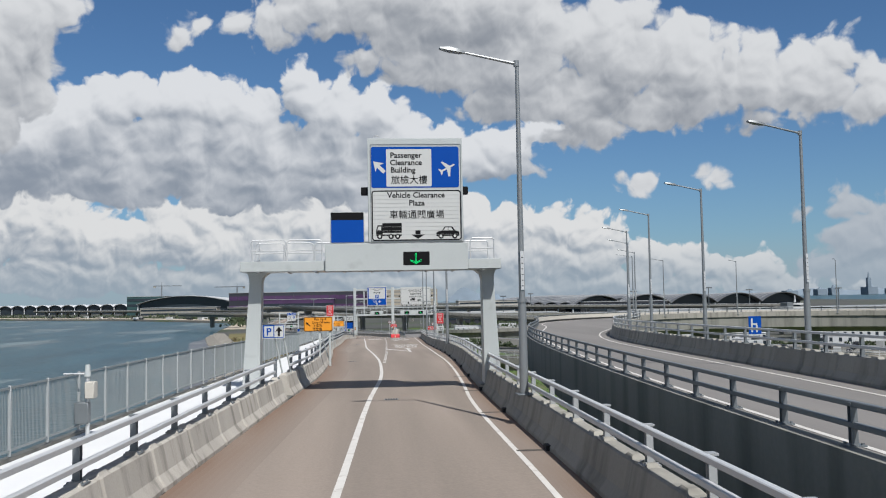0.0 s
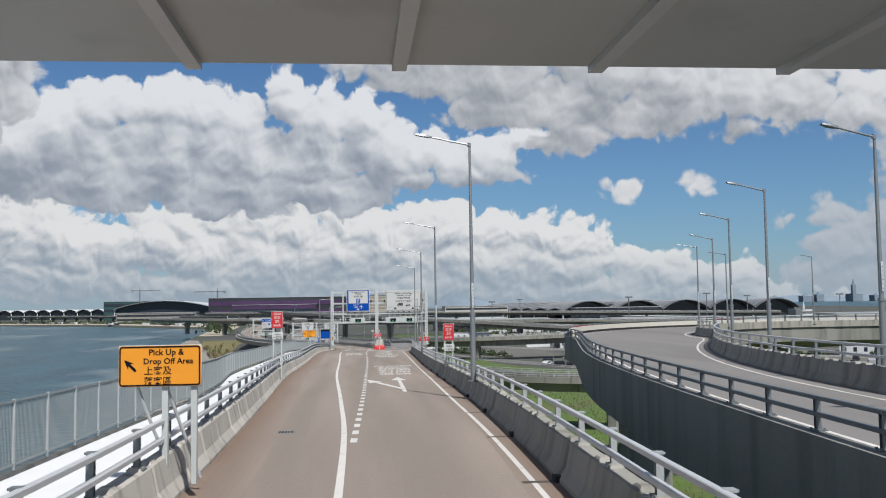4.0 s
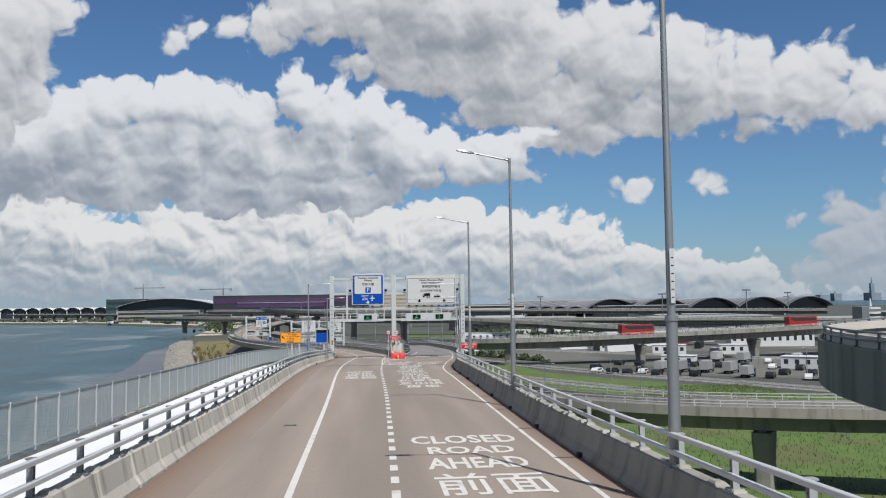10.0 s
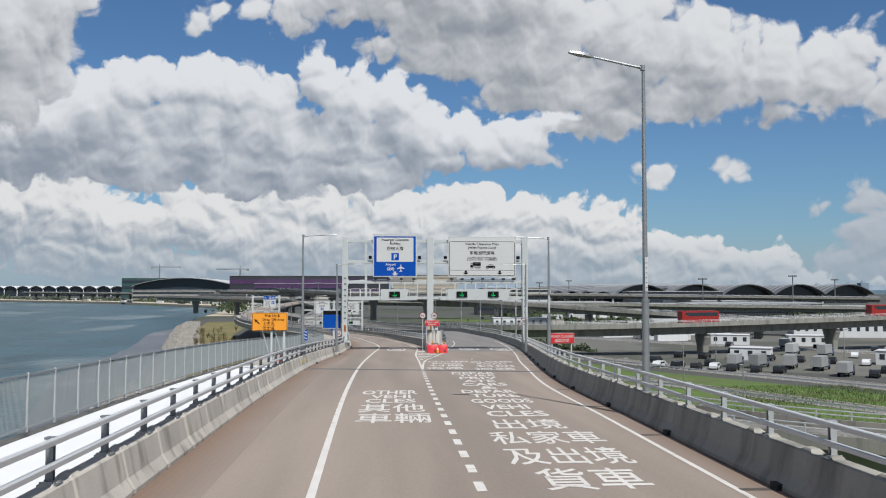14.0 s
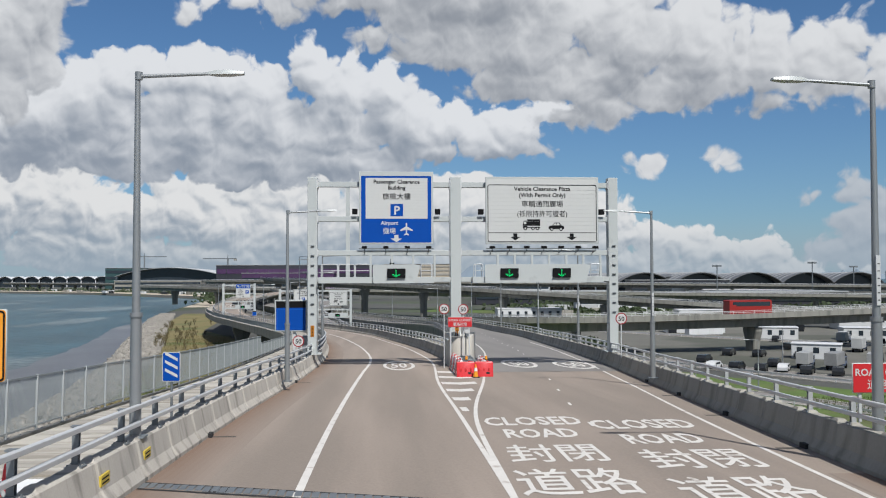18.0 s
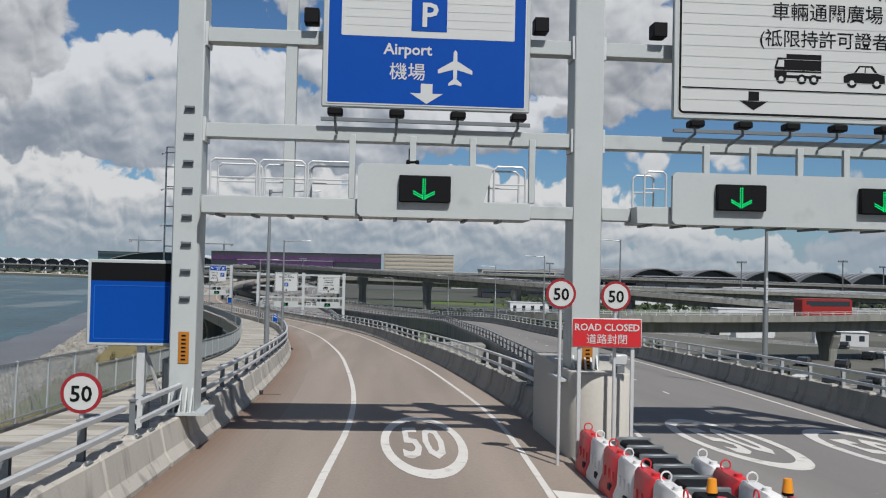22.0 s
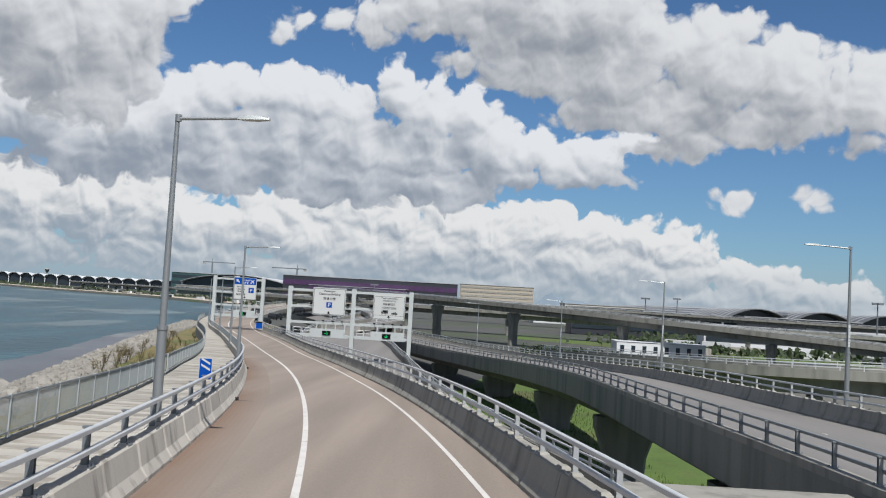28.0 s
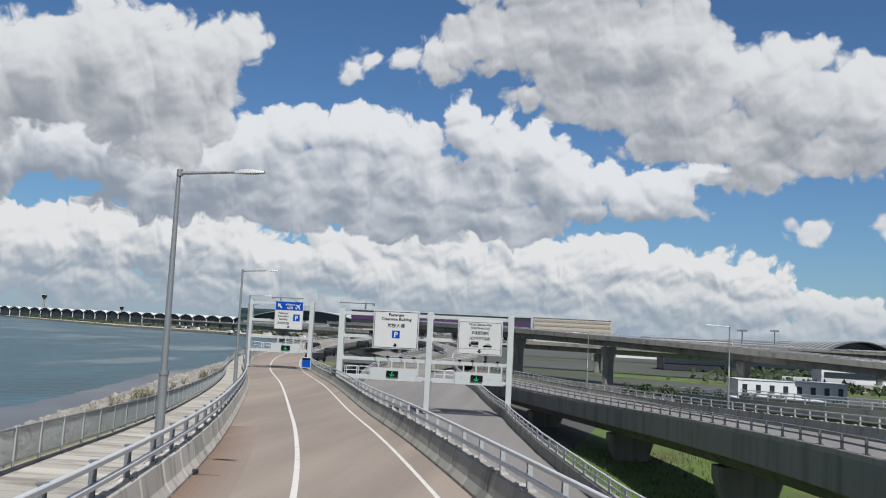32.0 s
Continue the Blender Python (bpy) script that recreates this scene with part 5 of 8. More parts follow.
def gantry_fork():
    Y = 219.3
    g = road_z(Y)
    t = thing("sign_gantry", "white steel frame gantry with three square pillars at a fork", "sign gantry", (0, Y, g))
    pillar(t, -4.62, g + 0.9, 6.15, 0.62, 0.7, g)
    pillar(t, 4.66, g + 1.9 - 0.13, 6.2, 0.70, 0.85, g, marks=False)
    pillar(t, 15.1, g + 0.9, 6.2, 0.62, 0.7, g)
    bay(t, -4.31, 4.31, g, (-2.35,), (-1.61, 3.2), ((-0.75, 2.32), (0.2,)), (-4.2, 3.22))
    bay(t, 5.01, 14.8, g, (), (6.6, 14.05), ((6.47, 13.4), (7.5, 10.92)), (5.7, 14.3))
    for x in (-4.6, 4.72):
        number_plate(t, x, 2.0 - (0 if x < 0 else 0.1), 0.0)
    bm = bmesh.new()
    for k in range(9):
        add_tube(bm, (-5.62, 2.2, 3.2 + k * 0.5), (-5.1, 2.2, 3.2 + k * 0.5), 0.015, n=6)
    for x in (-5.62, -5.1):
        add_tube(bm, (x, 2.2, 2.6), (x, 2.2, 7.2), 0.025, n=6)
    for k in range(5):
        add_path_tube(bm, [(-5.36 + 0.35 * math.cos(a), 2.2 - 0.55 * math.sin(a), 3.4 + 0.9 * k) for a in np.linspace(0, math.pi, 9)], 0.015, 5)
    part("ladder", bm, GALV, t)
    cam_box = part("traffic_camera", add_tube(add_tube(box((0.35, -0.5, 6.62), (0.65, -0.3, 6.74), 0.03), (0.5, -0.4, 6.5), (0.5, -0.4, 6.66), 0.03, n=6), (0.42, -0.4, 6.72), (0.42, -0.4, 7.0), 0.015, n=6), BLACK, t)
    cab = thing("cabinet", "dark grey steel equipment cabinet behind a gantry pillar", "cabinet", (-5.0, Y + 1.6, g + 0.22))
    part("body", box((-0.35, -0.4, 0), (0.35, 0.4, 1.75), 0.02), GALV_DARK, cab)
    part("door", box((-0.3, -0.42, 0.1), (0.3, -0.4, 1.65), 0.005), POLE, cab)
    return t


gantry_fork()


def passenger_sign(x0, y, z0, w, h, airport=True, rz=0.0):
    t = sign_board("direction_sign", "blue and white passenger building direction sign on a gantry" if airport else "white passenger building direction sign with a blue parking symbol", x0, y, z0, w, h, rz)
    k = w / 4.8
    if airport:
        plate(t, "blue_panel", round_rect(0.13 * k, 0.1 * k, w - 0.13 * k, h - 0.28 * k, 0.04), SIGN_BLUE, -0.006, "blue sign panel")
        frame_lines(t, 0.1 * k, 0.07 * k, w - 0.1 * k, h - 0.25 * k, 0.03, SIGN_WHITE, 0.05)
        plate(t, "white_panel", round_rect(0.42 * k, h - 3.05 * k, w - 0.38 * k, h - 0.42 * k, 0.03), SIGN_WHITE, -0.010)
        face_joints(t, 0.5 * k, h - 3.0 * k, w - 0.45 * k, h - 0.5 * k, 13)
        rows = ((h - 0.78 * k, 0.36), (h - 1.17 * k, 0.36))
        zc, zp = h - 1.78 * k, h - 2.9 * k
        write(t, "Airport", 1.95 * k, h - 3.45 * k, 0.36 * k, SIGN_WHITE)
        write(t, "機場", 1.95 * k, h - 4.0 * k, 0.42 * k, SIGN_WHITE)
        plate(t, "aircraft_pictogram", plane_shape(3.05 * k, h - 3.72 * k, 0.42 * k, 0), SIGN_WHITE, -0.012)
        down_arrow(t, 2.4 * k, h - 4.35 * k, 0.75 * k, SIGN_WHITE)
    else:
        plate(t, "white_panel", round_rect(0.1 * k, 0.1 * k, w - 0.1 * k, h - 0.14 * k, 0.1), SIGN_WHITE, -0.006)
        frame_lines(t, 0.1 * k, 0.1 * k, w - 0.1 * k, h - 0.14 * k, 0.05, BLACK)
        rows = ((h - 0.6 * k, 0.42), (h - 1.05 * k, 0.42))
        zc, zp = h - 1.75 * k, h - 2.9 * k
        down_arrow(t, 2.4 * k, 0.38 * k, 0.6 * k, BLACK)
    write(t, "Passenger Clearance" if airport else "Passenger", 2.42 * k, rows[0][0], rows[0][1] * k, BLACK, -0.018)
    write(t, "Building" if airport else "Clearance Building", 2.42 * k, rows[1][0], rows[1][1] * k, BLACK, -0.018)
    write(t, "旅檢大樓", 2.42 * k, zc, 0.46 * k, BLACK, -0.018)
    plate(t, "parking_panel", [(2.02 * k, zp), (2.84 * k, zp), (2.84 * k, zp + 0.8 * k), (2.02 * k, zp + 0.8 * k)], SIGN_BLUE, -0.016)
    write(t, "P", 2.43 * k, zp + 0.12 * k, 0.78 * k, SIGN_WHITE, -0.024)
    return t


def vehicle_sign(x0, y, z0, w, h, rz=0.0):
    t = sign_board("direction_sign", "white vehicle plaza direction sign with truck and car symbols", x0, y, z0, w, h, rz)
    k = h / 4.3
    plate(t, "white_panel", round_rect(0.1 * k, 0.1 * k, w - 0.1 * k, h - 0.16 * k, 0.1), SIGN_WHITE, -0.006)
    frame_lines(t, 0.12 * k, 0.12 * k, w - 0.12 * k, h - 0.5 * k, 0.05 * k, BLACK)
    face_joints(t, 0.2 * k, 0.2 * k, w - 0.2 * k, h - 0.6 * k, 14)
    plate(t, "rule", [(0.2 * k, 0.70 * k), (w - 0.2 * k, 0.70 * k), (w - 0.2 * k, 0.74 * k), (0.2 * k, 0.74 * k)], BLACK, -0.012)
    c = w / 2
    write(t, "Vehicle Clearance Plaza", c, h - 0.9 * k, 0.38 * k, BLACK, wide=min(1.0, w / (7.2 * k)))
    write(t, "(With Permit Only)", c, h - 1.3 * k, 0.38 * k, BLACK, wide=min(1.0, w / (7.2 * k)))
    write(t, "車輛通關廣場", c, h - 1.9 * k, 0.45 * k, BLACK, wide=min(1.0, w / (7.0 * k)))
    write(t, "(祗限持許可證者)", c, h - 2.52 * k, 0.43 * k, BLACK, wide=min(1.0, w / (7.0 * k)))
    truck_sign(t, c - 0.7 * k, 1.2 * k, 1.12 * k, BLACK)
    car_sign(t, c + 0.9 * k, 1.1 * k, 1.0 * k, BLACK)
    for x in ((w * 0.26, w * 0.76) if w > 6 else (c,)):
        down_arrow(t, x, 0.45 * k, 0.7 * k, BLACK)
    return t


passenger_sign(-1.61, 219.05, 1.8, 4.8, 4.7)
vehicle_sign(6.6, 219.05, 1.8, 7.45, 4.4)


def far_gantry(Y, x, pillars, z_top, signs, g):
    """A smaller copy of the fork gantry's frame farther on."""
    t = thing("sign_gantry", "white steel frame gantry with sign boards farther along", "sign gantry", (x, Y, g))
    dz = z_top - 6.15
    for px in pillars:
        p = part("pillar", box((px - x - 0.28, 0, 0), (px - x + 0.28, 0.6, z_top - g), 0.02), WHITE_STEEL, t)
    for (a, b), (s0, s1), leds in signs:
        bay(t, a - x + 0.28, b - x - 0.28, g, (), (s0 - x, s1 - x), ((s0 - x - 0.1, s1 - x + 0.1), [u - x for u in leds]), (a - x + 0.5, b - x - 0.5), dz=dz)
    return t


far_gantry(377.0, -15.5, (-24.1, -15.2, -7.2), -3.3, (((-24.1, -15.2), (-20.8, -16.2), (-19.2,)), ((-15.2, -7.2), (-12.4, -8.0), (-10.9,))), -13.2)
passenger_sign(-20.83, 376.7, -7.1, 4.55, 3.8, airport=False)
vehicle_sign(-12.4, 376.7, -7.3, 4.4, 3.65)
far_gantry(405.0, -38.0, (-42.3, -34.0), -2.1, (((-42.3, -34.0), (-38.9, -35.1), (-37.6,)), ), -11.0)


def airport_turn_sign():
    t = sign_board("direction_sign", "blue-topped white direction sign to the airport and car park", -38.87, 404.7, -5.9, 3.8, 3.7)
    plate(t, "blue_panel", [(0.06, 2.5), (3.74, 2.5), (3.74, 3.64), (0.06, 3.64)], SIGN_BLUE)
    plate(t, "white_panel", [(0.06, 0.06), (3.74, 0.06), (3.74, 2.46), (0.06, 2.46)], SIGN_WHITE)
    write(t, "Airport", 2.0, 3.15, 0.38, SIGN_WHITE)
    write(t, "機場", 2.0, 2.68, 0.4, SIGN_WHITE)
    plate(t, "arrow_pictogram", arrow_shape(0.6, 3.1, 0.6, 0.8, 45), SIGN_WHITE, -0.012)
    plate(t, "aircraft_pictogram", plane_shape(3.1, 3.05, 0.45, -45), SIGN_WHITE, -0.012)
    for words, z in (("Passenger", 2.0), ("Clearance", 1.6), ("Building", 1.2)):
        write(t, words, 1.2, z, 0.36, BLACK)
    write(t, "旅檢大樓", 1.2, 0.65, 0.4, BLACK)
    plate(t, "parking_panel", [(2.5, 1.1), (3.4, 1.1), (3.4, 2.0), (2.5, 2.0)], SIGN_BLUE, -0.012)
    write(t, "P", 2.95, 1.25, 0.8, SIGN_WHITE, -0.02)
    down_arrow(t, 1.9, 0.3, 0.5, BLACK)


airport_turn_sign()


# ---------- lamp columns ----------
def lamp_column(height, reach, head_len, label, base_h, tilt=0.16, thick=0.06):
    """A tapered steel column with one arm to local -x and a flat lamp head; base at the origin."""
    t = thing("street_lamp", label, "street lamp")
    part("base_plate", box((-0.22, -0.22, 0), (0.22, 0.22, 0.04), 0.01), GALV_DARK, t)
    part("lower_column", tube((0, 0, 0.04), (0, 0, base_h), 0.125, 0.115, 14), POLE, t)
    part("collar", tube((0, 0, base_h), (0, 0, base_h + 0.1), 0.135, 0.135, 14), POLE, t)
    part("column", tube((0, 0, base_h + 0.1), (0, 0, height), 0.09, 0.055, 14), POLE, t)
    rise = tilt * reach
    part("arm", add_tube(tube((0, 0, height - 0.05), (-reach, 0, height + rise), 0.045, 0.035, 8), (-0.02, 0, height - 0.12), (-0.02, 0, height + 0.05), 0.08, n=10), POLE, t)
    head = bmesh.new()
    rows = [(-reach + 0.05, 0.045, 0.035), (-reach - 0.12, 0.13, 0.06), (-reach - head_len * 0.6, 0.16, 0.06), (-reach - head_len, 0.09, 0.03)]
    rings = [[head.verts.new((x, a * w, height + rise + tilt * (-(x + reach)) + b * d)) for a, b in ((-1, -0.6), (-0.8, 1), (0.8, 1), (1, -0.6))] for x, w, d in rows]
    for r, q in zip(rings[:-1], rings[1:]):
        for i in range(4):
            head.faces.new((r[i], r[(i + 1) % 4], q[(i + 1) % 4], q[i]))
    head.faces.new(rings[0])
    head.faces.new(rings[-1][::-1])
    part("lamp_head", head, POLE if tilt > 0.1 else WHITE_STEEL, t)
    ident = part("ident_strip", box((-0.05, -0.115, base_h + 0.35), (0.05, -0.08, base_h + 1.45), 0.005), GALV, t, "pale strip with unreadable marks")
    bm = bmesh.new()
    for i in range(6):
        add_box(bm, (-0.025, -0.12, base_h + 0.46 + i * 0.16), (0.025, -0.115, base_h + 0.48 + i * 0.16))
    part("ident_bar", bm, BLACK, ident)["kind"] = "stuff"
    return t


TALL = lamp_column(10.6, 1.75, 0.75, "tall grey steel street lamp with one short arm on the parapet", 2.9)
tagged(TALL, group="tall street lamps")
MIDDLE = lamp_column(8.75, 1.55, 0.7, "slim grey steel street lamp with one arm beside the loop road", 2.6)
tagged(MIDDLE, group="loop road lamps")
SHORT = lamp_column(7.9, 1.55, 0.75, "grey steel street lamp with a level arm and pale head", 2.6, 0.02, 0.09)
tagged(SHORT, group="short street lamps")


def stand_lamp(proto, x, y, z, rz, first=[]):
    m = pose(x, y, z, 0, 0, rz)
    if proto in first:
        return copy_thing(proto, m)
    first.append(proto)
    proto.matrix_basis = m
    return proto


stand_lamp(lamp_column(9.5, 1.55, 0.7, "slim grey steel street lamp with one arm on the barrier", 2.6), 4.2, 25.0, road_z(25.0) + 0.86, 4)
for x, y in ((5.86, 71.2), (6.95, 102.4), (7.45, 125.4), (8.35, 150.7)):
    stand_lamp(TALL, x, y, road_z(y) + 0.8, 4)
for y, off in ((180.6, 0.55), (236, 0.6), (267.5, 0.7), (298, 0.7), (333.5, 0.7), (377, 0.6), (420, 0.6)):
    stand_lamp(SHORT, right_foot(y) + off, y, plaza_z(y) + 0.75, 0)
stand_lamp(SHORT, 12.65, 203.2, road_z(203.2) + 0.4, 0)
for y, off, lift in ((181.4, 0.42, 0.6), (203.5, -0.18, 0.2), (239.7, 0.52, 0.3), (275.3, 0.52, 0.3), (311.5, 0.66, 0.0), (343.5, 0.52, 0.3), (376, 0.52, 0.3), (412, 0.52, 0.3)):
    stand_lamp(SHORT, left_foot(y) - off, y, road_z(y) + 0.22 + lift, 180)
for x, y, z in ((16.5, 32.8, 0.87), (18.8, 49.4, 0.65), (20.0, 63.0, 0.5), (22.5, 77.3, 0.3), (27.0, 92.4, 0.15), (32.8, 109.5, -0.05)):
    stand_lamp(MIDDLE, x, y, z, 8)
for p, d in resample(LOOP_B, 1.0)[155:300:17]:
    n = Vector((d.y, -d.x, 0)).normalized()
    q = p + n * 0.5
    stand_lamp(MIDDLE, q.x, q.y, q.z + 0.4, math.degrees(math.atan2(-d.x, d.y)))


# ---------- lettering on the road ----------
def road_text(words, x0, x1, y0, y1, mat=MARKING):
    """Words laid on the road between x0 and x1, stretched from y0 to y1 along it."""
    me = text_mesh(words, 1.0, mat)
    co = np.array([v.co[:] for v in me.vertices])
    lo, hi = co.min(0), co.max(0)
    mid = (y0 + y1) / 2
    lean = (right_line(mid + 4) - right_line(mid - 4)) / 8
    for v in me.vertices:
        u, w = (v.co.x - lo[0]) / (hi[0] - lo[0]), (v.co.z - lo[2]) / (hi[2] - lo[2])
        y = y0 + (y1 - y0) * w
        v.co = (x0 + (x1 - x0) * u + lean * (y - mid) * 0.5, y, road_z(y) + 0.006 + (0.002 if v.co.y < 0 else 0))
    ob = new("road_lettering", me)
    return tagged(ob, "white painted lettering on the asphalt", "road marking", "painted road words", "structure")


for row in (("道路", 2.3, 4.75, 97.1, 100.0), ("封閉", 2.35, 4.8, 100.7, 103.5), ("前面", 2.4, 5.1, 104.4, 107.4), ("AHEAD", 2.4, 5.15, 108.2, 110.2), ("ROAD", 2.6, 5.2, 111.0, 112.6), ("CLOSED", 2.2, 5.65, 113.4, 115.4),
            ("OTHER", -1.05, 1.3, 159.6, 161.5), ("VEHI", -0.66, 0.95, 157.8, 159.3), ("CLES", -0.85, 1.1, 156.0, 157.5), ("其他", -1.0, 1.33, 152.8, 155.5), ("車輛", -1.0, 1.4, 149.8, 152.4),
            ("DEPAR", 3.7, 6.2, 172.6, 174.6), ("TURE", 3.9, 5.9, 170.7, 172.2), ("PRIV", 3.8, 5.8, 168.5, 170.2), ("ATE", 3.8, 5.4, 166.2, 167.8), ("CARS", 3.55, 5.7, 163.8, 165.6), ("&", 4.2, 5.0, 162.0, 163.4),
            ("DEPAR", 3.2, 5.5, 159.9, 161.5), ("TURE", 3.4, 5.35, 157.9, 159.4), ("GOODS", 3.2, 5.55, 155.6, 157.2), ("VEHI", 3.4, 5.05, 153.4, 154.9), ("CLES", 3.3, 5.35, 151.2, 152.8),
            ("出境", 3.2, 5.3, 148.1, 150.4), ("私家車", 2.8, 5.8, 145.2, 147.6), ("及出境", 2.8, 5.7, 142.2, 144.6), ("貨車", 3.1, 5.3, 139.4, 141.7),
            ("CLOSED", 3.05, 6.15, 189.1, 191.3), ("ROAD", 3.3, 5.4, 186.3, 188.2), ("封閉", 2.85, 5.2, 182.2, 185.0), ("道路", 2.5, 4.95, 178.4, 181.3),
            ("CLOSED", 6.25, 9.4, 187.9, 190.1), ("ROAD", 6.4, 8.5, 184.8, 186.7), ("封閉", 5.95, 8.5, 181.0, 183.8), ("道路", 5.5, 8.1, 177.2, 180.0)):
    road_text(*row)


def road_roundel(x, y, w, h):
    t = thing("speed_roundel", "white painted 50 roundel on the road", "road marking", (x, y, road_z(y)), group="road roundels", kind="structure")

    def P(u, v, dz=0.007):
        return Vector((x + u * w / 2, y + v * h / 2, road_z(y + v * h / 2) + dz))
    bm = bmesh.new()
    n = 48
    o = [bm.verts.new(P(math.cos(2 * math.pi * i / n), math.sin(2 * math.pi * i / n))) for i in range(n)]
    q = [bm.verts.new(P(0.8 * math.cos(2 * math.pi * i / n), 0.8 * math.sin(2 * math.pi * i / n))) for i in range(n)]
    for i in range(n):
        bm.faces.new((o[i], o[(i + 1) % n], q[(i + 1) % n], q[i]))
    part("ring", bm, MARKING, t, world_built=True, smooth=False)
    me = text_mesh("50", 1.0, MARKING)
    co = np.array([v.co[:] for v in me.vertices])
    lo, hi = co.min(0), co.max(0)
    for v in me.vertices:
        v.co = P(-0.5 + (v.co.x - lo[0]) / (hi[0] - lo[0]), -0.52 + 1.04 * (v.co.z - lo[2]) / (hi[2] - lo[2]), 0.009 if v.co.y < 0 else 0.007)
    part("digits", me, MARKING, t, world_built=True)


road_roundel(0.98, 221.0, 2.1, 9.2)
road_roundel(9.1, 221.6, 2.2, 8.2)
road_roundel(12.5, 219.9, 2.4, 7.8)


def merge_arrow():
    """The straight-on arrow with a branch to the left."""
    bm = bmesh.new()
    for poly in (((3.03, 77.3), (3.24, 77.3), (3.48, 88.9), (3.25, 88.9)), ((2.84, 89.1), (3.82, 88.9), (3.44, 93.2)), ((3.07, 79.3), (3.12, 80.7), (2.05, 86.9), (1.8, 86.4)), ((1.44, 86.3), (2.27, 87.3), (1.34, 90.5))):
        bm.faces.new([bm.verts.new((x, y, road_z(y) + 0.012)) for x, y in poly])
    setting("road_arrow", bm, MARKING, "white painted arrow with a branch to the left", "road marking", smooth=False)


merge_arrow()


def gore_marks():
    g = thing("gore_marking", "white chevron bars painted in the gore of the fork", "road marking", (3.2, 200, road_z(200)), kind="structure")
    for y in (186.6, 190.2, 193.4, 197.4, 201.6, 205.6, 209.6, 213.4):
        a, b = ours_right_line(y) + 0.18, gore_right(y) - 0.2
        if b - a < 0.15:
            continue
        m = (a + b) / 2
        bm = bmesh.new()
        d = min(1.3, (b - a) * 0.45)
        bm.faces.new([bm.verts.new((x, v, road_z(v) + 0.006)) for x, v in ((a, y + 0.6 * d), (m, y), (b, y + 0.6 * d), (b, y + 0.6 * d + 1.35), (m, y + 1.35), (a, y + 0.6 * d + 1.35))])
        part("chevron", bm, MARKING, g, world_built=True, smooth=False)
    g = thing("lane_dashes", "short white dashes on the slip road beyond the fork", "lane marking", (8, 200, road_z(200)), kind="structure")
    y = 188.6

    def mid(v):
        return (gore_right(v) + right_line(v)) / 2 - 0.1
    while y < 330:
        part("dash", sweep(line_pts(mid, y, y + 1.0, 0.5, 0, 0.007), [(-0.05, 0), (0.05, 0)], closed=False), MARKING, g, world_built=True, smooth=False)
        y += 6.4


gore_marks()


def expansion_joint(y):
    """A toothed steel joint across the deck."""
    t = thing("expansion_joint", "dark toothed steel expansion joint across the road", "expansion joint", (0, y, road_z(y)), kind="structure")
    a, b = left_foot(y) + 0.02, right_foot(y) - 0.02
    slope = 0.38
    bm = bmesh.new()
    n = 90
    for i in range(n):
        x = a + (b - a) * i / n
        yy = y - (x - a) * slope
        add_box(bm, (x, yy - 0.22 + 0.04 * (i % 2), road_z(yy) - 0.01), (x + (b - a) / n * 0.8, yy + 0.22 - 0.04 * (1 - i % 2), road_z(yy) + 0.022))
    part("teeth", bm, GALV_DARK, t, world_built=True, smooth=False)["kind"] = "stuff"
    for off in (-0.38, 0.26):
        bm = bmesh.new()
        bm.faces.new([bm.verts.new((x, y - (x - a) * slope + off + dy, road_z(y - (x - a) * slope + off + dy) + 0.012)) for x, dy in ((a, 0), (b, 0), (b, 0.12), (a, 0.12))])
        part("joint_edge", bm, RUBBER, t, world_built=True, smooth=False)


expansion_joint(180.2)


# ---------- roadside signs ----------


def speed_ahead_sign(x, y, z, foot):
    t = sign_board("speed_ahead_sign", "red bilingual speed limit notice above a small white plate", x, y, z, 0.72, 1.08, slats=False, depth=0.05, group="speed notices")
    plate(t, "red_panel", round_rect(0.02, 0.02, 0.70, 1.06, 0.03), SIGN_RED)
    for words, h, s in (("Ahead", 0.86, 0.19), ("前面", 0.62, 0.21), ("50", 0.36, 0.26), ("km/h", 0.12, 0.23)):
        write(t, words, 0.36, h, s, SIGN_WHITE)
    p = part("distance_plate", box((0.03, 0, -0.71), (0.72, 0.04, -0.25), 0.01), SIGN_WHITE, t)
    write(t, "100m", 0.37, -0.45, 0.17, BLACK, -0.006)
    write(t, "一百米", 0.37, -0.66, 0.19, BLACK, -0.006)
    for u in (0.1, 0.62):
        part("post", box((u - 0.05, 0.05, foot - z), (u + 0.05, 0.15, 0.6), 0.01), WHITE_STEEL, t)
        part("brace", tube((u, 0.1, -0.45), (u + 0.25, 0.9, foot - z), 0.03, n=8), WHITE_STEEL, t)


speed_ahead_sign(6.32, 90.0, 0.84, road_z(90) + 0.8)
speed_ahead_sign(-4.75, 90.0, 1.82, road_z(90) + 0.25)


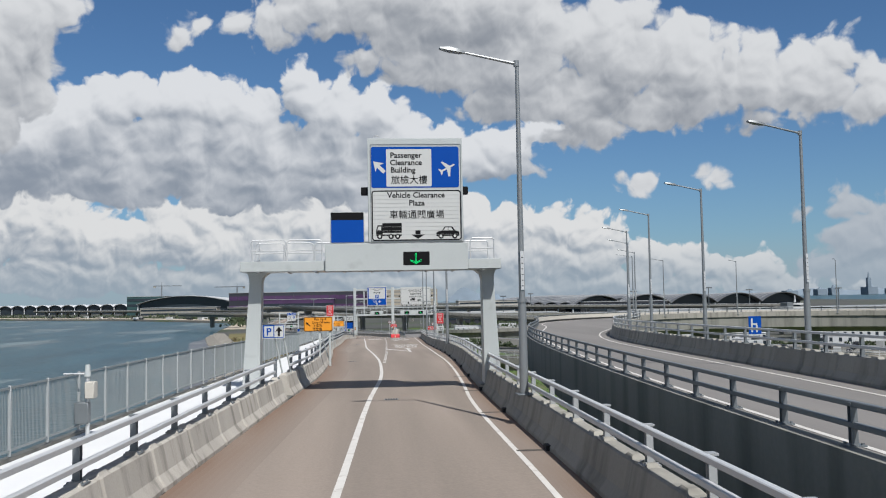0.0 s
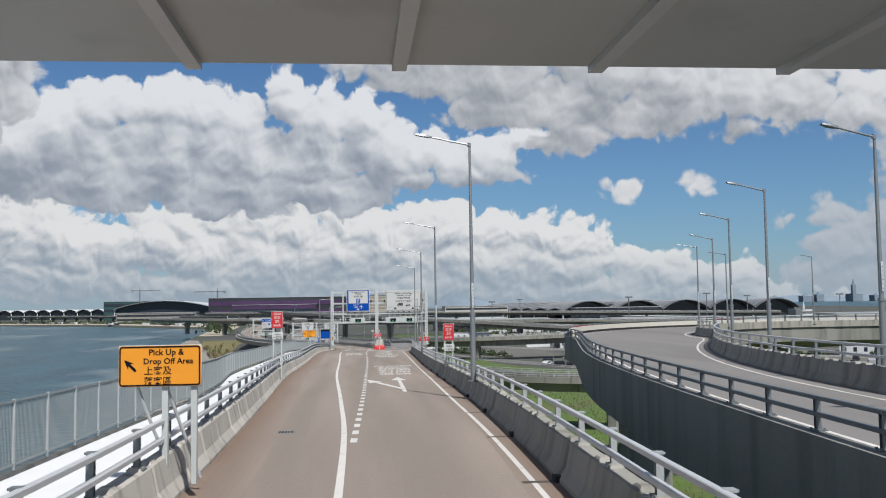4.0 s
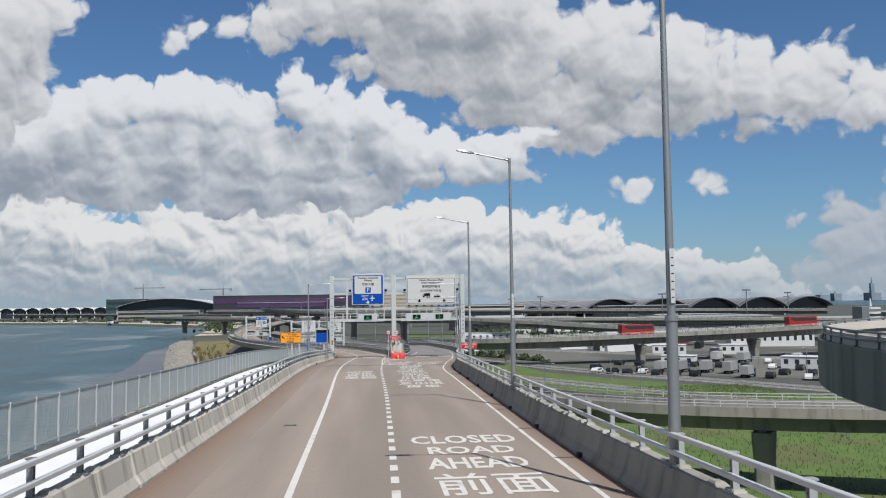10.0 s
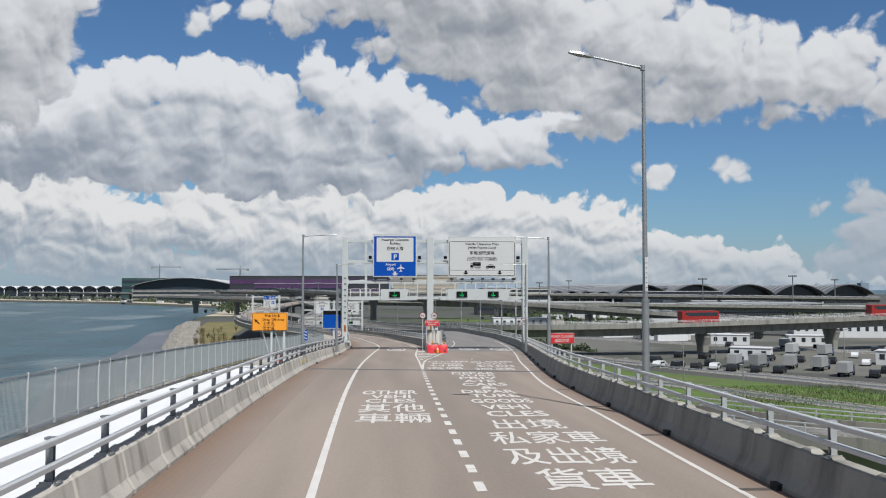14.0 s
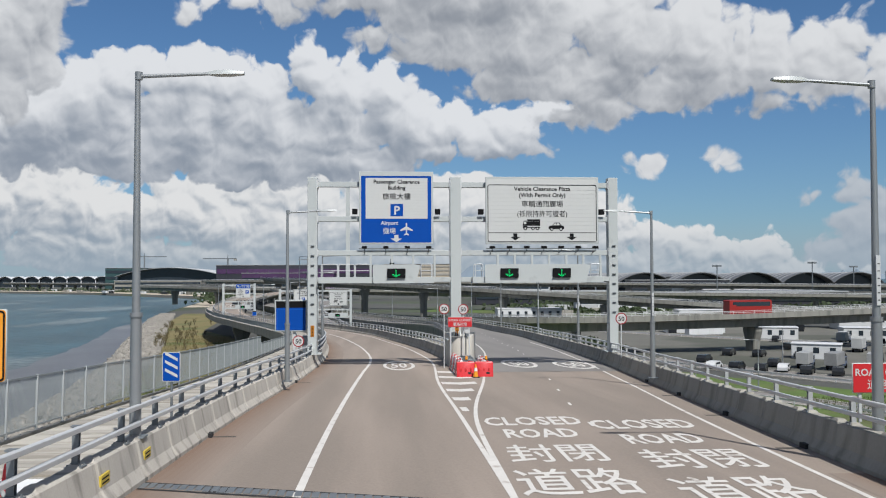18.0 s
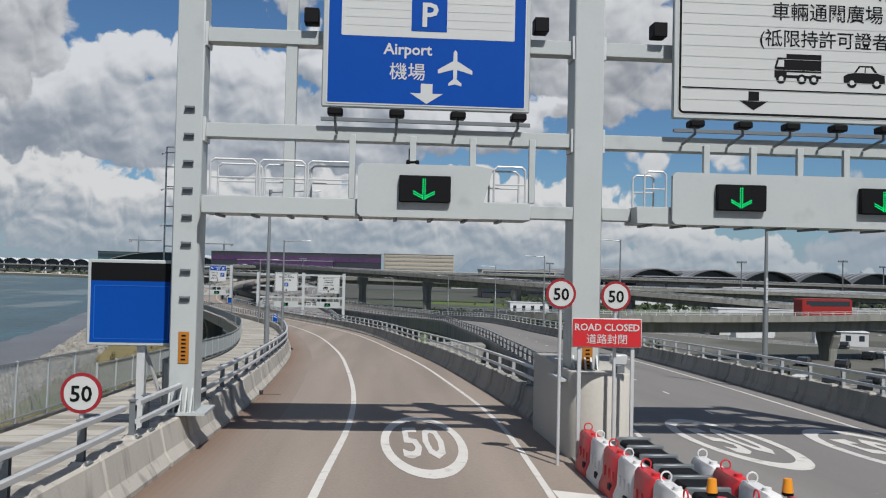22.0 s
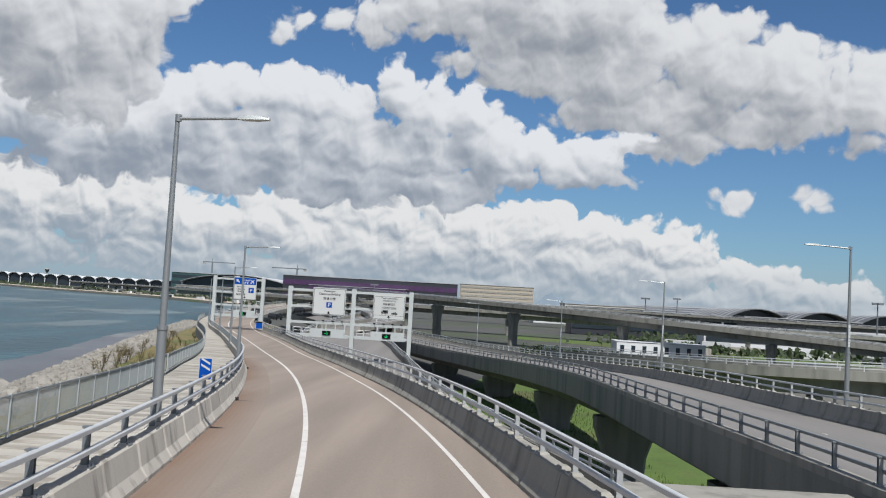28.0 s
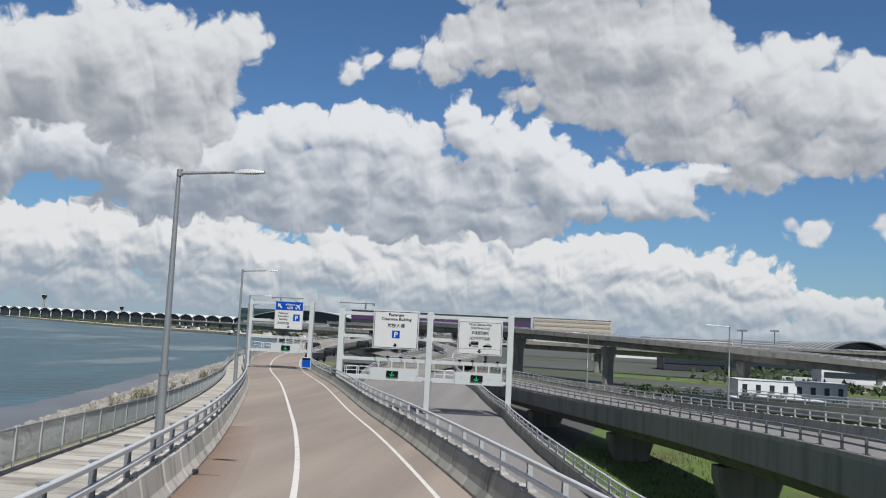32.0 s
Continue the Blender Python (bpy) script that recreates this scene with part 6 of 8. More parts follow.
def drop_off_sign(x, y, z, w, h, foot):
    t = sign_board("pick_up_sign", "orange bilingual pick up and drop off sign on raking posts", x, y, z, w, h, slats=False, depth=0.06, group="pick up signs")
    plate(t, "orange_panel", round_rect(0.01, 0.01, w - 0.01, h - 0.01, 0.06), SIGN_ORANGE)
    frame_lines(t, 0.02, 0.02, w - 0.02, h - 0.02, 0.03, BLACK, 0.06)
    k = w / 2.0
    write(t, "Pick Up &", 1.15 * k, h * 0.76, 0.21 * k, BLACK)
    write(t, "Drop Off Area", 1.2 * k, h * 0.55, 0.20 * k, BLACK)
    write(t, "上客及", 0.95 * k, h * 0.31, 0.22 * h, BLACK)
    write(t, "落客區", 0.95 * k, h * 0.06, 0.22 * h, BLACK)
    plate(t, "arrow_pictogram", arrow_shape(0.28 * k, h * 0.52, 0.2 * k, 0.4 * k, 45), BLACK, -0.012)
    for u in (0.55 * w, 0.9 * w):
        part("post", box((u - 0.06, 0.06, foot - z), (u + 0.06, 0.18, h * 0.8), 0.01), WHITE_STEEL, t)
        part("brace", tube((u - 0.55, 0.12, 0.02), (u, 0.8, foot - z), 0.035, n=8), WHITE_STEEL, t)


drop_off_sign(-3.9, 50.0, 1.72, 1.6, 0.82, road_z(50) + 0.25)
drop_off_sign(-8.0, 175.5, -1.85, 2.1, 1.1, road_z(175) + 0.25)


def parking_sign():
    t = sign_board("parking_sign", "blue and white parking direction sign on raking posts", -4.5, 36.3, 1.95, 0.92, 0.6, slats=False, depth=0.05)
    plate(t, "white_panel", round_rect(0.01, 0.01, 0.91, 0.59, 0.05), SIGN_WHITE)
    plate(t, "blue_panel", round_rect(0.04, 0.04, 0.88, 0.56, 0.04), SIGN_BLUE, -0.010)
    plate(t, "white_square", [(0.1, 0.09), (0.46, 0.09), (0.46, 0.51), (0.1, 0.51)], SIGN_WHITE, -0.014)
    write(t, "P", 0.28, 0.15, 0.42, SIGN_BLUE, -0.022)
    plate(t, "white_square", [(0.5, 0.07), (0.86, 0.07), (0.86, 0.53), (0.5, 0.53)], SIGN_WHITE, -0.014)
    plate(t, "arrow_pictogram", arrow_shape(0.68, 0.3, 0.3, 0.4, 0), BLACK, -0.018)
    for u in (0.5, 0.85):
        part("brace", tube((u, 0.08, 0.1), (u + 0.35, 0.5, road_z(36) + 0.3 - 1.95), 0.035, n=8), WHITE_STEEL, t)


parking_sign()


def road_closed_sign(x, y, z, w, h, foot):
    t = sign_board("road_closed_sign", "red road closed notice with white bilingual lettering", x, y, z, w, h, slats=False, depth=0.04, group="road closed notices")
    plate(t, "red_panel", round_rect(0.02, 0.02, w - 0.02, h - 0.02, 0.03), SIGN_RED)
    write(t, "ROAD CLOSED", w / 2, h * 0.58, 0.24 * w / 1.76, SIGN_WHITE)
    write(t, "道路封閉", w / 2, h * 0.16, 0.26 * w / 1.76, SIGN_WHITE)
    for u in (0.12 * w, 0.88 * w):
        part("post", box((u - 0.04, 0.04, foot - z), (u + 0.04, 0.1, h * 0.8), 0.008), GALV, t)


road_closed_sign(4.0, 217.75, -3.5, 1.55, 0.64, road_z(217.7))
road_closed_sign(10.95, 182.2, -3.1, 1.74, 0.72, road_z(182) + 0.8)


RIM_RED = material("worn_red_rim", (0.30, 0.022, 0.03), 0.5, vary=0.1, scale=3, fine=12, bump=0.0, spec=0.2)


def round_limit(x, y, z, foot, d=0.66):
    t = thing("speed_limit_sign", "round red-rimmed 50 speed limit sign on a post", "road sign", (x, y, z), group="speed limit signs")
    part("disc", prism(disc(0, 0, d / 2), 0.03), RIM_RED, t, "red rim")
    plate(t, "white_face", disc(0, 0, d * 0.415), SIGN_WHITE)
    write(t, "50", 0, -0.13 * d / 0.66, 0.36 * d / 0.66, BLACK)
    part("post", tube((0, 0.06, foot - z), (0, 0.06, d * 0.45), 0.038, n=10), GALV, t)


round_limit(3.78, 217.9, -2.35, road_z(218))
round_limit(5.0, 217.9, -2.38, road_z(218))
round_limit(14.15, 214.1, -2.85, road_z(214) + 0.8, 0.7)
round_limit(-4.97, 213.5, -4.0, road_z(213) + 0.22)


def count_down_sign(x, y, z, foot, bars, rz=0):
    t = thing("countdown_marker", "blue countdown marker with slanting white bars", "road sign", (x, y, z), rz, "countdown markers")
    part("board", prism(round_rect(0, 0, 0.47, 0.78, 0.04), 0.03), SIGN_WHITE, t)
    plate(t, "blue_panel", round_rect(0.015, 0.015, 0.455, 0.765, 0.035), SIGN_BLUE)
    for i in range(bars):
        v = 0.42 - 0.22 * (i - 1)
        plate(t, "white_bar", [(0.07, v + 0.08), (0.4, v - 0.10), (0.4, v - 0.02), (0.07, v + 0.16)], SIGN_WHITE, -0.012)
    part("post", tube((0.235, 0.06, foot - z), (0.235, 0.06, 0.6), 0.035, n=10), GALV_DARK, t)


count_down_sign(-6.1, 186.0, -3.07, road_z(186) + 0.22, 3)
count_down_sign(-10.4, 286.0, -7.35, road_z(286) + 0.22, 2)


FACE_BLUE = material("pale_blue_line", (0.02, 0.12, 0.48), 0.6, vary=0.05, bump=0.0, spec=0.12)


def matrix_panel(x, y, z, w, h, foot):
    t = sign_board("matrix_sign", "blank blue variable message panel with a black top band", x, y, z, w, h, slats=False, depth=0.14)
    plate(t, "blue_panel", [(0.08, 0.08), (w - 0.08, 0.08), (w - 0.08, h * 0.75), (0.08, h * 0.75)], SIGN_BLUE)
    frame_lines(t, 0.16, 0.16, w - 0.16, h * 0.70, 0.02, FACE_BLUE, 0.04)
    plate(t, "top_band", [(0.08, h * 0.75), (w - 0.08, h * 0.75), (w - 0.08, h - 0.08), (0.08, h - 0.08)], BLACK)
    part("post", box((w * 0.6 - 0.1, 0.14, foot - z), (w * 0.6 + 0.1, 0.34, h * 0.9), 0.01), GALV, t)
    part("brace", tube((w * 0.6, 0.25, 0.1), (w * 0.6 + 0.6, 0.9, foot - z), 0.05, n=8), GALV, t)


matrix_panel(-7.12, 220.4, -3.86, 2.08, 2.06, road_z(220) + 0.22)
matrix_panel(-34.2, 402.0, -10.7, 1.25, 1.35, road_z(402) + 0.3)


def camera_post(x, y):
    t = thing("camera_post", "grey post with camera housings beside the walkway fence", "camera post", (x, y, road_z(y) + 0.22))
    part("pole", tube((0, 0, 0), (0, 0, 1.75), 0.05, n=10), GALV, t)
    part("cabinet", box((-0.02, -0.2, 1.0), (0.22, 0.12, 1.42), 0.02), PALE_CONCRETE, t, "pale beige control box")
    part("lower_box", box((-0.3, -0.12, 0.35), (0.05, 0.12, 0.9), 0.02), GALV_DARK, t)
    part("head", tube((0, 0, 1.55), (0, 0, 1.85), 0.09, 0.06, 10), WHITE_STEEL, t)
    part("arm", tube((-0.6, 0, 1.62), (0, 0, 1.62), 0.025, n=8), GALV, t)


camera_post(-7.35, 23.6)


# ---------- fork nose: plinth, water-filled barriers, cone ----------
def nose_plinth():
    y0 = 215.6
    g = road_z(y0)
    t = thing("fork_plinth", "rounded pale concrete plinth at the nose of the fork", "plinth", (4.9, 217, g), kind="structure")
    bm = bmesh.new()
    out = [(4.2, 223.5), (4.2, 219.0)]
    out += [(4.95 + 0.75 * math.cos(a), 219.0 + 0.75 * math.sin(a)) for a in np.linspace(math.pi, 2 * math.pi, 24)[1:-1]]
    out += [(5.7, 219.0), (6.35, 223.5)]
    lo = [bm.verts.new((x, y, g - 0.6)) for x, y in out]
    hi = [bm.verts.new((x, y, g + 1.83)) for x, y in out]
    top = [bm.verts.new((4.95 + (x - 4.95) * 0.97, 220 + (y - 220) * 0.985, g + 1.87)) for x, y in out]
    n = len(out)
    for i in range(n):
        j = (i + 1) % n
        bm.faces.new((lo[i], lo[j], hi[j], hi[i]))
        bm.faces.new((hi[i], hi[j], top[j], top[i]))
    bm.faces.new(top)
    part("body", bm, PALE_CONCRETE, t, world_built=True)
    lamp = thing("warning_lamp", "small grey box lamp standing on the plinth", "warning lamp", (5.3, 218.7, g + 1.87))
    part("housing", box((-0.18, -0.12, 0.18), (0.18, 0.14, 0.42), 0.03), GALV, lamp)
    part("foot", box((-0.12, -0.1, 0), (0.12, 0.1, 0.18), 0.01), GALV_DARK, lamp)


nose_plinth()


def water_barrier(mat, label):
    """A moulded water-filled barrier, 1 m long along local y, with ribs and a filler cap."""
    t = thing("water_barrier", label, "traffic barrier")
    pts = [Vector((0, v, 0)) for v in (-0.5, -0.46, 0.46, 0.5)]

    def ring(i):
        e = 0.03 if i in (0, 3) else 0.0
        return [(-0.24 + e, 0), (0.24 - e, 0), (0.24 - e, 0.12), (0.17 - e, 0.3), (0.15 - e, 0.74 - e), (0.1 - e, 0.82 - e), (-0.1 + e, 0.82 - e), (-0.15 + e, 0.74 - e), (-0.17 + e, 0.3), (-0.24 + e, 0.12)]
    part("shell", sweep(pts, ring), mat, t)
    for v in (-0.28, 0.0, 0.28):
        part("rib", box((-0.19, v - 0.05, 0.3), (0.19, v + 0.05, 0.5), 0.02), mat, t)
    for s in (-1, 1):
        part("slot", box((s * 0.2 - 0.03, -0.3, 0.14), (s * 0.2 + 0.03, -0.12, 0.26), 0.01), RUBBER, t)
    part("cap", tube((0, -0.2, 0.81), (0, -0.2, 0.87), 0.07, n=12), mat, t)
    bm = bmesh.new()
    n = 14
    rings = []
    for i in range(n):
        a = 2 * math.pi * i / n
        rings.append([bm.verts.new(((0.085 + 0.014 * math.cos(b)) * math.cos(a), 0.32 + 0.014 * math.sin(b), 0.89 + (0.085 + 0.014 * math.cos(b)) * math.sin(a))) for b in (0, 1.257, 2.513, 3.77, 5.027)])
    for i in range(n):
        for j in range(5):
            bm.faces.new((rings[i][j], rings[i][(j + 1) % 5], rings[(i + 1) % n][(j + 1) % 5], rings[(i + 1) % n][j]))
    part("lifting_eye", bm, mat, t)
    return t


def nose_barriers():
    red = water_barrier(RED_PLASTIC, "red plastic water-filled barrier with moulded ribs")
    white = water_barrier(WHITE_PLASTIC, "white plastic water-filled barrier with moulded ribs")
    tagged(red, group="water-filled barriers")
    tagged(white, group="water-filled barriers")
    used = set()

    def put(kind, x, y, rz):
        m = pose(x, y, road_z(y) + 0.01, 0, 0, rz)
        if kind in used:
            return copy_thing(kind, m)
        used.add(kind)
        kind.matrix_basis = m
    for i in range(6):
        put(red if i % 2 == 0 else white, 4.32 - 0.01 * i, 217.1 - i * 1.06, 0)
    for i in range(3):
        put(white if i % 2 == 0 else red, 5.62, 213.9 - i * 1.06, 0)
    put(red, 4.45, 210.85, 90)
    put(red, 5.47, 210.87, 90)
    t = thing("crash_cushion", "grey steel crash cushion with black cartridges between the barriers", "crash cushion", (4.98, 213.0, road_z(213)))
    for i in range(6):
        y = 210.5 + i * 0.82 - 212
        part("cartridge", box((-0.30, y, 0.15), (0.30, y + 0.66, 0.72), 0.04), BLACK, t)
        part("frame", box((-0.36, y + 0.7, 0.0), (0.36, y + 0.78, 0.76), 0.02), GALV_DARK, t)
    for s in (-1, 1):
        part("side_rail", box((s * 0.36 - 0.04, -1.5, 0.35), (s * 0.36 + 0.04, 3.5, 0.65), 0.02), GALV_DARK, t)
    c = thing("traffic_cone", "faded orange and white traffic cone before the barriers", "traffic cone", (4.95, 210.25, road_z(210.25) + 0.006))
    part("base", box((-0.2, -0.2, 0), (0.2, 0.2, 0.04), 0.01), BLACK, c)
    part("body", tube((0, 0, 0.04), (0, 0, 0.72), 0.14, 0.03, 16), SIGN_ORANGE, c)
    part("sleeve", tube((0, 0, 0.34), (0, 0, 0.52), 0.097, 0.07, 16), WHITE_PLASTIC, c)
    for x, y in ((4.5, 209.65), (5.6, 209.67)):
        b = thing("beacon", "small amber warning beacon on a barrier", "beacon", (x, y + 1.2, road_z(y) + 0.86))
        part("lens", tube((0, 0, 0.05), (0, 0, 0.24), 0.08, 0.06, 12), SIGN_ORANGE, b)
        part("base", box((-0.07, -0.05, 0), (0.07, 0.05, 0.05), 0.01), BLACK, b)


nose_barriers()


# ---------- drain spouts: dark notches at the barriers' feet ----------
def drains():
    me = mesh_of("drain_notch", box((-0.07, -0.17, -0.01), (0.09, 0.17, 0.13), 0.01), RUBBER)
    # flat dark strips on the road, painted as the notches' cast shadows
    shadow_strip = mesh_of("drain_stain", box((0.09, -0.12, 0.006), (0.75, 0.1, 0.008)), material("shadow_paint", (0.07, 0.06, 0.05), 0.8, vary=0.3, scale=4, fine=20, bump=0.0))
    t = thing("drain_row", "row of dark drainage notches along the barriers", "drain", (5, 100, road_z(100)), kind="structure")
    inv = t.matrix_basis.inverted()
    for y in np.arange(6, 210, 7.4):
        m = inv @ Matrix.Translation((right_foot(y), y, road_z(y))) @ Matrix.Rotation(math.pi, 4, "Z")
        place("drain_notch", me, t, m)
        place("drain_stain", shadow_strip, t, m)
    for y in (11.0, 187.5, 208.0, 231.5, 262.0, 291.0, 314.0):
        m = inv @ Matrix.Translation((left_foot(y), y, road_z(y)))
        place("drain_notch", me, t, m)
        place("drain_stain", shadow_strip, t, m)


drains()


def loop_sign():
    """A blue turn sign on the loop road's inner barrier."""
    x, y, z = 18.2, 41.4, 1.47
    t = thing("loop_sign", "blue sign with a white bending arrow above a small plate", "road sign", (x, y, z))
    part("board", prism(round_rect(-0.31, 0, 0.31, 0.86, 0.05), 0.04), SIGN_BLUE, t)
    for u0, v0, u1, v1 in ((-0.2, 0.1, -0.12, 0.76), (-0.12, 0.44, 0.1, 0.52), (0.04, 0.1, 0.12, 0.44)):
        plate(t, "white_bar", [(u0, v0), (u1, v0), (u1, v1), (u0, v1)], SIGN_WHITE, -0.012)
    low = part("lower_plate", prism(round_rect(-0.31, -0.32, 0.31, -0.03, 0.03), 0.04), SIGN_WHITE, t)
    for v in (-0.13, -0.25):
        plate(t, "text_bar", [(-0.22, v), (0.22, v), (0.22, v + 0.06), (-0.22, v + 0.06)], BLACK, -0.012)
    part("post", tube((0, 0.1, -1.25), (0, 0.1, 0.8), 0.04, n=10), GALV, t)


loop_sign()


def joint_details():
    """Grates, yellow notices and a cone beside the expansion joint."""
    for x, y in ((-3.42, 179.5), (-1.5, 60.5), (-2.2, 120.0), (0.6, 33.0)):
        z = road_z(y)
        t = thing("road_grate", "small dark iron grate set in the road", "grate", (x, y, z), kind="structure")
        part("frame", box((-0.26, -0.2, -0.02), (0.26, 0.2, 0.012), 0.003), GALV_DARK, t)
        for i in range(5):
            part("slot", box((-0.22 + i * 0.095, -0.16, 0.008), (-0.16 + i * 0.095, 0.16, 0.016)), RUBBER, t)
    for y in (178.4, 181.4):
        t = thing("barrier_notice", "small yellow notice plate on the concrete barrier", "notice", (left_foot(y) - 0.17, y, road_z(y) + 0.48))
        part("plate", box((-0.02, -0.26, -0.1), (0.02, 0.26, 0.1), 0.004), NOTICE_YELLOW, t)
        for v in (0.03, -0.05):
            part("text_bar", box((0.02, -0.2, v - 0.015), (0.024, 0.2, v + 0.015)), BLACK, t)
    y = 177.0
    c = thing("traffic_cone", "weathered red traffic cone on the walkway", "traffic cone", (left_foot(y) - 1.35, y, road_z(y) + 0.225))
    part("base", box((-0.2, -0.2, 0), (0.2, 0.2, 0.04), 0.01), BLACK, c)
    part("body", tube((0, 0, 0.04), (0, 0, 0.78), 0.15, 0.03, 16), RED_PLASTIC, c)


NOTICE_YELLOW = material("yellow_notice", (0.62, 0.46, 0.05), 0.5, vary=0.1, scale=4, fine=20, bump=0.0)
joint_details()


# ---------- the lower slip road and the flyovers ----------
DARK_STEEL = material("dark_cladding", (0.035, 0.036, 0.045), 0.4, vary=0.2, scale=0.05, fine=0.5, bump=0.0)
GLASS_DARK = material("dark_glazing", (0.03, 0.04, 0.05), 0.15, vary=0.2, scale=0.05, fine=0.3, bump=0.0)
PURPLE = material("purple_screen", (0.062, 0.024, 0.082), 0.5, vary=0.5, scale=0.04, fine=0.3, bump=0.0)
ROOF_GREY = material("roof_metal", (0.36, 0.37, 0.37), 0.5, metal=0.2, vary=0.1, scale=0.02, fine=0.2, bump=0.0)
ROOF_WHITE = material("white_roof", (0.66, 0.67, 0.68), 0.5, vary=0.06, scale=0.02, fine=0.2, bump=0.0)
BEIGE = material("beige_cladding", (0.42, 0.37, 0.29), 0.7, vary=0.08, scale=0.05, fine=0.4, bump=0.0)
TEAL = material("teal_cladding", (0.03, 0.075, 0.075), 0.5, vary=0.2, scale=0.05, fine=0.4, bump=0.0)
# the air's haze is mixed into this blue-grey of the far shapes
HILL = material("hazy_hill", (0.20, 0.25, 0.30), 1.0, vary=0.2, scale=0.004, fine=0.03, bump=0.0)
YARD = material("yard_earth", (0.14, 0.135, 0.115), 0.9, vary=0.3, scale=0.06, fine=1.0, bump=0.2, spot=(0.075, 0.078, 0.06), spot_scale=0.03, spot_at=0.45)
MUD = material("wet_shallows", (0.10, 0.105, 0.115), 0.35, vary=0.5, scale=0.08, fine=0.8, bump=0.4, spot=(0.20, 0.205, 0.20), spot_scale=0.05, spot_at=0.56, stretch=(1, 0.5, 1))
SAND = material("beach_sand", (0.50, 0.43, 0.33), 0.9, vary=0.12, scale=0.05, fine=1.0, bump=0.1)
WHITE_PANEL = material("white_panel", (0.62, 0.63, 0.63), 0.55, vary=0.1, scale=0.3, fine=4, bump=0.02, jitter=0.08)
CAR_DARK = material("dark_car_paint", (0.02, 0.022, 0.025), 0.25, vary=0.1, bump=0.0, jitter=0.2)
COACH_RED = material("red_coach_paint", (0.30, 0.022, 0.018), 0.3, vary=0.08, scale=0.8, fine=6, bump=0.0)
LEAF = material("leaf", (0.12, 0.095, 0.035), 0.7, vary=0.4, scale=0.6, fine=5, bump=0.1, jitter=0.3)
BARK = material("bark", (0.09, 0.07, 0.045), 0.9, vary=0.2, scale=2, fine=20, bump=0.2)


def curve_pts(knots, n=14):
    """Points on a smooth curve through the knots, and the side widths at each."""
    P = [Vector(k[:3]) for k in knots]
    out = []
    for i in range(len(P) - 1):
        a, b, c, d = P[max(i - 1, 0)], P[i], P[i + 1], P[min(i + 2, len(P) - 1)]
        for k in range(n):
            s = k / n
            out.append(0.5 * ((2 * b) + (c - a) * s + (2 * a - 5 * b + 4 * c - d) * s * s + (3 * b - a - 3 * c + d) * s**3))
    return out + [P[-1]]


def flyover(name, knots, width, label, depth=2.2, rail_step=2.75, mat=ASPHALT_GREY, side=CONCRETE, posts=True, piers=None, wall=0.9, girder_wall=0.28):
    """A viaduct: surface, girder with parapet walls, and rails on posts."""
    pts = curve_pts(knots)
    ws = [k[3] if len(k) > 3 else width for k in knots]
    n = len(pts)
    half = [np.interp(i / (n - 1) * (len(knots) - 1), range(len(knots)), ws) / 2 for i in range(n)]
    setting(name, sweep(pts, lambda i: [(-half[i], 0.0), (half[i], 0.0)], closed=False), mat, label, "road")

    def prof(i):
        h = half[i]
        return [(-h - 0.4, wall), (-h, wall), (-h, -0.05), (h, -0.05), (h, wall), (h + 0.4, wall), (h + 0.4, -girder_wall), (h * 0.56, -girder_wall - 0.35), (h * 0.5, -depth), (-h * 0.5, -depth), (-h * 0.56, -girder_wall - 0.35), (-h - 0.4, -girder_wall)]
    setting(name + "_girder", sweep(pts, prof), side, "concrete flyover girder with parapet walls", "bridge girder")
    t = thing("flyover_railing", "two-rail steel railing on the flyover's parapets", "railing", pts[n // 2], kind="structure")
    inv = t.matrix_basis.inverted()
    for s in (-1, 1):
        edge = []
        for i, p in enumerate(pts):
            d = pts[min(i + 1, n - 1)] - pts[max(i - 1, 0)]
            edge.append(p + Vector((d.y, -d.x, 0)).normalized() * s * (half[i] + 0.2) + Vector((0, 0, wall)))
        for h in (0.33, 0.66):
            part("rail", sweep(edge, [(u, v + h) for u, v in RAIL]), GALV, t, world_built=True)
        if posts:
            for p, d in resample(edge, rail_step):
                place("rail_post", FLY_POST, t, inv @ along(p, d))
    if piers:
        for p, d in resample(pts, piers)[1:]:
            pier((p.x, p.y), p.z - depth - 0.25, min(5.5, width * 0.62), 2.0, math.degrees(math.atan2(-d.x, d.y)))
    return pts


FLY_POST = mesh_of("rail_post", box((-0.06, -0.06, 0), (0.06, 0.06, 0.7), 0.01), GALV, smooth=False)
flyover("road_ramp", [(140, 148, -9.0), (100, 156, -9.2), (76, 164, -9.5), (58, 171, -9.8), (45, 177.5, -10.1), (33, 187, -10.4), (22, 204, -10.7), (15, 230, -11.1), (8.5, 265, -11.9), (1, 300, -12.6), (-5.3, 328, -12.9, 8), (-10.0, 350, -13.1, 11), (-15.5, 377, -13.3, 16),
                       (-20, 410, -13.2, 16), (-25, 450, -12.6, 14), (-28, 520, -11.5, 9), (-24, 600, -10, 8)], 7.6, "grey asphalt lower slip road rising beside the bridge", depth=1.9, wall=0.75, piers=34.0)
flyover("road_flyover", [(260, 412, -6.8), (200, 399, -7.9), (160, 388, -8.7), (128, 379, -9.4), (84, 369, -10.2), (56, 367, -10.7), (38, 374, -11.2), (26, 392, -11.9), (19, 412, -12.6)], 9.0, "grey flyover road with coaches on it", depth=2.4, piers=44.0, side=GIRDER)
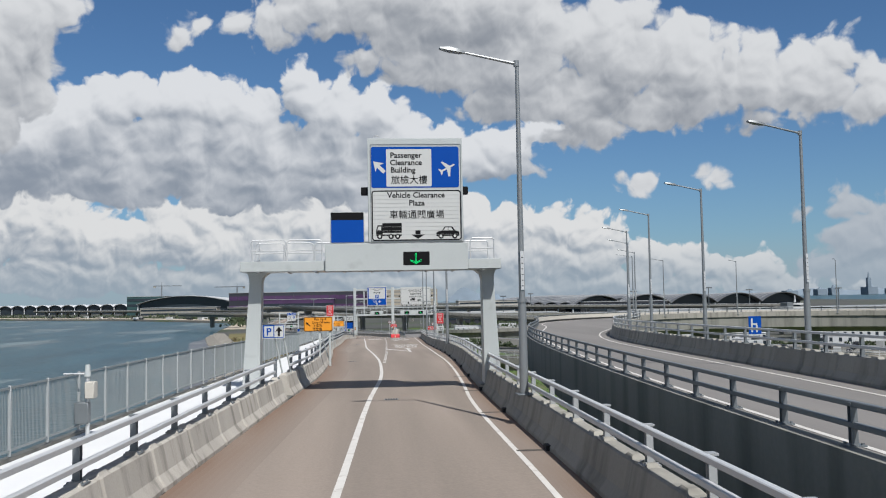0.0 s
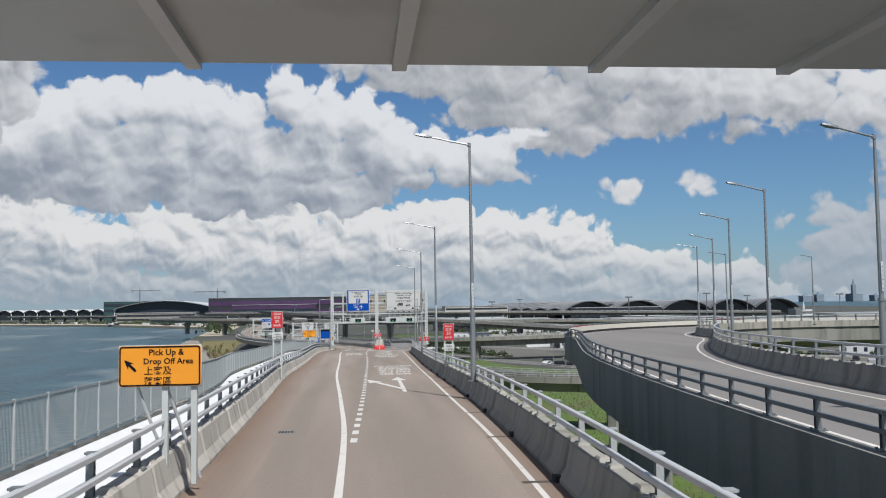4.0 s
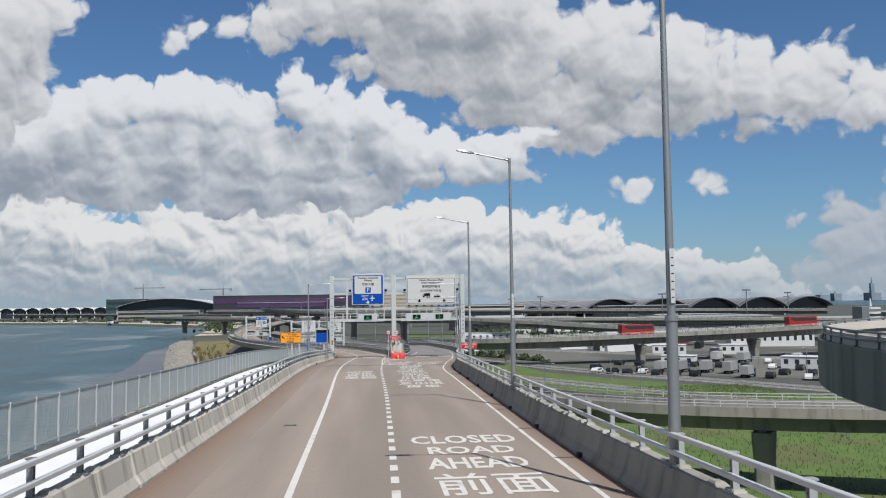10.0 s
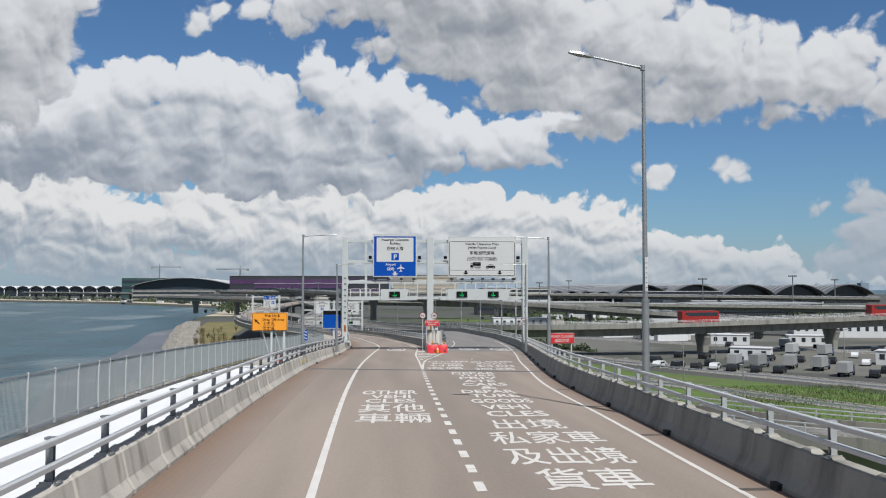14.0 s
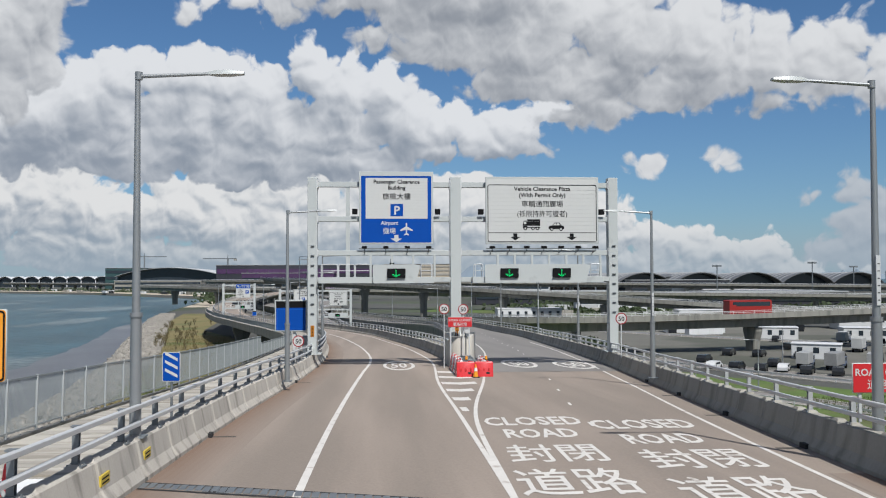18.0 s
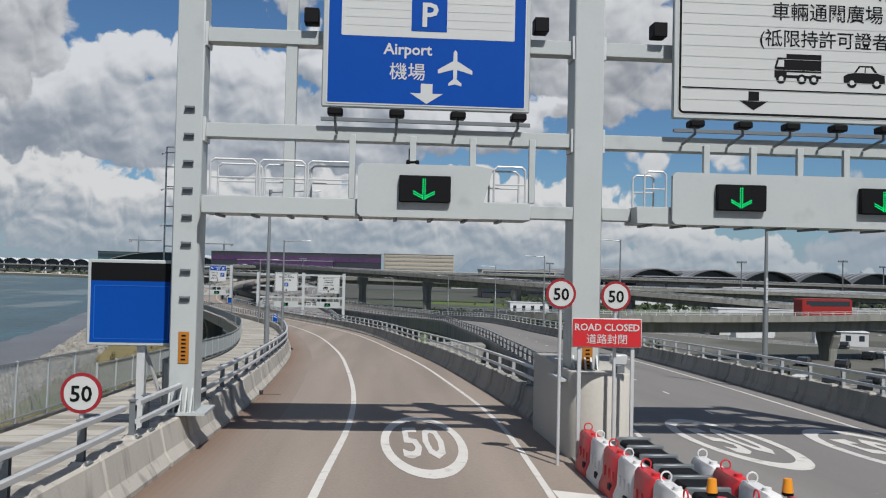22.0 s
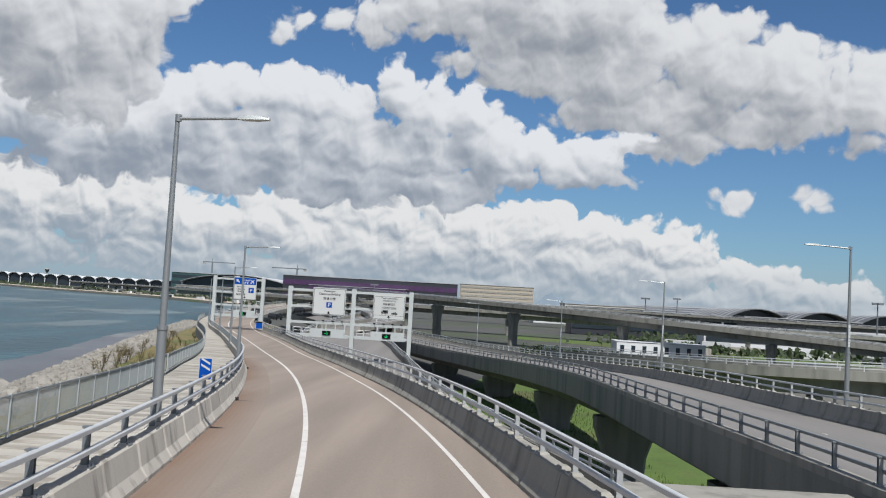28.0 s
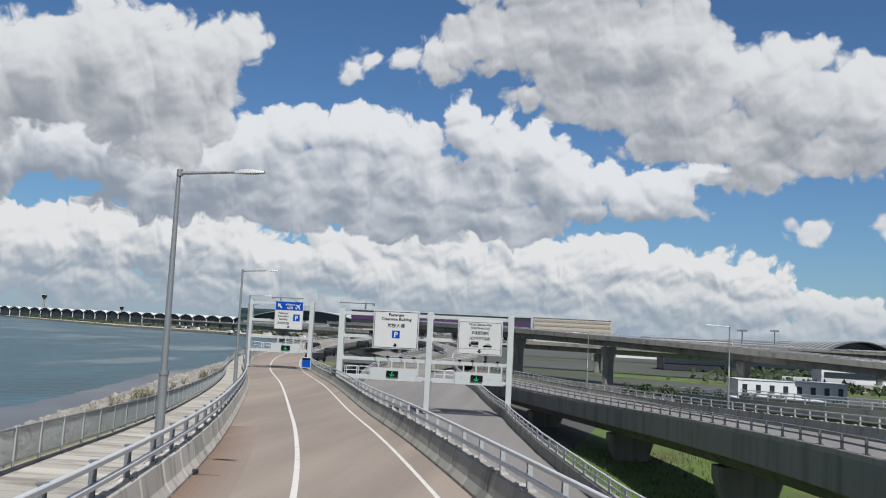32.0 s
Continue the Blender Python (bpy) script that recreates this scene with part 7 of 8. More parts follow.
flyover("road_flyover", [(-75, 760, -2.0), (-40, 650, -3.2), (18, 560, -5.2), (68, 512, -8.0), (112, 482, -10.8), (160, 458, -13.5), (230, 430, -16)], 8.0, "pale grey descending flyover road", depth=2.0, posts=False, piers=45.0, side=GIRDER)
flyover("road_flyover", [(-170, 800, -7.0), (-60, 690, -8.0), (40, 640, -9.0), (150, 600, -10.0), (300, 560, -11.5)], 9.0, "distant grey flyover road", posts=False, piers=50.0, side=GIRDER)
flyover("road_flyover", [(-150, 950, -4.0), (-40, 870, -4.6), (120, 800, -6.0), (330, 700, -8.0)], 9.0, "distant grey flyover road", posts=False, piers=55.0, side=GIRDER)
flyover("road_flyover", [(-600, 1640, -9.5), (-430, 1500, -10.0), (-270, 1360, -10.5), (-160, 1190, -10.5), (-125, 1040, -10.0)], 11.0, "long low causeway road on dark piers behind the beach", posts=False, piers=32.0, side=GIRDER)
flyover("road_flyover", [(-60, 690, -8.2), (-30, 560, -10.0), (-20, 500, -11.2), (-26, 450, -12.0)], 8.0, "grey slip road joining the interchange", posts=False)


# ---------- ground roads, yard, huts, vehicles ----------
def ground_road(knots, w):
    pts = curve_pts(knots)
    setting("road_ground", sweep(pts, [(-w / 2, 0.0), (w / 2, 0.0)], closed=False), ASPHALT_GREY, "grey asphalt road at ground level", "road")
    for s in (-1, 1):
        setting("kerb", sweep(pts, [(s * w / 2 - 0.12, -0.1), (s * w / 2 + 0.12, -0.1), (s * w / 2 + 0.12, 0.14), (s * w / 2 - 0.12, 0.14)]), PALE_CONCRETE, "pale concrete kerb of the ground road", "kerb")
    t = thing("guard_rail", "low galvanised guard rail along the ground road", "guard rail", pts[len(pts) // 2], kind="structure")
    inv = t.matrix_basis.inverted()
    for p, d in resample(pts, 4.0):
        place("guard_post", FLY_POST, t, inv @ along(p, d) @ Matrix.Translation((w / 2 + 0.6, 0, 0)))
    part("beam", sweep(pts, [(w / 2 + 0.5, 0.5), (w / 2 + 0.6, 0.5), (w / 2 + 0.6, 0.8), (w / 2 + 0.5, 0.8)]), GALV, t, world_built=True)


G = LAND_Z + 0.06
ground_road([(10, 470, G), (40, 390, G), (66, 334, G), (88, 297, G), (132, 225, G), (190, 150, G)], 9)
ground_road([(30, 520, G), (80, 440, G), (140, 372, G), (230, 300, G), (330, 230, G)], 10)
ground_road([(36, 330, G), (58, 290, G), (86, 240, G), (130, 175, G), (170, 120, G)], 7)
patch("grass_verge", [(30, 380), (60, 320), (84, 283), (124, 215), (160, 160), (150, 120), (100, 150), (60, 250), (40, 300), (22, 350)], GRASS, "strip of green grass between ground roads", 0.035)
patch("yard_ground", [(52, 345), (70, 330), (118, 296), (190, 240), (300, 200), (330, 330), (250, 430), (140, 470), (70, 470), (46, 420)], YARD, "sandy grey ground of a vehicle yard", 0.03, "yard")
patch("grass_far", [(20, 620), (90, 560), (200, 520), (320, 470), (330, 500), (220, 560), (100, 610), (30, 650)], GRASS, "green verge beneath the flyovers", 0.03)
patch("beach", [(-145, 982), (-340, 1246), (-534, 1402), (-1100, 2072), (-1100, 2090), (-520, 1440), (-330, 1285), (-125, 1000), (-100, 705), (-117, 702)], SAND, "pale sandy beach across the bay", 0.04, "beach")


def site_hut(x, y, l, w, h, rz):
    t = thing("site_hut", "white flat-roofed site hut with dark windows", "site hut", (x, y, LAND_Z + 0.02), rz, "site huts")
    part("wall", box((-l / 2, -w / 2, 0), (l / 2, w / 2, h), 0.05), WHITE_PANEL, t)
    part("roof", box((-l / 2 - 0.2, -w / 2 - 0.2, h), (l / 2 + 0.2, w / 2 + 0.2, h + 0.18), 0.03), ROOF_WHITE, t)
    n = max(2, int(l / 3))
    for i in range(n):
        u = -l / 2 + (i + 0.5) * l / n
        part("window", box((u - 0.6, -w / 2 - 0.03, h * 0.4), (u + 0.6, -w / 2, h * 0.8), 0.01), GLASS_DARK, t)
    part("door", box((l / 2, -0.5, 0), (l / 2 + 0.03, 0.4, 2.1), 0.005), CONCRETE, t)


for row in ((100, 440, 18, 7, 3.2, -8), (112, 408, 12, 6, 3.4, -20), (135, 402, 12, 6, 3.4, -15), (165, 382, 16, 8, 4.0, -25), (150, 345, 14, 6, 3.4, -30), (128, 330, 18, 6, 3.4, -40),
            (185, 345, 14, 7, 4.0, -30), (210, 372, 22, 9, 5, -20), (120, 470, 30, 9, 6, -5), (170, 450, 34, 10, 6, -10), (60, 520, 26, 9, 5, 0), (230, 420, 30, 10, 7, -12), (95, 350, 10, 5, 3.2, -30), (40, 455, 16, 7, 4, 5)):
    site_hut(*row)


def vehicle(name, label, x, y, z, rz, l, w, h, mat, cab=False):
    t = thing(name, label, "vehicle", (x, y, z), rz, "vehicles")
    prof = [(-l / 2, 0.35), (l / 2, 0.35), (l / 2, h * 0.55), (l * 0.40, h * 0.62), (l * 0.22, h), (-l * 0.36, h), (-l / 2, h * 0.6)] if not cab else [(-l / 2, 0.5), (l / 2, 0.5), (l / 2, h * 0.9), (l / 2 - 0.3, h), (-l / 2 + 0.2, h), (-l / 2, h - 0.2)]
    bm = prism(prof, w)
    bmesh.ops.translate(bm, verts=bm.verts, vec=(0, -w / 2, 0))
    part("body", bm, mat, t)
    for s in (-1, 1):
        part("window_band", box((-l * 0.34, s * (w / 2 + 0.005) - 0.01, h * 0.62), (l * (0.2 if not cab else 0.46), s * (w / 2 + 0.005) + 0.01, h * 0.88), 0.0), GLASS_DARK, t)
        for u in (-l * 0.32, l * 0.32):
            part("wheel", tube((u, s * (w / 2 - 0.1), 0.4), (u, s * (w / 2 + 0.05), 0.4), 0.4, n=14), BLACK, t)
    return t


for x, y, rz, l in ((88, 369.8, 14, 12), (152, 386, 14, 12)):
    t = vehicle("coach", "red double-deck coach with a dark window band on the flyover", x, y, -10.1 + (x - 88) * 0.021, rz, l, 2.5, 3.9, COACH_RED, True)
    part("window_band", box((-l * 0.42, -1.27, 2.75), (l * 0.46, -1.25, 3.45)), GLASS_DARK, t)


def box_truck(label, x, y, z, rz, l, h, mat):
    """A cargo box behind a lower cab with a raked windscreen, on a dark frame."""
    t = thing("truck", label, "truck", (x, y, z), rz, "vehicles")
    w, c = 2.3, 1.9
    part("cargo_box", box((-l / 2, -w / 2, 0.95), (l / 2 - c - 0.25, w / 2, h), 0.03), mat, t)
    bm = prism([(l / 2 - c, 0.5), (l / 2, 0.5), (l / 2, 1.3), (l / 2 - 0.3, 2.3), (l / 2 - c, 2.4)], w - 0.2)
    bmesh.ops.translate(bm, verts=bm.verts, vec=(0, -w / 2 + 0.1, 0))
    cab = part("cab", bm, TRUCK_CAB, t)
    part("chassis", box((-l / 2, -0.5, 0.6), (l / 2 - 0.3, 0.5, 0.95)), BLACK, t)
    for s in (-1, 1):
        part("window", box((l / 2 - 1.5, s * (w / 2 - 0.09) - 0.01, 1.45), (l / 2 - 0.5, s * (w / 2 - 0.09) + 0.01, 2.15)), GLASS_DARK, cab)
        for u in (-l * 0.3, l / 2 - 0.95):
            part("wheel", tube((u, s * (w / 2 - 0.3), 0.45), (u, s * w / 2, 0.45), 0.45, n=12), BLACK, t)


TRUCK_CAB = material("truck_cab_paint", (0.10, 0.13, 0.20), 0.4, vary=0.1, scale=0.8, fine=6, bump=0.0, jitter=0.3)
TRUCK_BOX = material("weathered_cargo_box", (0.34, 0.345, 0.34), 0.6, vary=0.2, scale=0.5, fine=4, bump=0.05, jitter=0.3)


def parked_rows():
    """Trucks and cars standing in rows along the ground road, more of them scattered over the yard."""
    rnd = random.Random(21)
    way = Vector((0.81, -0.59, 0))
    side = Vector((0.59, 0.81, 0))
    for row, (off, gap, n) in enumerate(((15, 4.6, 30), (27, 6.5, 20), (46, 7.5, 18), (70, 8.0, 20), (95, 8.5, 22))):
        for i in range(n):
            if rnd.random() < 0.22:
                continue
            p = Vector((52, 322, 0)) + way * (i * gap + rnd.uniform(-1, 1)) + side * (off + rnd.uniform(-1.5, 1.5))
            turn = 54 + rnd.uniform(-8, 8)
            k = rnd.random()
            if row in (1, 3) and k < 0.2:
                box_truck("pale grey box truck parked in the yard", p.x, p.y, LAND_Z + 0.05, turn, 8.0, 3.3, TRUCK_BOX)
            elif k < 0.78:
                vehicle("car", "dark parked car in the yard", p.x, p.y, LAND_Z + 0.05, turn, 4.6, 1.9, 1.6, CAR_DARK)
            elif k < 0.93:
                vehicle("car", "pale parked car in the yard", p.x, p.y, LAND_Z + 0.05, turn, 4.5, 1.8, 1.5, WHITE_PANEL)
            else:
                box_truck("grey box truck with a blue cab in the yard", p.x, p.y, LAND_Z + 0.05, turn, 7.0, 3.1, TRUCK_BOX)


parked_rows()
for x, y, z in ((-41, 452, -10.75), (-49, 470, -10.3), (-44, 500, -10), (-38.5, 428, -11)):
    vehicle("car", "small parked car on the slip road", x, y, z, 80, 4.4, 1.8, 1.5, CAR_DARK)


def hedge(x0, y0, x1, y1, h, seed):
    """A row of ragged dark shrubs made of many leaf clumps."""
    rnd = random.Random(seed)
    t = thing("hedge", "row of ragged dark green shrubs beside a ground road", "hedge", (x0, y0, LAND_Z))
    verts, polys = [], []
    L = math.hypot(x1 - x0, y1 - y0)
    for k in range(int(L * 26)):
        s = rnd.random()
        c = Vector((x0 + (x1 - x0) * s + rnd.gauss(0, 0.7), y0 + (y1 - y0) * s + rnd.gauss(0, 0.7), LAND_Z + h * (0.55 + 0.45 * math.sin(s * L * 0.9 + seed)) * rnd.random() ** 0.6))
        m = Matrix.Translation(c) @ Euler((rnd.uniform(0, 6), rnd.uniform(0, 6), 0)).to_matrix().to_4x4()
        o = len(verts)
        verts += [m @ Vector(q) for q in ((-0.42, 0, 0), (0, -0.3, 0.05), (0.42, 0, 0), (0, 0.3, 0.05))]
        polys.append((o, o + 1, o + 2, o + 3))
    me = bpy.data.meshes.new("foliage")
    me.from_pydata(verts, [], polys)
    me.materials.append(SHRUB)
    part("foliage", me, None, t, world_built=True)["kind"] = "stuff"


SHRUB = material("shrub_leaf", (0.035, 0.055, 0.018), 0.8, vary=0.4, scale=0.6, fine=4, bump=0.1)
for i, row in enumerate(((36, 430, 60, 380, 2.4), (150, 372, 220, 312, 2.0), (20, 520, 70, 470, 3.0))):
    hedge(*row, i)


def wire_posts():
    for i, (x, y) in enumerate(((60, 300), (78, 330), (110, 300), (52, 250), (96, 262), (120, 350), (70, 210), (36, 262), (150, 300), (24, 318))):
        stand_lamp(SHORT, x, y, LAND_Z, 20 * i)


wire_posts()


# ---------- shore: rocks, saplings ----------
def rock_mesh(seed):
    rnd = random.Random(seed)
    bm = bmesh.new()
    bmesh.ops.create_icosphere(bm, subdivisions=1, radius=1.0)
    for v in bm.verts:
        v.co *= rnd.uniform(0.7, 1.15)
        v.co.z *= 0.7
    return mesh_of("rock", bm, ROCK, smooth=False)


def revetment():
    rocks = [rock_mesh(i) for i in range(6)]
    t = thing("revetment", "slope of pale broken revetment stones along the shore", "revetment", (-60, 350, SEA_Z), kind="structure")
    rnd = random.Random(4)
    pts = [Vector((x, y, 0)) for x, y in SHORE[4:12]]
    inv = t.matrix_basis.inverted()
    spots = resample(pts, 0.62)
    for k in range(300):
        p, d = spots[int(rnd.uniform(0.08, 0.72) * len(spots))]
        n = Vector((-d.y, d.x, 0)).normalized()
        u = rnd.uniform(-6.0, 4.0)
        q = p + n * u
        z = LAND_Z + 0.2 - max(0, u) * 0.5
        s = rnd.uniform(0.5, 1.35)
        place("rock", rocks[k % 6], t, inv @ (pose(q.x, q.y, z, rnd.uniform(0, 40), rnd.uniform(0, 40), rnd.uniform(0, 360)) @ Matrix.Scale(s, 4)))
    bm = bmesh.new()
    base = [(v.co.copy()) for v in rocks[0].vertices]
    faces = [tuple(p.vertices) for p in rocks[0].polygons]
    verts, polys = [], []
    for k in range(5200):
        p, d = spots[int(rnd.uniform(0.0, 1.0) * len(spots)) % len(spots)]
        n = Vector((-d.y, d.x, 0)).normalized()
        u = rnd.uniform(-7.0, 5.0)
        q = p + n * u
        m = pose(q.x, q.y, LAND_Z + 0.1 - max(0, u) * 0.5, rnd.uniform(0, 360), rnd.uniform(0, 360), rnd.uniform(0, 360)) @ Matrix.Scale(rnd.uniform(0.35, 1.0), 4)
        o = len(verts)
        verts += [m @ c for c in base]
        polys += [tuple(i + o for i in f) for f in faces]
    me = bpy.data.meshes.new("rubble")
    me.from_pydata(verts, [], polys)
    me.materials.append(ROCK)
    ob = part("rubble", me, None, t, world_built=True)
    ob["kind"] = "stuff"


revetment()


def shallows():
    """The muddy tidal strip at the foot of the stones, just awash."""
    bm = bmesh.new()
    rows = [(200, -26, 1), (260, -45, 10), (300, -49, 18), (340, -55, 24), (384, -63, 21), (430, -72, 17), (470, -80, 16), (510, -89, 15), (552, -97, 13), (600, -107, 1)]
    f_in, f_out = smooth_table([(y, x) for y, x, w in rows]), smooth_table([(y, x - w) for y, x, w in rows])
    prev = None
    for y in np.linspace(200, 600, 105):
        wob = 2.5 * noise.noise((y * 0.06, 3, 0)) + 1.2 * noise.noise((y * 0.25, 7, 0))
        row = [bm.verts.new((f_in(y) + 4, y, SEA_Z + 0.25)), bm.verts.new(((f_in(y) + f_out(y)) / 2, y, SEA_Z + 0.06)), bm.verts.new((f_out(y) + wob, y, SEA_Z + 0.01))]
        if prev:
            for k in range(2):
                bm.faces.new((prev[k], prev[k + 1], row[k + 1], row[k]))
        prev = row
    setting("shallows", bm, MUD, "grey muddy shallows at the foot of the stones", "mudflat")


shallows()


def sapling(seed, h):
    rnd = random.Random(seed)
    t = thing("sapling", "young tree with thin stems and small leaves on the slope", "tree")
    bm = bmesh.new()
    tips = []
    for k in range(4):
        a, l = rnd.uniform(0, 6.28), h * rnd.uniform(0.7, 1.0)
        mid = Vector((math.cos(a) * l * 0.12, math.sin(a) * l * 0.12, l * 0.5))
        tip = Vector((math.cos(a) * l * 0.3, math.sin(a) * l * 0.3, l))
        add_tube(bm, (0, 0, 0), mid, 0.05, 0.035, 5)
        add_tube(bm, mid, tip, 0.035, 0.012, 5)
        tips += [mid.lerp(tip, s) for s in (0.1, 0.3, 0.5, 0.7, 0.9, 1.0)]
    part("trunk", bm, BARK, t)
    verts, polys = [], []
    for p in tips:
        for k in range(7):
            c = p + Vector((rnd.gauss(0, 0.22), rnd.gauss(0, 0.22), rnd.gauss(0, 0.2))) * (h / 3)
            m = Matrix.Translation(c) @ Euler((rnd.uniform(0, 6), rnd.uniform(0, 6), rnd.uniform(0, 6))).to_matrix().to_4x4()
            o, s = len(verts), 0.13 * h / 3
            verts += [m @ Vector(q) for q in ((-s, 0, 0), (0, -s * 0.5, 0.02), (s, 0, 0), (0, s * 0.5, 0.02))]
            polys.append((o, o + 1, o + 2, o + 3))
    me = bpy.data.meshes.new("crown")
    me.from_pydata(verts, [], polys)
    me.materials.append(LEAF)
    part("crown", me, None, t)["kind"] = "stuff"
    return t


def plant():
    kinds = [sapling(k, h) for k, h in ((1, 1.7), (2, 2.2), (3, 2.8))]
    for k in kinds:
        tagged(k, group="saplings on the shore slope")
    rnd = random.Random(9)
    for i in range(70):
        y = rnd.uniform(285, 505)
        x = np.interp(y, [285, 340, 384, 458, 505], [-41, -46, -57, -73, -80]) + rnd.uniform(1.5, 16)
        m = pose(x, y, LAND_Z + 0.02, 0, 0, rnd.uniform(0, 360))
        if i < 3:
            kinds[i].matrix_basis = m
        else:
            copy_thing(kinds[i % 3], m)


plant()


def tufts(name, label, region, count, mat, h):
    """Many small blades of grass as one object."""
    rnd = random.Random(len(region) * 7 + count)
    verts, polys = [], []
    for k in range(count):
        i = rnd.randrange(len(region))
        x0, y0, x1, y1 = region[i]
        x, y = rnd.uniform(x0, x1), rnd.uniform(y0, y1)
        for b in range(3):
            a, s = rnd.uniform(0, 6.28), rnd.uniform(0.5, 1.2) * h
            dx, dy = math.cos(a) * 0.04, math.sin(a) * 0.04
            o = len(verts)
            z = LAND_Z + 0.03
            verts += [(x - dx, y - dy, z), (x + dx, y + dy, z), (x + dy * 2.5, y - dx * 2.5, z + s)]
            polys.append((o, o + 1, o + 2))
    me = bpy.data.meshes.new(name)
    me.from_pydata(verts, [], polys)
    me.materials.append(mat)
    tagged(new(name, me), label, "grass", kind="stuff")


tufts("grass_tufts", "tufts of green grass under the viaducts", [(14, 255, 40, 330), (26, 120, 70, 190), (40, 190, 90, 262), (0, 300, 18, 400), (60, 262, 90, 290)], 16000, GRASS, 0.42)
tufts("dry_tufts", "tufts of dry grass on the shore slope", [(-40, 288, -16, 330), (-45, 330, -26, 385), (-59, 385, -42, 440)], 7000, SCRUB, 0.3)


# ---------- distance ----------
def arch_roof(name, label, a, b, depth, arches, z0, rise, wall_h, mat=ROOF_GREY, ribs=9, rib_mat=None):
    """A hall with a roof of repeated low arches from a to b (plan points); the arches face the side of the road."""
    a, b = Vector((*a, 0)), Vector((*b, 0))
    t = thing(name, label, "terminal building", (*((a + b) / 2)[:2], LAND_Z))
    d = (b - a).normalized()
    back = Vector((-d.y, d.x, 0)) * depth
    if back.y < 0:
        back = -back
    L = (b - a).length
    seg = 14
    for k in range(arches):
        bm = bmesh.new()
        rows = []
        for i in range(seg + 1):
            s = (k + i / seg) / arches
            h = z0 + rise * math.sin(math.pi * i / seg) ** 0.8
            p = a + d * L * s
            rows.append([bm.verts.new(p + back * u + Vector((0, 0, h + dz - 2.0 * u))) for u, dz in ((-0.06, 0.0), (1, 0.0), (1, 0.8), (-0.06, 0.8))])
        for r, q in zip(rows[:-1], rows[1:]):
            for j in range(4):
                bm.faces.new((r[j], r[(j + 1) % 4], q[(j + 1) % 4], q[j]))
        roof = part("roof_arch", bm, mat, t, world_built=True)
        bm = bmesh.new()
        for j in range(ribs):
            u = (j + 0.5) / ribs
            pts = [a + d * L * (k + i / seg) / arches + back * u + Vector((0, 0, z0 + rise * math.sin(math.pi * i / seg) ** 0.8 + 0.8 - 2.0 * u)) for i in range(seg + 1)]
            add_sweep(bm, pts, [(-0.5, 0), (0.5, 0), (0.5, 0.5), (-0.5, 0.5)])
        part("roof_rib", bm, rib_mat or ROOF_WHITE, roof, world_built=True)["kind"] = "stuff"
        bm = bmesh.new()
        edge = [a + d * L * (k + i / seg) / arches + back * 0.06 + Vector((0, 0, z0 + rise * math.sin(math.pi * i / seg) ** 0.8 - 0.4)) for i in range(seg + 1)]
        foot = [Vector((p.x, p.y, LAND_Z)) for p in edge]
        top, low = [bm.verts.new(p) for p in edge], [bm.verts.new(p) for p in foot]
        for i in range(seg):
            bm.faces.new((low[i], low[i + 1], top[i + 1], top[i]))
        part("gable_glazing", bm, GLASS_DARK, roof, world_built=True, smooth=False)
        p = a + d * L * k / arches
        part("column", tube(p + Vector((0, 0, LAND_Z)), p + Vector((0, 0, z0 + 0.5)), 0.9, n=8), ROOF_WHITE, t, world_built=True)
    bm = bmesh.new()
    p, q = a + back * 0.25, b + back * 0.25
    v = [bm.verts.new(c) for c in (p + Vector((0, 0, LAND_Z)), q + Vector((0, 0, LAND_Z)), q + Vector((0, 0, z0 + wall_h)), p + Vector((0, 0, z0 + wall_h)))]
    bm.faces.new(v)
    bmesh.ops.solidify(bm, geom=bm.faces[:], thickness=2.0)
    part("glass_wall", bm, GLASS_DARK, t, world_built=True, smooth=False)
    return t


TERMINAL_ROOF = material("terminal_roof", (0.15, 0.155, 0.16), 0.5, metal=0.2, vary=0.15, scale=0.03, fine=0.3, bump=0.0)
TERMINAL_RIB = material("terminal_rib", (0.36, 0.37, 0.38), 0.5, vary=0.1, scale=0.03, fine=0.3, bump=0.0)
arch_roof("terminal_hall", "terminal hall with a ribbed grey roof of wide arches", (236, 1042), (548, 1100), 90, 5, -9.0, 11.0, 0.0, TERMINAL_ROOF, rib_mat=TERMINAL_RIB)


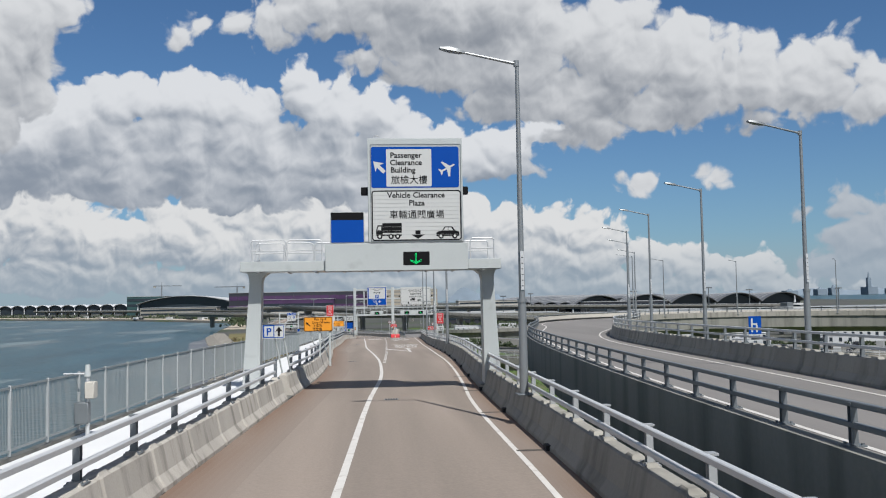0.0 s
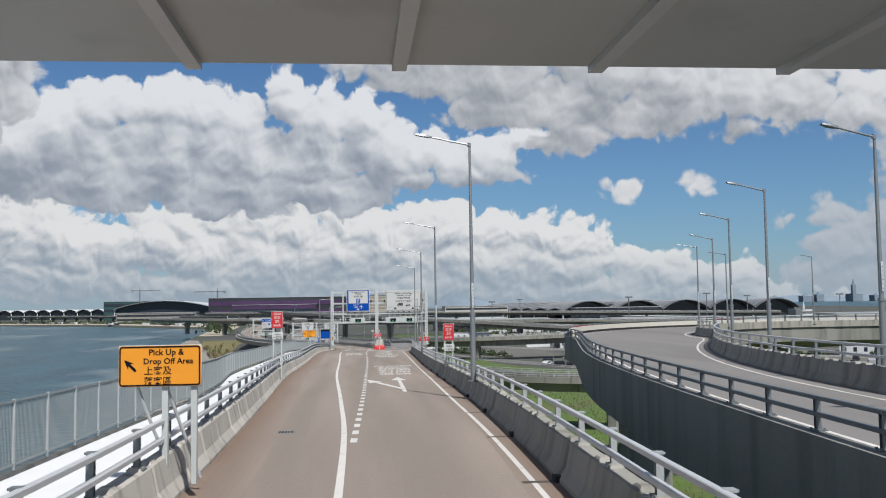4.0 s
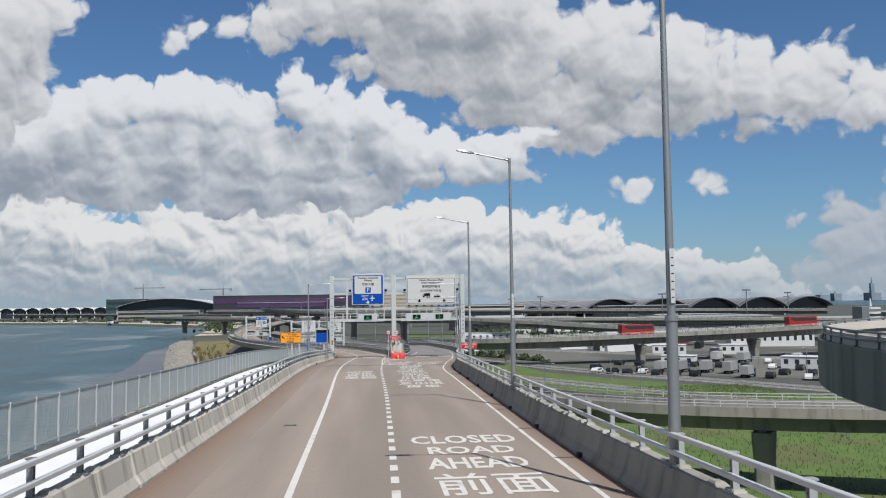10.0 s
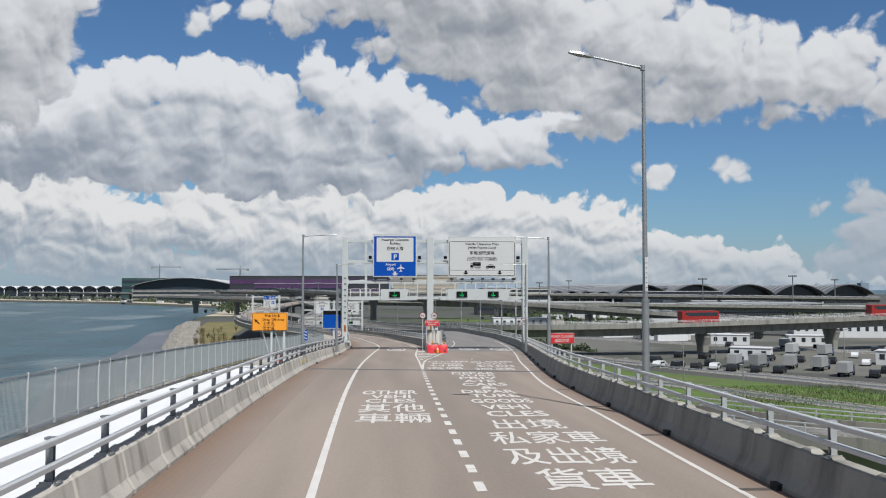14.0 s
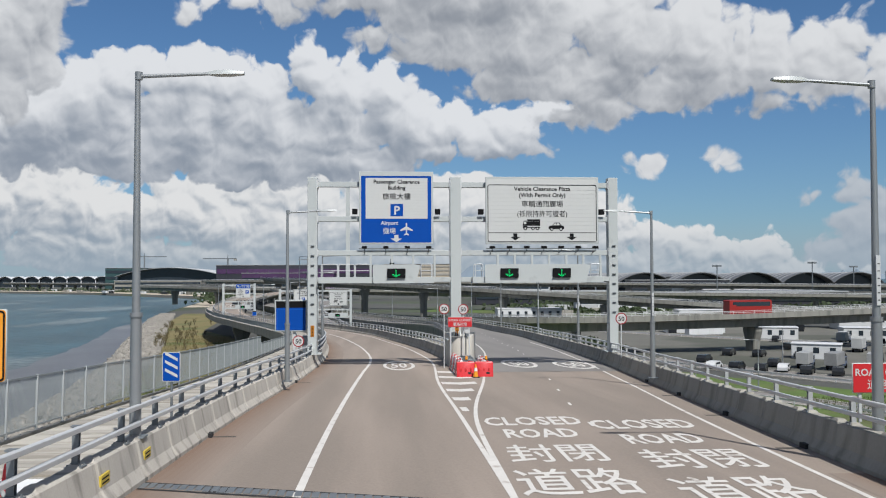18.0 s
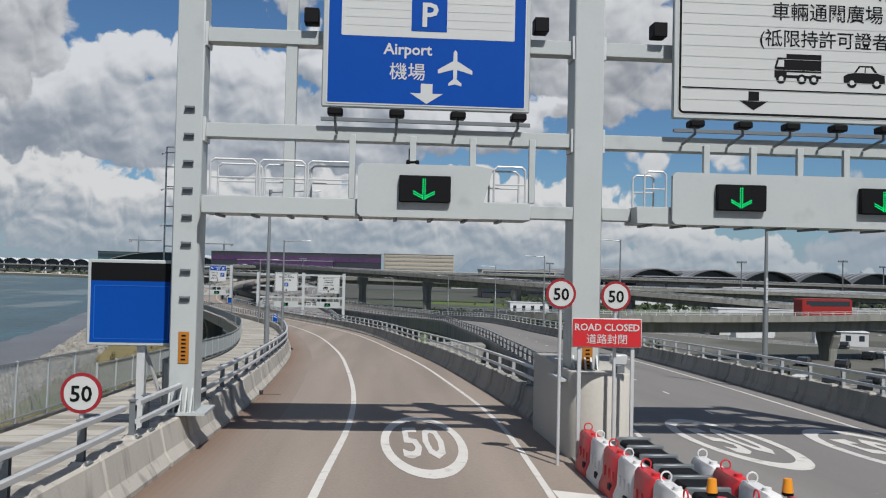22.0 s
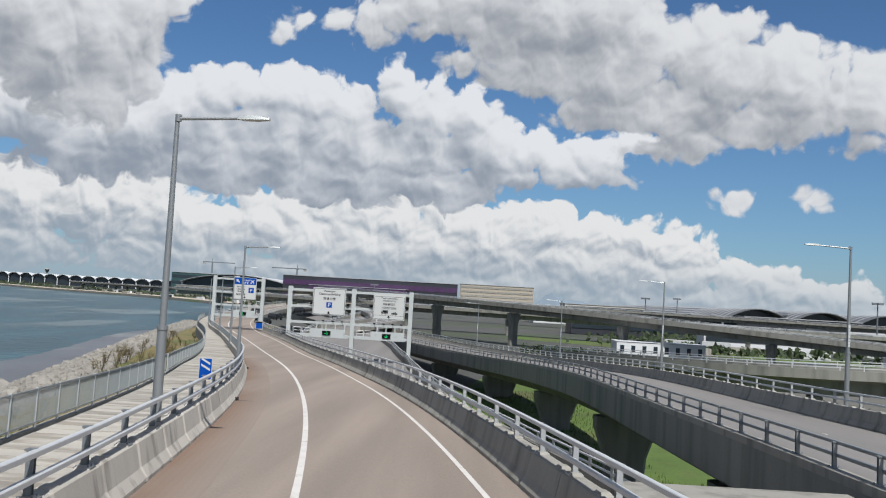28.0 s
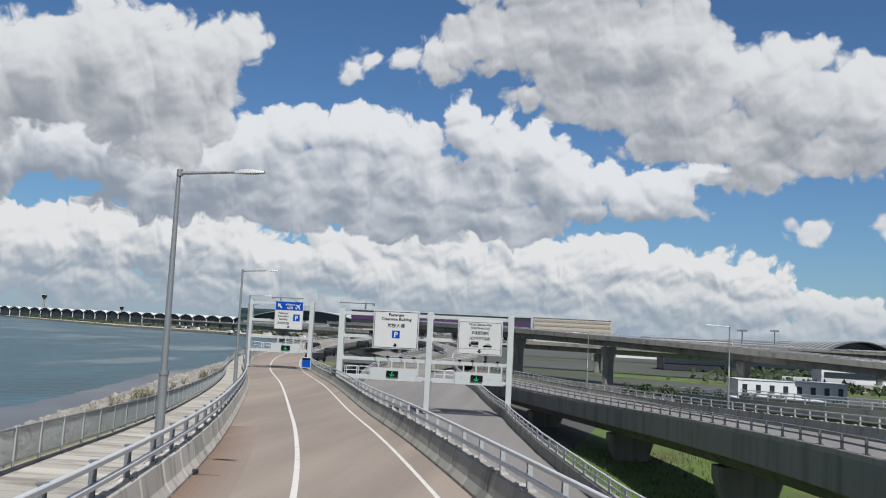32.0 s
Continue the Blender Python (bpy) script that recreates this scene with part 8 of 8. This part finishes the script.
def side_range(a, b, out, z_low, z_high, waves):
    """The terminal's long side: a sloping roof in shallow waves, each with a pale rib, over dark glazing."""
    a, b, out = Vector((*a, 0)), Vector((*b, 0)), Vector((*out, 0))
    t = thing("terminal_range", "long side of the terminal with a sloping waved roof", "terminal building", (*((a + b) / 2)[:2], LAND_Z))
    seg = 8
    for k in range(waves):
        bm = bmesh.new()
        rows = []
        for i in range(seg + 1):
            p = a.lerp(b, (k + i / seg) / waves)
            h = 3.2 * math.sin(math.pi * i / seg) ** 0.8
            rows.append([bm.verts.new(p + Vector((0, 0, z_low + h))), bm.verts.new(p + out * 0.5 + Vector((0, 0, (z_low + z_high) / 2 + 1.5 + h * 0.8))), bm.verts.new(p + out + Vector((0, 0, z_high + h * 0.3)))])
        for r, q in zip(rows[:-1], rows[1:]):
            for j in range(2):
                bm.faces.new((r[j], r[j + 1], q[j + 1], q[j]))
        roof = part("roof_wave", bm, TERMINAL_ROOF, t, world_built=True)
        for s in (0.0, 0.5):
            p = a.lerp(b, (k + s) / waves)
            h = 3.2 * s * 2
            part("roof_rib", sweep([p + Vector((0, 0, z_low + h + 0.3)), p + out * 0.5 + Vector((0, 0, (z_low + z_high) / 2 + 1.8 + h * 0.8)), p + out + Vector((0, 0, z_high + h * 0.3 + 0.3))], [(-0.8, 0), (0.8, 0), (0.8, 0.5), (-0.8, 0.5)]), TERMINAL_RIB, roof, world_built=True)
        p = a.lerp(b, k / waves)
        part("column", tube(p + Vector((0, 0, LAND_Z)), p + Vector((0, 0, z_low)), 0.8, n=8), ROOF_WHITE, t, world_built=True)
    p, q = a + out * 0.12, b + out * 0.12
    part("glass_wall", prism_wall(p, q, LAND_Z, z_low + 0.5), GLASS_DARK, t, world_built=True, smooth=False)


def prism_wall(p, q, z0, z1):
    bm = bmesh.new()
    bm.faces.new([bm.verts.new(c) for c in (Vector((p.x, p.y, z0)), Vector((q.x, q.y, z0)), Vector((q.x, q.y, z1)), Vector((p.x, p.y, z1)))])
    bmesh.ops.solidify(bm, geom=bm.faces[:], thickness=1.5)
    return bm


side_range((158, 1400), (236, 1046), (130, 60), -8.5, 2.0, 9)
arch_roof("concourse", "long airport concourse with a row of white arched roofs", (-1500, 2250), (-490, 1820), 40, 34, -4.5, 5.5, -1.0, ROOF_WHITE, 3)


def block(name, label, x0, y0, x1, y1, z1, mat, bands=0, band_mat=None, cols=0):
    t = thing(name, label, "building", ((x0 + x1) / 2, (y0 + y1) / 2, LAND_Z))
    cx, cy = (x0 + x1) / 2, (y0 + y1) / 2
    h = z1 - LAND_Z
    part("wall", box((x0 - cx, y0 - cy, 0), (x1 - cx, y1 - cy, h), 0.3), mat, t)
    part("roof", box((x0 - cx - 0.6, y0 - cy - 0.6, h), (x1 - cx + 0.6, y1 - cy + 0.6, h + 0.8), 0.1), ROOF_GREY, t)
    for i in range(bands):
        z = h * (i + 0.6) / (bands + 0.4)
        part("window_band", box((x0 - cx + 1, y0 - cy - 0.4, z), (x1 - cx - 1, y0 - cy, z + h / (bands + 0.4) * 0.45), 0.05), band_mat or GLASS_DARK, t)
    for i in range(cols):
        u = x0 - cx + (x1 - x0) * (i + 0.5) / cols
        part("mullion", box((u - 0.5, y0 - cy - 0.8, 0), (u + 0.5, y0 - cy - 0.4, h), 0.05), mat, t)
    return t


block("exhibition_hall", "long dark building with purple screens", -222, 1390, 2, 1440, 15.2, DARK_STEEL, 2, PURPLE, 8)
block("exhibition_hall", "low dark building with purple panels", -180, 1340, -60, 1388, 4.0, PURPLE, 1, GLASS_DARK)
block("car_park", "beige multi-storey block with level bands", 6, 1395, 100, 1450, 16.2, BEIGE, 6, CONCRETE, 0)
block("office_block", "dark teal flat-roofed block", -425, 1575, -360, 1620, 13.5, TEAL, 3)
block("service_block", "low dark service building before the terminal", 60, 720, 150, 740, -10.5, DARK_STEEL, 1, GLASS_DARK)
block("service_block", "low dark service building before the terminal", 170, 690, 262, 712, -11.5, GLASS_DARK, 1, CONCRETE)
block("service_block", "long white canopy roof before the terminal", 110, 650, 270, 662, -12.2, ROOF_WHITE, 1, GLASS_DARK)
block("service_block", "low dark service building before the terminal", 280, 640, 360, 662, -12.0, DARK_STEEL, 2, CONCRETE)
block("service_block", "low dark service building before the terminal", 235, 980, 330, 1000, -5.0, DARK_STEEL, 2, GLASS_DARK)
block("office_block", "low pale block beyond the flyovers", 110, 1150, 190, 1190, -2.0, PALE_CONCRETE, 3)
block("office_block", "low pale block beyond the flyovers", -150, 1080, -60, 1110, -6.0, PALE_CONCRETE, 2)
block("office_block", "long low grey building by the bay", -340, 1330, -230, 1360, -5.0, CONCRETE, 2)
block("office_block", "low white service building", 60, 940, 150, 970, -8.0, WHITE_PANEL, 2)
block("office_block", "low white service building", 210, 760, 300, 790, -9.0, WHITE_PANEL, 2)
block("office_block", "low grey depot building", 330, 620, 420, 660, -9.0, CONCRETE, 2)
block("office_block", "low dark depot building", 180, 640, 260, 670, -10.0, DARK_STEEL, 1)
arch_roof("terminal_hall", "second hall with a shallow curved roof", (-395, 1530), (-225, 1480), 70, 1, 0.0, 13.0, 4.0)


def crane(x, y, h, jib, rz):
    t = thing("tower_crane", "thin tower crane above the buildings", "crane", (x, y, LAND_Z), rz)
    part("mast", box((-1.0, -1.0, 0), (1.0, 1.0, h), 0.1), GALV_DARK, t)
    part("jib", box((-14, -0.6, h), (jib, 0.6, h + 1.4), 0.1), GALV_DARK, t)
    part("apex", tube((0, 0, h), (0, 0, h + 7), 0.7, 0.2, 6), GALV_DARK, t)
    part("counterweight", box((-14, -1.2, h - 2.5), (-10, 1.2, h), 0.1), CONCRETE, t)


crane(-372, 1600, 50, 34, 5)
crane(-235, 1560, 46, 40, 170)


def control_tower(x, y, h, w):
    t = thing("control_tower", "grey airport control tower with a wide glazed cab", "control tower", (x, y, LAND_Z))
    part("shaft", tube((0, 0, 0), (0, 0, h), w * 0.5, w * 0.4, 16), CONCRETE, t)
    part("cab", tube((0, 0, h), (0, 0, h + w * 1.4), w * 0.7, w * 1.15, 16), GLASS_DARK, t)
    part("roof", tube((0, 0, h + w * 1.4), (0, 0, h + w * 1.8), w * 1.2, w * 0.8, 16), CONCRETE, t)


control_tower(-1195, 2400, 44, 6)
control_tower(-1040, 2500, 26, 5)


def lattice_tower(x, y, w, h, mast):
    t = thing("round_tower", "white tower with dark open decks by the sea", "tower", (x, y, LAND_Z))
    part("core", box((-w * 0.55, -w / 2, 0), (-w * 0.15, w / 2, h), 0.2), GALV_DARK, t)
    for i in range(7):
        part("deck", tube((w * 0.2, 0, h * (i + 0.4) / 7), (w * 0.2, 0, h * (i + 0.8) / 7), w * 0.5, n=18), WHITE_PANEL, t)
    part("mast", tube((w * 0.2, 0, h), (w * 0.2, 0, h + mast), w * 0.08, w * 0.03, 8), GALV, t)


lattice_tower(240, 495, 9, 15.5, 4)


def hills(name, label, y, x0, x1, peaks, base):
    bm = bmesh.new()
    n = 60
    rows = []
    for i in range(n + 1):
        x = x0 + (x1 - x0) * i / n
        h = sum(p[2] * math.exp(-((x - p[0]) / p[1]) ** 2) for p in peaks) + noise.noise((x * 0.01, y, 0)) * 6
        rows.append((bm.verts.new((x, y - 30, base)), bm.verts.new((x, y, base + max(0.5, h))), bm.verts.new((x, y + 120, base))))
    for r, q in zip(rows[:-1], rows[1:]):
        for j in range(2):
            bm.faces.new((r[j], q[j], q[j + 1], r[j + 1]))
    tagged(part(name, bm, HILL), label, "hill", kind="structure")


hills("hill", "hazy blue hill far beyond the airport", 4300, 250, 1200, [(430, 60, 62), (560, 90, 42), (900, 80, 18), (1010, 60, 14)], SEA_Z)
hills("far_shore", "low hazy far shore across the sea", 4500, 1500, 3600, [(1900, 150, 30), (2300, 200, 36), (2700, 200, 30), (3100, 220, 34)], SEA_Z)


def chimney(x, y, w, h):
    t = thing("far_tower", "tall hazy tower on the far shore", "tower", (x, y, SEA_Z))
    part("shaft", box((-w / 2, -w / 2, 0), (w / 2, w / 2, h * 0.75), 1.0), HILL, t)
    part("spire", tube((0, 0, h * 0.75), (0, 0, h), w * 0.3, w * 0.1, 8), HILL, t)


chimney(2460, 4250, 18, 112)
for i, (x, w, h) in enumerate(((2260, 50, 42), (2330, 40, 50), (2520, 60, 52), (2640, 50, 40), (2760, 70, 46), (2100, 60, 36))):
    chimney(x, 4350, w, h)


def mast_light(x, y, h):
    t = thing("mast_light", "tall floodlight mast with a crown of lamps", "floodlight mast", (x, y, LAND_Z), group="floodlight masts")
    part("pole", tube((0, 0, 0), (0, 0, h), 0.5, 0.3, 8), GALV_DARK, t)
    for a in range(4):
        part("lamp", box((math.cos(a * 1.57) * 2 - 0.8, math.sin(a * 1.57) * 2 - 0.5, h - 0.6), (math.cos(a * 1.57) * 2 + 0.8, math.sin(a * 1.57) * 2 + 0.5, h + 0.5), 0.1), GALV_DARK, t)


for x, y, h in ((205, 690, 24), (270, 700, 26), (330, 760, 24), (120, 820, 22), (-60, 900, 22), (160, 900, 24), (390, 720, 24)):
    mast_light(x, y, h)


# ---------- growth and clutter along the bay and under the flyovers ----------
def far_trees(way, wide, h, count, seed):
    """A broken belt of far trees and bushes as many leaf clumps in one object."""
    rnd = random.Random(seed)
    verts, polys = [], []
    pts = resample([Vector((x, y, 0)) for x, y in way], 4.0)
    for k in range(count):
        p, d = pts[rnd.randrange(len(pts))]
        tall = h * max(0.15, 0.6 + 0.9 * noise.noise((p.x * 0.02, p.y * 0.02, seed)))
        c = Vector((p.x + rnd.gauss(0, wide), p.y + rnd.gauss(0, wide), LAND_Z + tall * rnd.random() ** 0.7))
        m = Matrix.Translation(c) @ Euler((rnd.uniform(0, 6), rnd.uniform(0, 6), 0)).to_matrix().to_4x4()
        o, r = len(verts), rnd.uniform(0.7, 1.7)
        verts += [m @ Vector(q) for q in ((-r, 0, 0), (0, -r * 0.7, 0.2), (r, 0, 0), (0, r * 0.7, 0.2))]
        polys.append((o, o + 1, o + 2, o + 3))
    me = bpy.data.meshes.new("tree_belt")
    me.from_pydata(verts, [], polys)
    me.materials.append(SHRUB)
    tagged(new("tree_belt", me), "broken belt of dark green trees and bushes far off", "trees", kind="stuff")


far_trees([(-1000, 1985), (-560, 1470), (-360, 1330), (-160, 1060), (-110, 760)], 7, 7, 2600, 3)
far_trees([(60, 600), (150, 560), (260, 540), (380, 520)], 6, 6, 1500, 5)
far_trees([(100, 700), (240, 640), (380, 600)], 8, 7, 1500, 6)


def container(x, y, rz, mat, label):
    t = thing("container", label, "container", (x, y, LAND_Z + 0.05), rz, "yard containers")
    part("body", box((-6, -1.2, 0), (6, 1.2, 2.6), 0.05), mat, t)
    for s in (-1, 1):
        part("door", box((6.0, s * 0.6 - 0.55, 0.1), (6.05, s * 0.6 + 0.55, 2.5), 0.01), mat, t)
    for i in range(9):
        part("rib", box((-5.6 + i * 1.35, -1.24, 0.15), (-5.3 + i * 1.35, -1.2, 2.45)), mat, t)


def container_rows():
    rnd = random.Random(31)
    kinds = ((WHITE_PANEL, "white steel container standing in the yard"), (CONCRETE, "grey steel container standing in the yard"), (CAR_DARK, "dark steel container standing in the yard"), (COACH_RED, "dark red steel container standing in the yard"))
    for i in range(34):
        mat, label = kinds[0 if rnd.random() < 0.35 else rnd.choice((1, 1, 2, 2, 3))]
        container(rnd.uniform(70, 330), rnd.uniform(395, 640), rnd.choice((-25, -20, 65, 10)) + rnd.uniform(-4, 4), mat, label)
    for i in range(26):
        s = rnd.random()
        mat, label = kinds[0 if rnd.random() < 0.5 else rnd.choice((1, 1, 2))]
        container(-640 + 500 * s + rnd.uniform(-15, 15), 1590 - 560 * s + rnd.uniform(-15, 15), rnd.uniform(-60, -40), mat, label)


container_rows()
